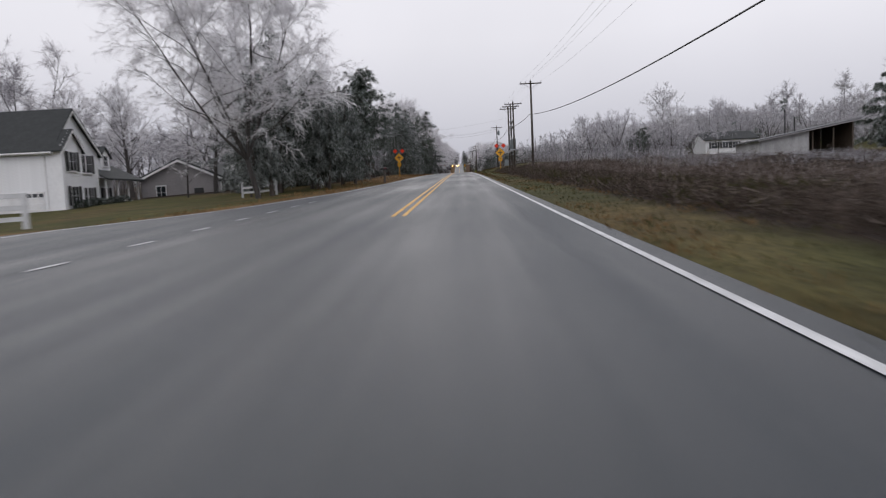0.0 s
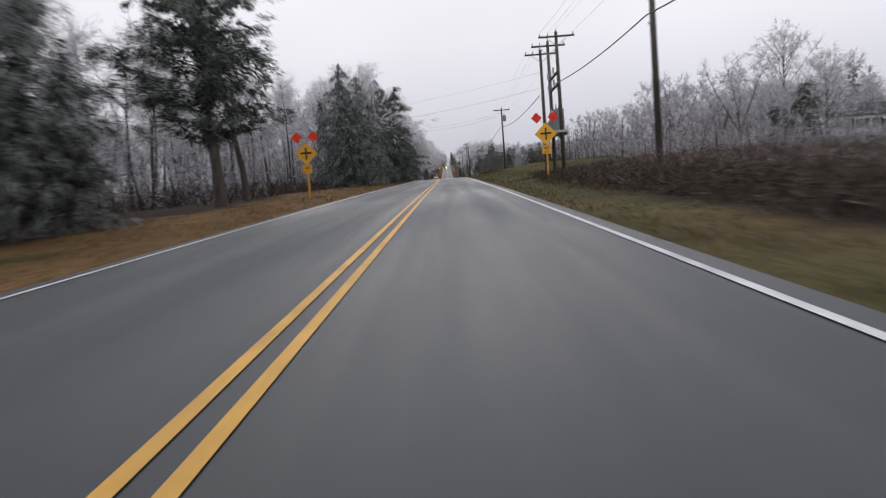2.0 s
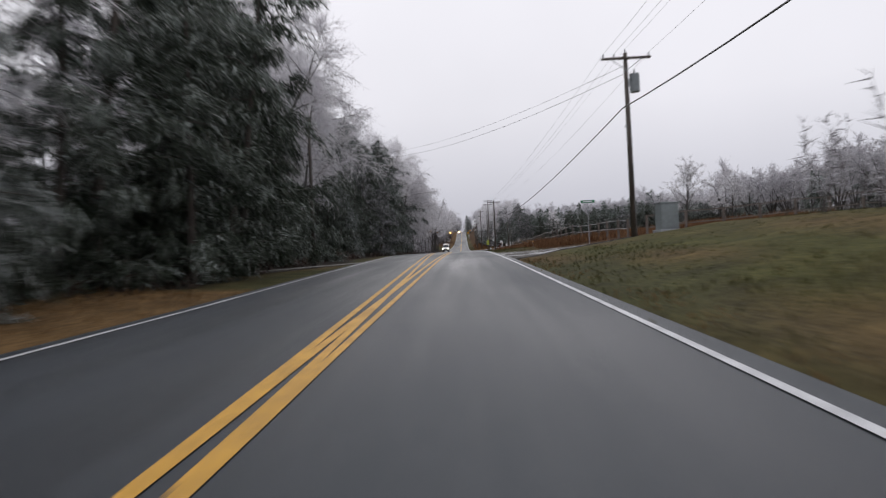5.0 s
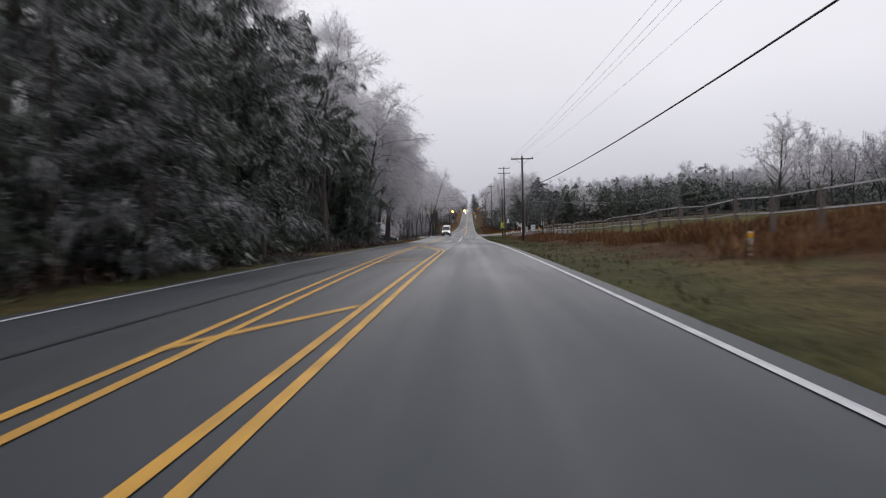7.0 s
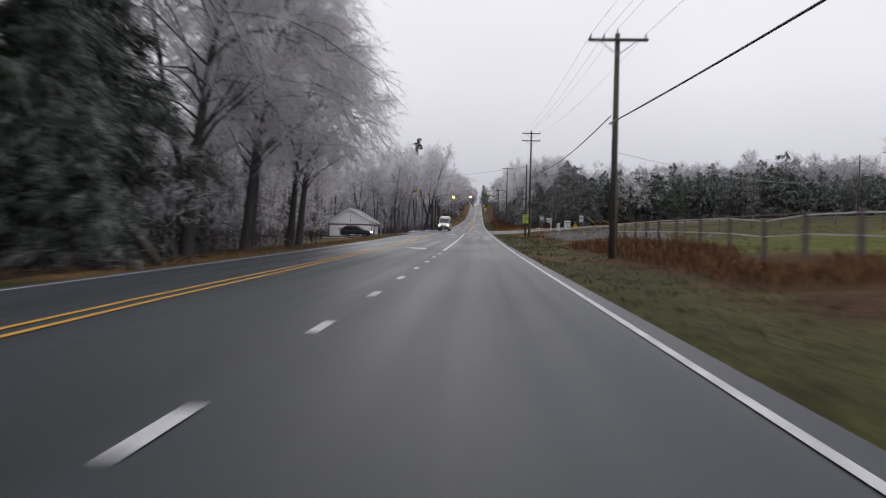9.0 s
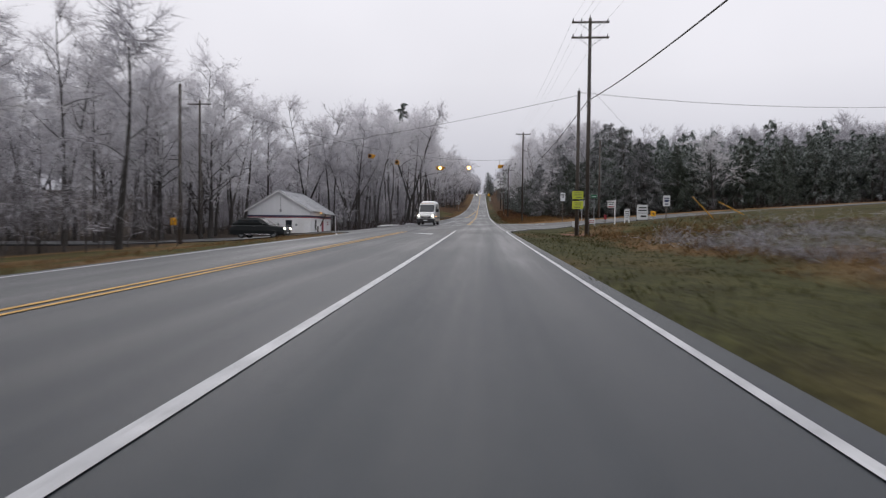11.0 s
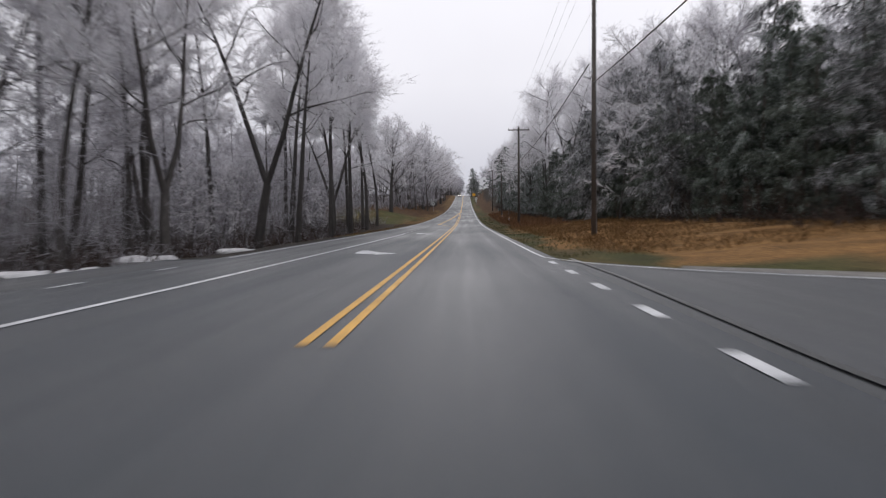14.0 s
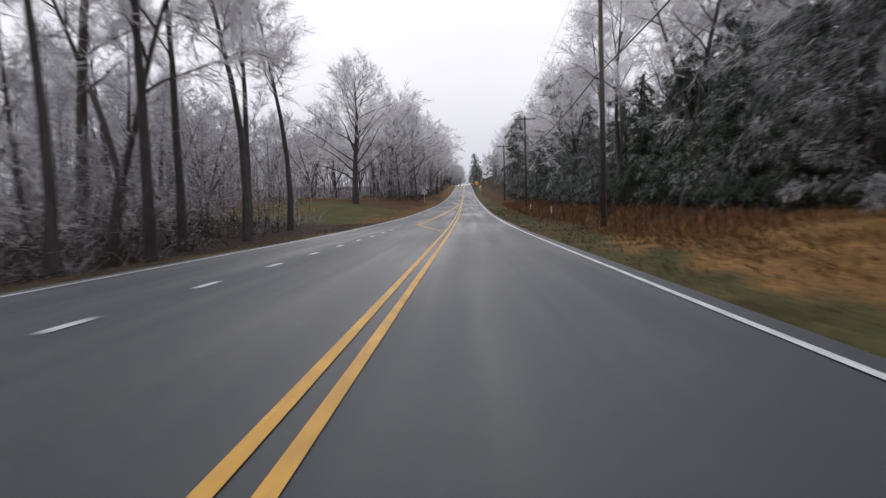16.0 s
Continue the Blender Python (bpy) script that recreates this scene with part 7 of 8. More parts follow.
def ranch_house():
    z = ground_z(52, 140)
    h = thing("house", "low white ranch house beyond the thicket", "house", pose(0, 0, z))
    part("wall", prism([(137, -0.5), (145, -0.5), (145, 2.7), (141, 4.3), (137, 2.7)], "x", 49.5, 59.5), WHITE_SIDING, h)
    gable_roof(h, 49.5, 59.5, 137, 145, 2.7, 4.3, "x", SHINGLE, 0.5)
    for x in (51.2, 53.4, 55.4, 58.2):
        sash_window(h, 1.1, 1.2, wall_at(x, 136.94, 1.5), x != 58.2)
    part("door", box(0.95, 0.06, 2.05, (56.8, 136.95, 0.85), 0.01), DARK_PAINT, h)
    z = ground_z(54, 105) - 0.5
    c = thing("barn", "low pale barn with a frosted roof and an open bay", "barn", pose(0, 0, z))
    part("roof", prism([(43.9, 2.45), (58.8, 4.95), (58.8, 5.13), (43.9, 2.63)], "y", 100.3, 110.6), BARN_ROOF, c, "long frosted tin roof")
    part("fascia", prism([(43.9, 2.30), (58.8, 4.80), (58.8, 4.96), (43.9, 2.46)], "y", 100.22, 100.29), GREY_SIDING, c)
    part("front_wall", prism([(44.6, -0.5), (51.6, -0.5), (51.6, 3.55), (44.6, 2.45)], "y", 101.0, 101.16), OLD_WHITE, c, "weathered white front wall")
    part("back_wall", prism([(44.6, -0.5), (58.0, -0.5), (58.0, 4.75), (44.6, 2.45)], "y", 109.8, 109.96), BROWN_WOOD, c)
    part("end_wall", box(0.2, 8.6, 2.98, (44.55, 105.45, 0.99)), OLD_WHITE, c)
    part("end_wall", box(0.2, 8.6, 5.2, (58.1, 105.45, 2.1)), BROWN_WOOD, c)
    for x in (52.2, 55.2, 58.0):
        part("post", box(0.16, 0.16, 4.4, (x, 101.1, 1.7), 0.01), BROWN_WOOD, c)
    part("flue", rod((50.5, 106, 3.3), (50.5, 106, 7.4), 0.09, sides=10), DARK_PAINT, c)
    part("flue", rod((52.2, 106.5, 3.5), (52.2, 106.5, 6.2), 0.11, sides=10), DARK_PAINT, c)


def shop():
    """The white block shop at the corner: striped walls, tin roof, sloped porch over a red door."""
    z = 8.75
    s = thing("shop", "white block shop with navy and red stripe and tin roof", "shop", pose(0, 0, z))
    x0, x1, y0, y1, e, p = -28.0, -20.4, 338.6, 349.4, 3.15, 5.45
    mid = (x0 + x1) / 2
    wall = part("wall", prism([(x0, -0.8), (x1, -0.8), (x1, e), (mid, p), (x0, e)], "y", y0, y1), BLOCK_WHITE, s)
    siding(wall, x0, x1, y0, 2.52, p, 0.19, WHITE_SIDING, gable=e)
    rf = gable_roof(s, x0, x1, y0, y1, e, p, "y", TIN_ROOF, 0.35, 0.06)
    k = (p - e) / ((x1 - x0) / 2)
    for sd in (-1, 1):
        for j in range(14):
            y = y0 - 0.30 + j * 0.88
            a, b = Vector((mid, y, p + 0.075)), Vector((mid + sd * 4.13, y, p - k * 4.13 + 0.075))
            part("roof_rib", rod(a, b, 0.022, sides=4), TIN_ROOF, rf)
    part("ridge_cap", box(0.3, y1 - y0 + 0.7, 0.05, (mid, (y0 + y1) / 2, p + 0.07), 0.01), TIN_ROOF, rf)
    part("barge_board", prism([(x0 - 0.35, e - 0.22), (mid, p - 0.02), (x1 + 0.35, e - 0.22), (x1 + 0.35, e - 0.40), (mid, p - 0.20), (x0 - 0.35, e - 0.40)], "y", y0 - 0.42, y0 - 0.36), TRIM_WHITE, s)
    for mat, zz, t in ((NAVY, 2.36, 0.17), (RED, 2.21, 0.10)):
        part("stripe", box(x1 - x0 + 0.03, 0.02, t, (mid, y0 - 0.012, zz)), mat, s)
        part("stripe", box(0.02, y1 - y0, t, (x1 + 0.014, (y0 + y1) / 2, zz)), mat, s)
    w = sash_window(s, 0.75, 1.25, wall_at(-23.0, y0 - 0.02, 1.25), bars=False)
    sash_window(s, 0.7, 1.25, wall_at(x1 + 0.02, 341.0, 1.35, EAST), bars=False)
    part("door", box(0.06, 0.95, 2.05, (x1 + 0.03, 344.6, 0.80), 0.01), RED, s, "red painted shop door")
    part("door_frame", box(0.05, 1.15, 2.2, (x1 + 0.012, 344.6, 0.86), 0.01), TRIM_WHITE, s)
    part("porch_roof", prism([(x1, 2.95), (x1 + 0.8, 2.70), (x1 + 0.8, 2.78), (x1, 3.05)], "y", 343.2, 349.4), TIN_ROOF, s)
    part("brace", rod((x1 + 0.05, 343.3, 1.2), (x1 + 0.75, 343.3, 2.68), 0.06, sides=6), BROWN_WOOD, s)
    part("post", box(0.12, 0.12, 3.2, (x1 + 0.7, 349.2, 1.0), 0.01), TRIM_WHITE, s)
    for u, v, a, b in ((-25.8, 1.45, 1.0, 0.18), (-25.8, 1.22, 0.85, 0.14), (-25.6, 1.0, 0.5, 0.10)):
        part("print_bar", box(a, 0.012, b, (u, y0 - 0.01, v)), RED, s, "faded red painted lettering, unreadable")
    part("print_bar", box(0.012, 0.7, 0.14, (x1 + 0.01, 347.6, 1.75)), RED, s, "faded red painted lettering, unreadable")
    part("print_bar", box(0.012, 0.6, 0.14, (x1 + 0.01, 347.6, 1.45)), RED, s, "faded red painted lettering, unreadable")
    part("notice", box(0.22, 0.015, 0.26, (-24.3, y0 - 0.012, 1.35)), GREY_CAN, s)
    part("notice", box(0.26, 0.015, 0.22, (-22.1, y0 - 0.012, 1.30)), GREY_CAN, s)
    for y in (341.9, 346.9):
        l = part("lamp_bracket", box(0.3, 0.06, 0.06, (x1 + 0.35, y, 2.85), 0.01), GALV, s)
        part("lamp_bulb", rod((x1 + 0.48, y - 0.13, 2.78), (x1 + 0.48, y + 0.13, 2.78), 0.05, 0.05, 10), MARKER, l, "lit amber lamp")
    part("annex", prism([(x0 + 2.5, -0.8), (x1 - 1.2, -0.8), (x1 - 1.2, 1.9), (x0 + 2.5, 2.4)], "y", y1, y1 + 2.6), BLOCK_WHITE, s)
    part("annex_roof", prism([(x0 + 2.3, 2.42), (x1 - 1.0, 1.86), (x1 - 1.0, 1.94), (x0 + 2.3, 2.5)], "y", y1, y1 + 2.8), SHINGLE, s)
    part("electric_meter", box(0.22, 0.12, 0.34, (-24.0, y0 - 0.06, 3.0), 0.02), GALV, s)
    part("conduit", rod((-24.0, y0 - 0.05, 3.1), (-24.0, y0 - 0.05, 4.6), 0.03, sides=8), GALV, s)
    b = thing("bollard", "short dark post by the shop corner", "bollard", pose(-19.7, 339.5, ground_z(-19.7, 339.5) + 0.08))
    part("post", rod((0, 0, -0.2), (0, 0, 0.7), 0.10, 0.09, 10), FENCE_POST, b)


white_house()
grey_house()
ranch_house()
shop()
h = thing("house", "small white two-storey house far up the hill", "house", pose(11.6, 752, ground_z(11.6, 752) + 0.8))
part("wall", prism([(-2.8, -1.0), (2.8, -1.0), (2.8, 5.2), (0, 7.0), (-2.8, 5.2)], "y", 0, 8), WHITE_SIDING, h)
gable_roof(h, -2.8, 2.8, 0, 8, 5.2, 7.0, "y", TIN_ROOF, 0.4)
for z in (1.6, 4.2):
    sash_window(h, 0.9, 1.3, wall_at(0, -0.05, z))

# ---------------------------------------------------------------- fences


def rail_fence(spots, height, rails, mat_post, mat_rail, label, group, rail=(0.03, 0.12), post=0.12):
    """Posts with rails between neighbours; one thing for a run."""
    f = thing("fence", label, "fence", pose(spots[0][0], spots[0][1], ground_z(*spots[0])), group)
    o = Vector(f.matrix_basis.translation)
    tops = []
    for x, y in spots:
        z = ground_z(x, y)
        t = height * rng.uniform(0.96, 1.06)
        part("post", box(post, post, t + 0.3, (x - o.x, y - o.y, z - o.z + t / 2 - 0.15), 0.012), mat_post, f)
        tops.append((Vector((x, y, z)) - o, t))
    for (a, ta), (b, tb) in zip(tops, tops[1:]):
        for r in rails:
            p, q = a + Vector((0, 0, r * ta)), b + Vector((0, 0, r * tb))
            d = q - p
            m = d.to_track_quat("Y", "Z").to_matrix().to_4x4()
            part("rail", box(rail[0], d.length, rail[1], (p + q) / 2, 0.0, turn=m), mat_rail, f)


rail_fence([(-16.5, 18.5), (-14.9, 19.2), (-13.3, 19.9)], 1.15, (0.30, 0.60, 0.92), FENCE_WHITE, FENCE_WHITE, "white three-rail yard fence on the lawn", "white fences", (0.04, 0.14), 0.14)
rail_fence([(-15.2, 45.9), (-13.9, 45.5), (-12.6, 45.1)], 1.15, (0.30, 0.60, 0.92), FENCE_WHITE, FENCE_WHITE, "white three-rail yard fence on the lawn", "white fences", (0.04, 0.14), 0.14)
rail_fence([(11.9, 166.9), (11.6, 168.6)] + [(10.5 + 0.15 * math.sin(k) + 1.0 * max(0.0, 1 - k / 8), 172.0 + 3.3 * k) for k in range(29)], 1.5, (0.55, 0.94), FENCE_POST, ICED_WIRE, "weathered post fence with sagging iced wires along the field", "field fences", (0.035, 0.05), 0.15)
rail_fence([(13.2 + 3.1 * k, 166.6 + 0.9 * k) for k in range(15)], 1.7, (0.45, 0.96), FENCE_POST, FENCE_POST, "weathered grey rail fence climbing the field", "field fences", (0.05, 0.09), 0.16)
rail_fence([(14 + 3.6 * k, 268.0 + 2.2 * k) for k in range(20)], 1.35, (0.5, 0.92), FENCE_POST, FENCE_POST, "weathered grey board fence across the field", "field fences", (0.035, 0.10), 0.13)

# ---------------------------------------------------------------- vehicles


def wheel(parent, x, y, r, w):
    s = 1 if x > 0 else -1
    bm = bmesh.new()
    prof = [(0.60, -0.5), (0.92, -0.5), (1.0, -0.36), (1.0, 0.36), (0.92, 0.5), (0.60, 0.5)]
    rings = []
    for k in range(24):
        a = 2 * math.pi * k / 24
        rings.append([bm.verts.new((x + v * w, y + r * u * math.cos(a), r + r * u * math.sin(a))) for u, v in prof])
    for k in range(24):
        for j in range(6):
            bm.faces.new((rings[k][j], rings[(k + 1) % 24][j], rings[(k + 1) % 24][(j + 1) % 6], rings[k][(j + 1) % 6]))
    bmesh.ops.recalc_face_normals(bm, faces=bm.faces)
    t = part("wheel", bm, TYRE, parent, "black tyre on a steel rim", smooth=True)
    rim = rod((x + s * w * 0.30, y, r), (x + s * w * 0.44, y, r), r * 0.62, r * 0.56, 20)
    part("rim", rim, RIM, t)
    part("hub_cap", rod((x + s * w * 0.44, y, r), (x + s * w * 0.50, y, r), r * 0.18, r * 0.12, 12), RIM, t)


def loft(sections, smooth=True):
    """A skin through cross-sections that all have the same number of points; ends closed."""
    bm = bmesh.new()
    rows = [[bm.verts.new(p) for p in s] for s in sections]
    n = len(rows[0])
    for a, b in zip(rows, rows[1:]):
        for k in range(n):
            bm.faces.new((a[k], a[(k + 1) % n], b[(k + 1) % n], b[k]))
    bm.faces.new(rows[0])
    bm.faces.new(rows[-1][::-1])
    bmesh.ops.recalc_face_normals(bm, faces=bm.faces)
    return bm


def hull(y, half, low, high, tumble, round_=0.12):
    """One cross-section of a body: half width at the sill, its bottom and top, how far the sides lean in."""
    h = high - low
    t = half - tumble
    return [(-half * 0.92, y, low), (half * 0.92, y, low), (half, y, low + 0.10 * h), (half, y, low + 0.45 * h), (t, y, high - round_), (t - round_, y, high), (-t + round_, y, high), (-t, y, high - round_), (-half, y, low + 0.45 * h), (-half, y, low + 0.10 * h)]


def van(m):
    """A high-roofed white delivery van that faces -y."""
    v = thing("van", "white high-roofed delivery van with lit headlamps", "van", m)
    body = part("body", loft([hull(0.05, 0.90, 0.34, 0.95, 0.03), hull(0.12, 0.98, 0.30, 1.12, 0.05), hull(0.75, 1.02, 0.28, 1.32, 0.10), hull(1.05, 1.02, 0.28, 1.48, 0.12), hull(1.85, 1.03, 0.28, 2.28, 0.16, 0.2),
                              hull(2.05, 1.03, 0.28, 2.56, 0.14, 0.25), hull(2.5, 1.03, 0.28, 2.68, 0.12, 0.28), hull(5.3, 1.03, 0.30, 2.70, 0.12, 0.28), hull(5.55, 1.0, 0.34, 2.62, 0.12, 0.28)]), VAN_WHITE, v, "white painted van body", smooth=False)
    fr = part("windscreen", prism([(1.04, 1.50), (1.80, 2.24), (1.84, 2.20), (1.08, 1.46)], "x", -0.80, 0.80), WINDOW, v, "dark raked windscreen")
    fr.matrix_basis = Matrix.Translation((0, -0.025, 0.02))
    part("wiper", rod((-0.5, 1.04, 1.53), (0.1, 1.10, 1.57), 0.015, sides=5), BLACK_PLASTIC, fr)
    part("wiper", rod((0.15, 1.04, 1.53), (0.7, 1.10, 1.57), 0.015, sides=5), BLACK_PLASTIC, fr)
    part("bumper", box(1.98, 0.30, 0.42, (0, 0.10, 0.50), 0.08), BLACK_PLASTIC, v, "black plastic front bumper")
    g = part("grille", box(1.10, 0.08, 0.26, (0, 0.03, 0.86), 0.03), BLACK_PLASTIC, v, "black grille with bright slats")
    for k in range(3):
        part("slat", box(1.06, 0.03, 0.035, (0, -0.015, 0.77 + 0.09 * k), 0.008), CHROME, g)
    for s in (-1, 1):
        h = part("headlight", box(0.34, 0.16, 0.22, (s * 0.78, 0.10, 1.02), 0.06), BLACK_PLASTIC, v)
        part("lamp", rod((s * 0.78, 0.03, 1.02), (s * 0.78, 0.005, 1.02), 0.085, 0.085, 16), HEADLIGHT, h, "lit headlamp lens")
        mr = part("mirror", box(0.20, 0.16, 0.36, (s * 1.19, 1.45, 1.62), 0.05), BLACK_PLASTIC, v, "black door mirror")
        part("mirror_arm", rod((s * 1.0, 1.5, 1.52), (s * 1.14, 1.46, 1.55), 0.03, sides=6), BLACK_PLASTIC, mr)
        part("side_window", prism([(1.35, 1.46), (2.25, 1.46), (2.25, 2.10), (1.85, 2.10)], "x", s * 1.0 - 0.012, s * 1.0 + 0.012), WINDOW, v, "dark door window")
        part("side_trim", box(0.03, 3.6, 0.10, (s * 1.035, 3.1, 0.80), 0.01), BLACK_PLASTIC, v)
        part("sill", box(0.05, 2.6, 0.16, (s * 1.0, 2.8, 0.36), 0.02), BLACK_PLASTIC, v)
        part("marker", box(0.03, 0.22, 0.05, (s * 1.04, 1.25, 0.98), 0.008), MARKER, v, "lit amber side marker")
        part("tail_light", box(0.05, 0.06, 0.5, (s * 0.98, 5.55, 1.2), 0.01), TAIL, v)
    for k in range(5):
        part("roof_marker", box(0.12, 0.06, 0.04, (-0.56 + 0.28 * k, 1.92, 2.40), 0.008), SIGNAL_YELLOW, v, "amber roof marker")
    part("number_plate", box(0.42, 0.02, 0.12, (0, -0.06, 0.52), 0.004), SIGN_WHITE, v)
    for x in (-0.86, 0.86):
        for y in (0.95, 4.55):
            wheel(v, x, y, 0.36, 0.24)
    return v


def suv(m, mat, name="suv", label="dark green-black suv waiting on the side road, headlamps lit"):
    """A tall family car that faces -y."""
    v = thing(name, label, "car", m)
    part("body", loft([hull(0.04, 0.80, 0.36, 0.82, 0.03, 0.08), hull(0.15, 0.88, 0.28, 0.98, 0.04, 0.08), hull(1.25, 0.94, 0.24, 1.10, 0.05, 0.10), hull(1.45, 0.95, 0.24, 1.12, 0.05, 0.10), hull(4.4, 0.95, 0.26, 1.14, 0.05, 0.1), hull(4.75, 0.90, 0.34, 1.06, 0.05, 0.1)]), mat, v)
    part("cabin", loft([hull(1.35, 0.86, 1.08, 1.14, 0.02, 0.02), hull(2.10, 0.84, 1.08, 1.62, 0.14, 0.08), hull(2.5, 0.84, 1.08, 1.68, 0.15, 0.08), hull(3.9, 0.84, 1.08, 1.66, 0.15, 0.08), hull(4.55, 0.82, 1.08, 1.34, 0.08, 0.05)]), mat, v)
    part("windscreen", prism([(1.44, 1.16), (2.06, 1.60), (2.10, 1.57), (1.50, 1.13)], "x", -0.68, 0.68), WINDOW, v, "dark windscreen").matrix_basis = Matrix.Translation((0, -0.03, 0.02))
    for s in (-1, 1):
        for a, b in ((1.95, 2.75), (2.83, 3.55), (3.63, 4.2)):
            part("side_window", prism([(a + 0.06, 1.18), (b, 1.18), (b - (0.12 if b > 4 else 0), 1.54), (a + (0.36 if a < 2 else 0.02), 1.54)], "x", s * 0.80 - 0.03, s * 0.80 + 0.03), WINDOW, v)
        h = part("headlight", box(0.36, 0.20, 0.15, (s * 0.66, 0.14, 0.80), 0.05), BLACK_PLASTIC, v)
        part("lamp", rod((s * 0.66, 0.05, 0.80), (s * 0.66, 0.03, 0.80), 0.095, 0.095, 12), HEADLIGHT, h, "lit headlamp lens")
        part("mirror", box(0.18, 0.12, 0.14, (s * 1.02, 1.85, 1.18), 0.04), mat, v)
        part("tail_light", box(0.16, 0.06, 0.22, (s * 0.78, 4.70, 0.92), 0.02), TAIL, v)
        part("door_handle", box(0.02, 0.16, 0.03, (s * 0.96, 2.6, 0.98), 0.006), CHROME, v)
        part("sill", box(0.06, 2.2, 0.10, (s * 0.93, 2.3, 0.32), 0.02), CHROME, v, "bright sill trim")
    part("grille", box(0.86, 0.05, 0.20, (0, 0.06, 0.76), 0.02), CHROME, v)
    part("bumper", box(1.66, 0.16, 0.24, (0, 0.10, 0.46), 0.06), BLACK_PLASTIC, v)
    part("number_plate", box(0.32, 0.02, 0.14, (0, 0.01, 0.50), 0.004), SIGN_WHITE, v)
    for s in (-1, 1):
        part("roof_rail", rod((s * 0.62, 2.3, 1.70), (s * 0.62, 3.9, 1.69), 0.02, sides=6), BLACK_PLASTIC, v)
    for x in (-0.82, 0.82):
        for y in (0.92, 3.75):
            wheel(v, x, y, 0.35, 0.22)
    return v


van(pose(-6.0, 332.6, road_z(334.6), 1.2, 0, -2))
suv(Matrix.Translation((-16.2, 315.2, ground_z(-18.5, 315.2) + 0.10)) @ Matrix.Rotation(radians(86), 4, "Z"), SUV_DARK)
suv(pose(-3.3, 684, road_z(686), 5.0, 0, 0), SILVER, "car", "silver car far up the road with lit headlamps")

# ---------------------------------------------------------------- low plants and litter


def blades(name, label, mat, spots, height, width, lean, each, kind_="stuff"):
    """Tufts of grass or stems: spots of (x, y); each tuft has a few folded blades."""
    xy = np.repeat(np.asarray(spots, float), each, axis=0)
    n = len(xy)
    xy = xy + rng.normal(0, 0.12, (n, 2))
    z = np.array([ground_z(x, y) for x, y in xy]) - 0.03
    start = np.column_stack([xy, z])
    way = np.column_stack([rng.normal(0, lean, (n, 2)), np.ones(n)])
    buf = Buf()
    ln = rng.uniform(*height, n) * np.array([0.95 + 0.8 * noise.noise((x * 0.3, y * 0.3, 6)) for x, y in xy])
    sprays(buf, start, way, ln, rng.uniform(*width, n), 0.15)
    ob = mesh_part(name, buf.mesh(name), mat)
    return tagged(ob, label, "grass" if "grass" in name else "plants", kind=kind_)


def patch(n, x0, x1, y0, y1, keep=None, tall=False):
    out = []
    while len(out) < n:
        x, y = rng.uniform(x0, x1), rng.uniform(y0, y1)
        if x0 < 0 and x > left_edge(y) - SHOULDER - 0.25:
            continue
        if tall and sightline(x, y):
            continue
        if keep is None or keep(x, y):
            out.append((x, y))
    return out


def clear_right(x, y):
    return not (148 < y < 169 and x < 22) and not (307 < y < 352)


clump = lambda s, t: (lambda x, y: clear_right(x, y) and noise.noise((x * s, y * s, 4)) > t)  # noqa: E731
blades("verge_grass", "short olive winter grass on the verge", GRASS, patch(5200, 2.4, 6.4, 0, 309, clear_right) + patch(1600, 2.4, 5.2, 352, 470, clear_right), (0.07, 0.20), (0.006, 0.014), 0.35, 4)
blades("verge_grass", "short straw-coloured grass on the verge", SEED, patch(2600, -10, -5.6, 0, 135) + patch(1500, -12, -6, 225, 300) + patch(900, -9.5, -6.4, 378, 480), (0.08, 0.24), (0.006, 0.014), 0.4, 4)
blades("broom_sedge_grass", "tall russet broom sedge by the road", SEDGE, patch(1500, 8.0, 13.0, 170, 200, clump(0.22, -0.15)) + patch(2300, 6.2, 11.0, 200, 258, clump(0.22, -0.05)) + patch(2200, 4.8, 10.0, 396, 480, clump(0.22, -0.2)) + patch(700, 6.0, 9.0, 169, 200, clump(0.22, 0.0)) + patch(3400, 12, 32, 169.5, 206, clump(0.2, -0.3)), (0.35, 0.85), (0.010, 0.022), 0.28, 4)
blades("straw_grass", "matted straw-coloured grass on the verge", SEED, patch(5200, 4.2, 14.5, 353, 404, clump(0.3, -0.5)) + patch(1400, 6.5, 13, 240, 306, clump(0.3, -0.2)), (0.15, 0.4), (0.008, 0.016), 0.6, 4)
blades("straw_grass", "dead olive grass tangled into the brambles", GRASS, patch(1500, 5.0, 8.5, 0, 92, clump(0.35, 0.0)), (0.3, 0.7), (0.008, 0.016), 0.5, 4)
blades("straw_grass", "straw-coloured grass along the pavement's edge", SEED, patch(700, 2.35, 3.2, 0, 148, clump(0.3, -0.1)) + patch(700, 4.2, 5.6, 0, 92, clump(0.4, 0.05)), (0.07, 0.2), (0.006, 0.012), 0.45, 4)
blades("straw_grass", "dead weeds and straw on the corner bank", SEED, patch(900, 7.5, 22, 296, 317, lambda x, y: noise.noise((x * 0.35, y * 0.35, 9)) > 0.05 and y < 312 + 0.25 * x), (0.15, 0.55), (0.007, 0.014), 0.45, 4)
blades("verge_grass", "tufted olive grass on the corner bank", GRASS, patch(1500, 3.6, 20, 288, 316, lambda x, y: y < 310.5 + 0.5 * (x - 3)), (0.10, 0.30), (0.007, 0.014), 0.4, 4)
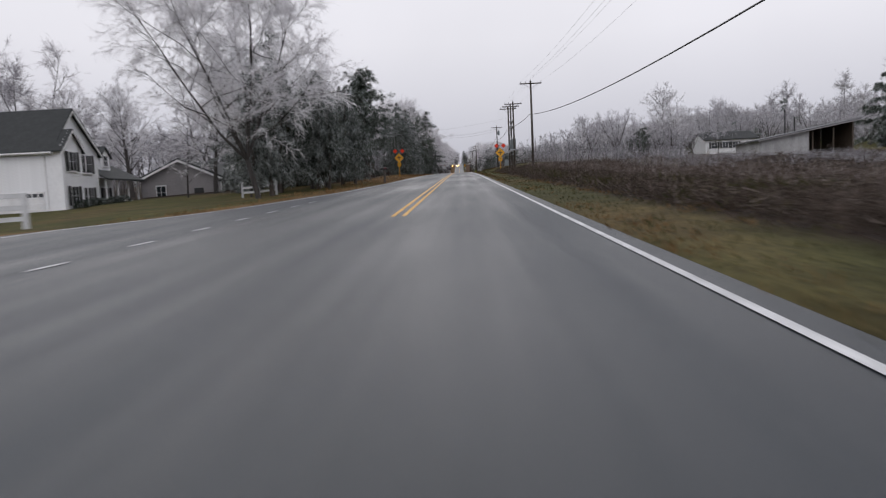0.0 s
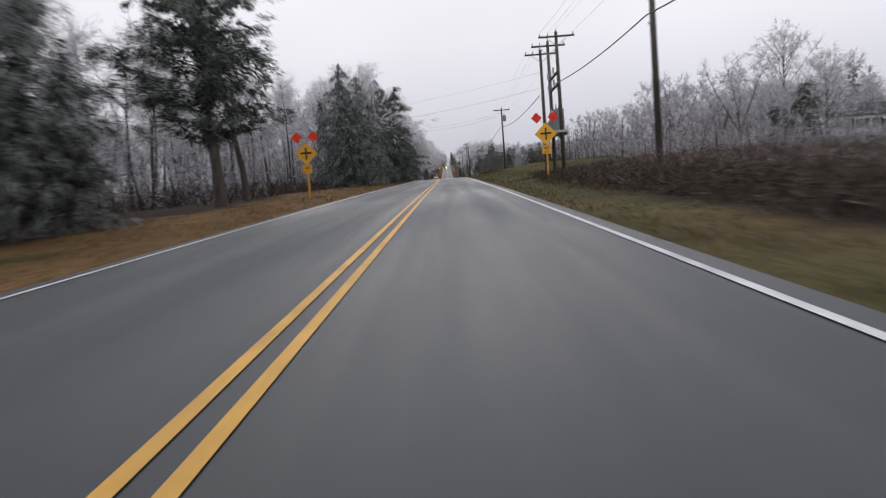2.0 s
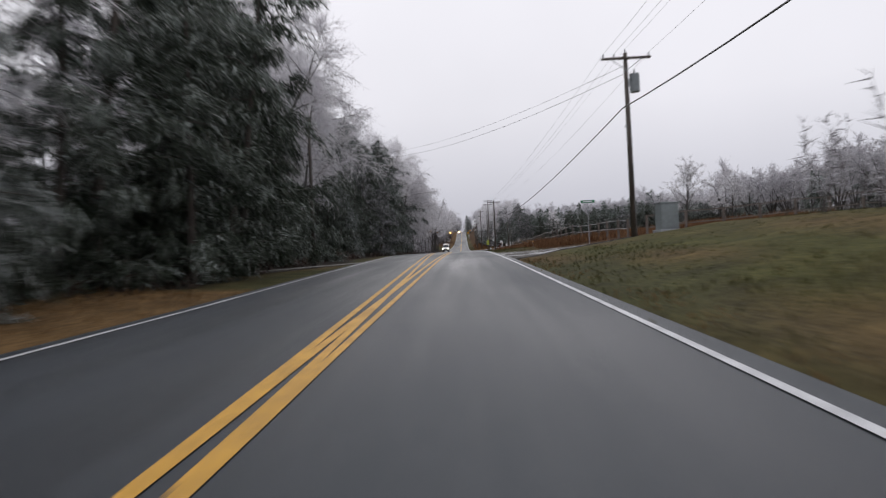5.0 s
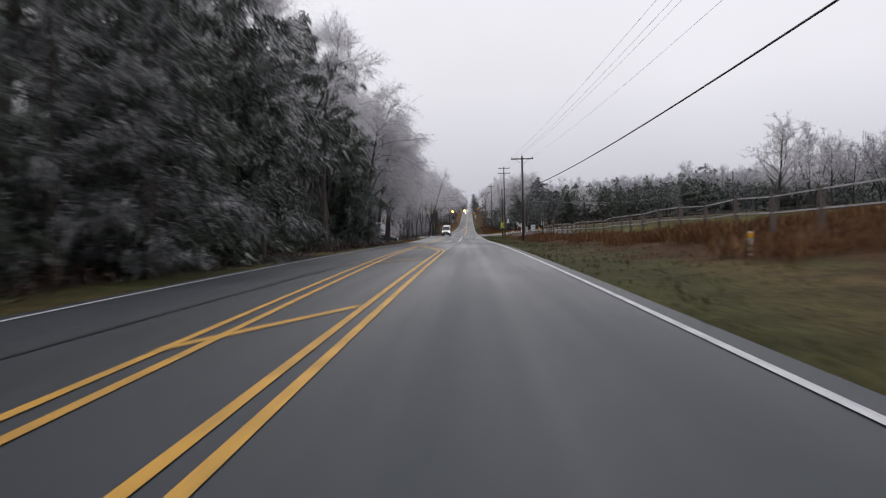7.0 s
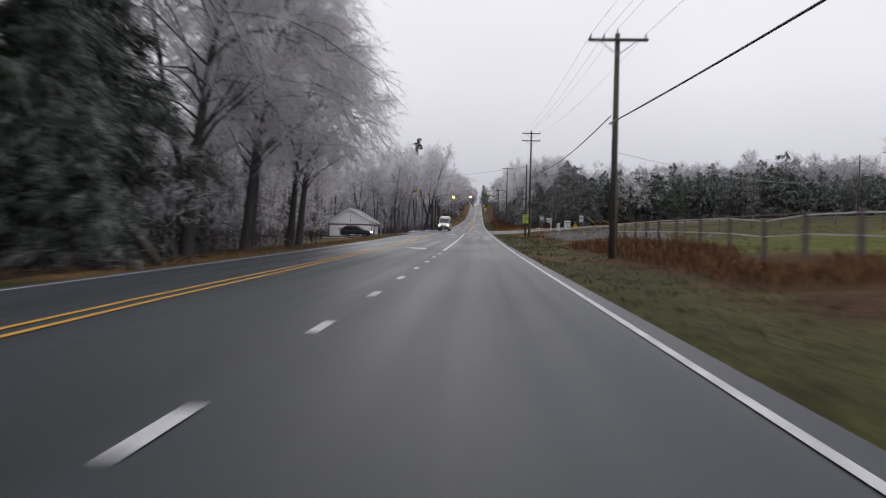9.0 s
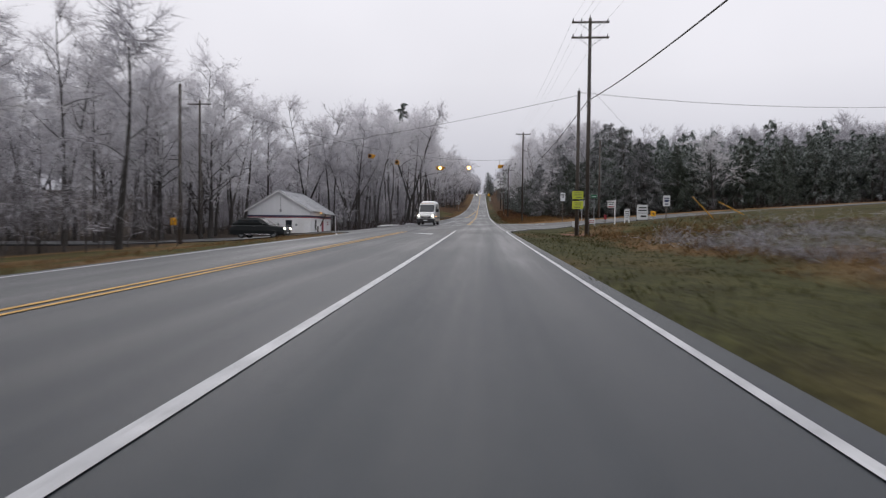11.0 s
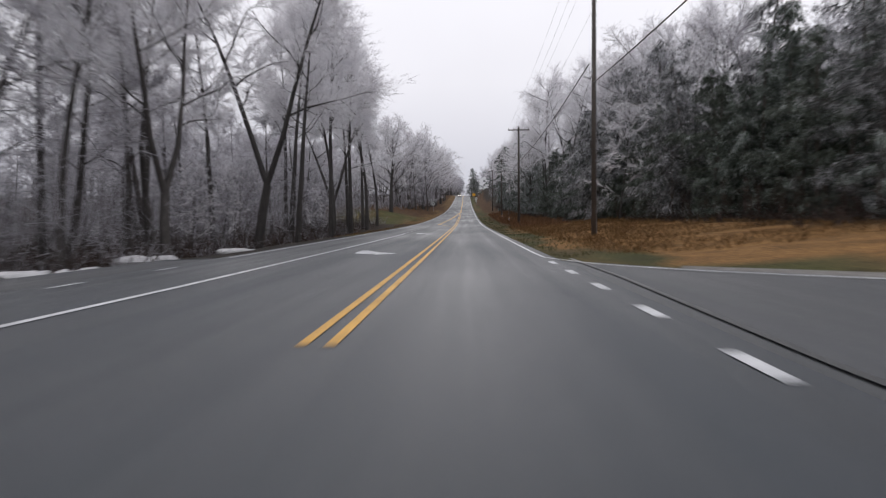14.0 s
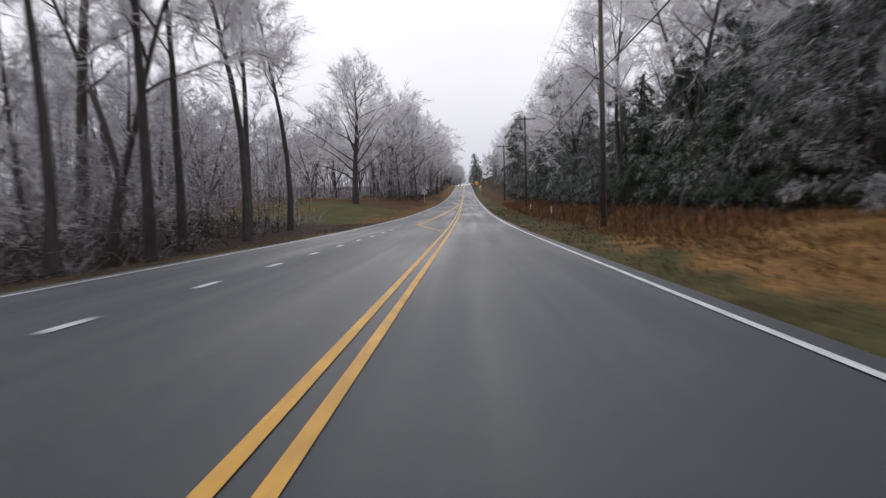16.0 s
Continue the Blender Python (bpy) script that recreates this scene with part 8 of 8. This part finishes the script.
blades("field_grass", "short green field grass", GRASS, patch(2600, 13, 34, 172, 300, clear_right) + patch(1800, 4, 22, 100, 148, clear_right) + patch(1400, 5, 22, 269, 309, clear_right), (0.06, 0.16), (0.008, 0.018), 0.4, 4)


def thicket(name, label, mat, spots, height, r, each, droop=0.9, lean=0.55):
    """Arching stems that tangle."""
    xy = np.repeat(np.asarray(spots, float), each, axis=0)
    n = len(xy)
    xy = xy + rng.normal(0, 0.25, (n, 2))
    start = np.column_stack([xy, np.array([ground_z(x, y) for x, y in xy]) - 0.05])
    way = np.column_stack([rng.normal(0, lean, (n, 2)), np.ones(n)])
    buf = Buf()
    mid, tip = twigs(buf, start, way, rng.uniform(*height, n) * np.array([0.95 + 0.75 * noise.noise((x * 0.35, y * 0.35, 3)) for x, y in xy]), np.full(n, r), droop)
    k = rng.integers(0, n, n * 2)
    u = rng.random((n * 2, 1))
    s = mid[k] + (tip[k] - mid[k]) * u
    slivers(buf, s, (tip - mid)[k] + rng.normal(0, 0.5, (n * 2, 3)), rng.uniform(0.2, 0.55, n * 2), np.full(n * 2, r), 0.5)
    ob = mesh_part(name, buf.mesh(name), mat)
    return tagged(ob, label, "thicket", kind="stuff")


thicket("bramble_thicket", "dark brown bramble thicket beside the road", BANK, patch(1500, 5.3, 9.5, -4, 92, lambda x, y: x > 5.6 + 1.3 * noise.noise((x * 0.2, y * 0.25, 8))) + patch(1100, 4.9, 6.6, -3, 90), (0.6, 1.25), 0.012, 6)
thicket("bramble_thicket", "tall dark bramble thicket on the bank", BANK, patch(1900, 8.0, 26, -6, 96), (0.7, 1.3), 0.012, 6)
thicket("bramble_thicket", "dark brown bramble thicket behind the verge", BANK, patch(900, 26, 60, 0, 100), (0.6, 1.1), 0.035, 3)
thicket("bramble_thicket", "scattered tall weed stems above the brambles", BANK, patch(260, 6.5, 24, 0, 96, clump(0.2, 0.1)), (1.5, 2.3), 0.008, 5, 0.5, 0.3)
thicket("frosted_brush", "pale frosted brush behind the brambles", FROST_WOOD, patch(700, 15, 60, 92, 135, lambda x, y: noise.noise((x * 0.12, y * 0.12, 8)) > -0.1, True) + patch(300, 40, 75, 30, 95, None, True), (1.4, 3.0), 0.020, 4, 0.5)
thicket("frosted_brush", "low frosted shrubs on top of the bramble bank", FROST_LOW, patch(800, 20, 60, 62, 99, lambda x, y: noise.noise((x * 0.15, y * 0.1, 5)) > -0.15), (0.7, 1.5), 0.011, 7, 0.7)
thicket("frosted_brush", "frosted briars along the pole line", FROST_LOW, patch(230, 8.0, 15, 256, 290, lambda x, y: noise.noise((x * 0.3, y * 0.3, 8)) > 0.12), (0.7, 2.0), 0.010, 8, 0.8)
thicket("undergrowth", "dark undergrowth at the foot of the evergreens", SHADE_BRAMBLE, patch(1300, -20, -8.0, 132, 232), (0.5, 1.5), 0.024, 3)
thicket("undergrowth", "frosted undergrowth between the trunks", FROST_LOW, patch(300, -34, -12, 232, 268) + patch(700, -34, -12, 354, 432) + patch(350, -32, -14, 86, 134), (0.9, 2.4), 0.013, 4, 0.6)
# brush added for its dark tone, in place of shade low in the wood
thicket("undergrowth", "brush toned dark for the shade at the frosted wood's foot", SHADE_BRAMBLE, patch(520, -26, -11.5, 84, 134) + patch(900, -30, -12.0, 356, 425), (0.8, 2.4), 0.018, 4, 0.6)
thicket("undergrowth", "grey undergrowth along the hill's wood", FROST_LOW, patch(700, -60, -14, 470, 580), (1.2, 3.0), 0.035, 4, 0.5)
thicket("undergrowth", "dark undergrowth along the wood's edge", SHADE_BRAMBLE, patch(1100, 12.0, 26, 356, 450) + patch(700, 8.5, 15, 430, 530) + patch(400, 26, 90, 346, 362, lambda x, y: y > 344 + x * 0.09), (0.6, 1.7), 0.028, 3)

for x, y, s in ((-13.0, 351.3, 1.0), (-12.6, 353.8, 0.8), (-13.2, 360.0, 1.1), (-11.2, 364.6, 0.8)):
    d = thing("ice_clump", "pale lump of broken ice and litter in the ditch", "litter", pose(x, y, ground_z(x, y), 0, 0, 40 * s), "ice in the ditch")
    for k in range(7):
        bm = bmesh.new()
        r = rng.uniform(0.15, 0.4) * s
        mm = Matrix.Translation((rng.normal(0, 0.5), rng.normal(0, 0.25), r * 0.25)) @ Matrix.Diagonal((r * 1.7, r, r * 0.5, 1))
        bmesh.ops.create_icosphere(bm, subdivisions=2, radius=1, matrix=mm)
        for v in bm.verts:
            v.co += Vector((1, 1, 1)) * 0.10 * noise.noise(v.co * 4)
        part("lump", bm, PALE_DEBRIS, d)
for x, y in ((9.6, 41), (8.8, 44), (8.2, 60), (10.2, 30), (11.2, 26)):
    d = thing("litter", "pale scrap of litter among the brambles", "litter", pose(x, y, ground_z(x, y) + 0.02, 0, 0, x * 40), "litter in the verge")
    bm = box(0.5, 0.28, 0.10, (0, 0, 0.05), 0.04)
    for v in bm.verts:
        v.co.z += 0.05 * noise.noise(v.co * 6)
    part("scrap", bm, PALE_DEBRIS, d)
for x, y in ((7.4, 305.0), (6.9, 307.2)):
    c = bmesh.new()
    bmesh.ops.create_circle(c, cap_ends=True, segments=20, radius=1.0)
    bmesh.ops.subdivide_edges(c, edges=c.edges[:], cuts=2, use_grid_fill=True)
    for v in c.verts:
        v.co = Vector((x + v.co.x * (1 + 0.6 * noise.noise(v.co * 1.5)), y + v.co.y * 0.8, 0))
        v.co.z = ground_z(v.co.x, v.co.y) + 0.03
    tagged(part("bare_clay", c, RED_CLAY), "bare red clay round the pole's foot", "ground", kind="structure")
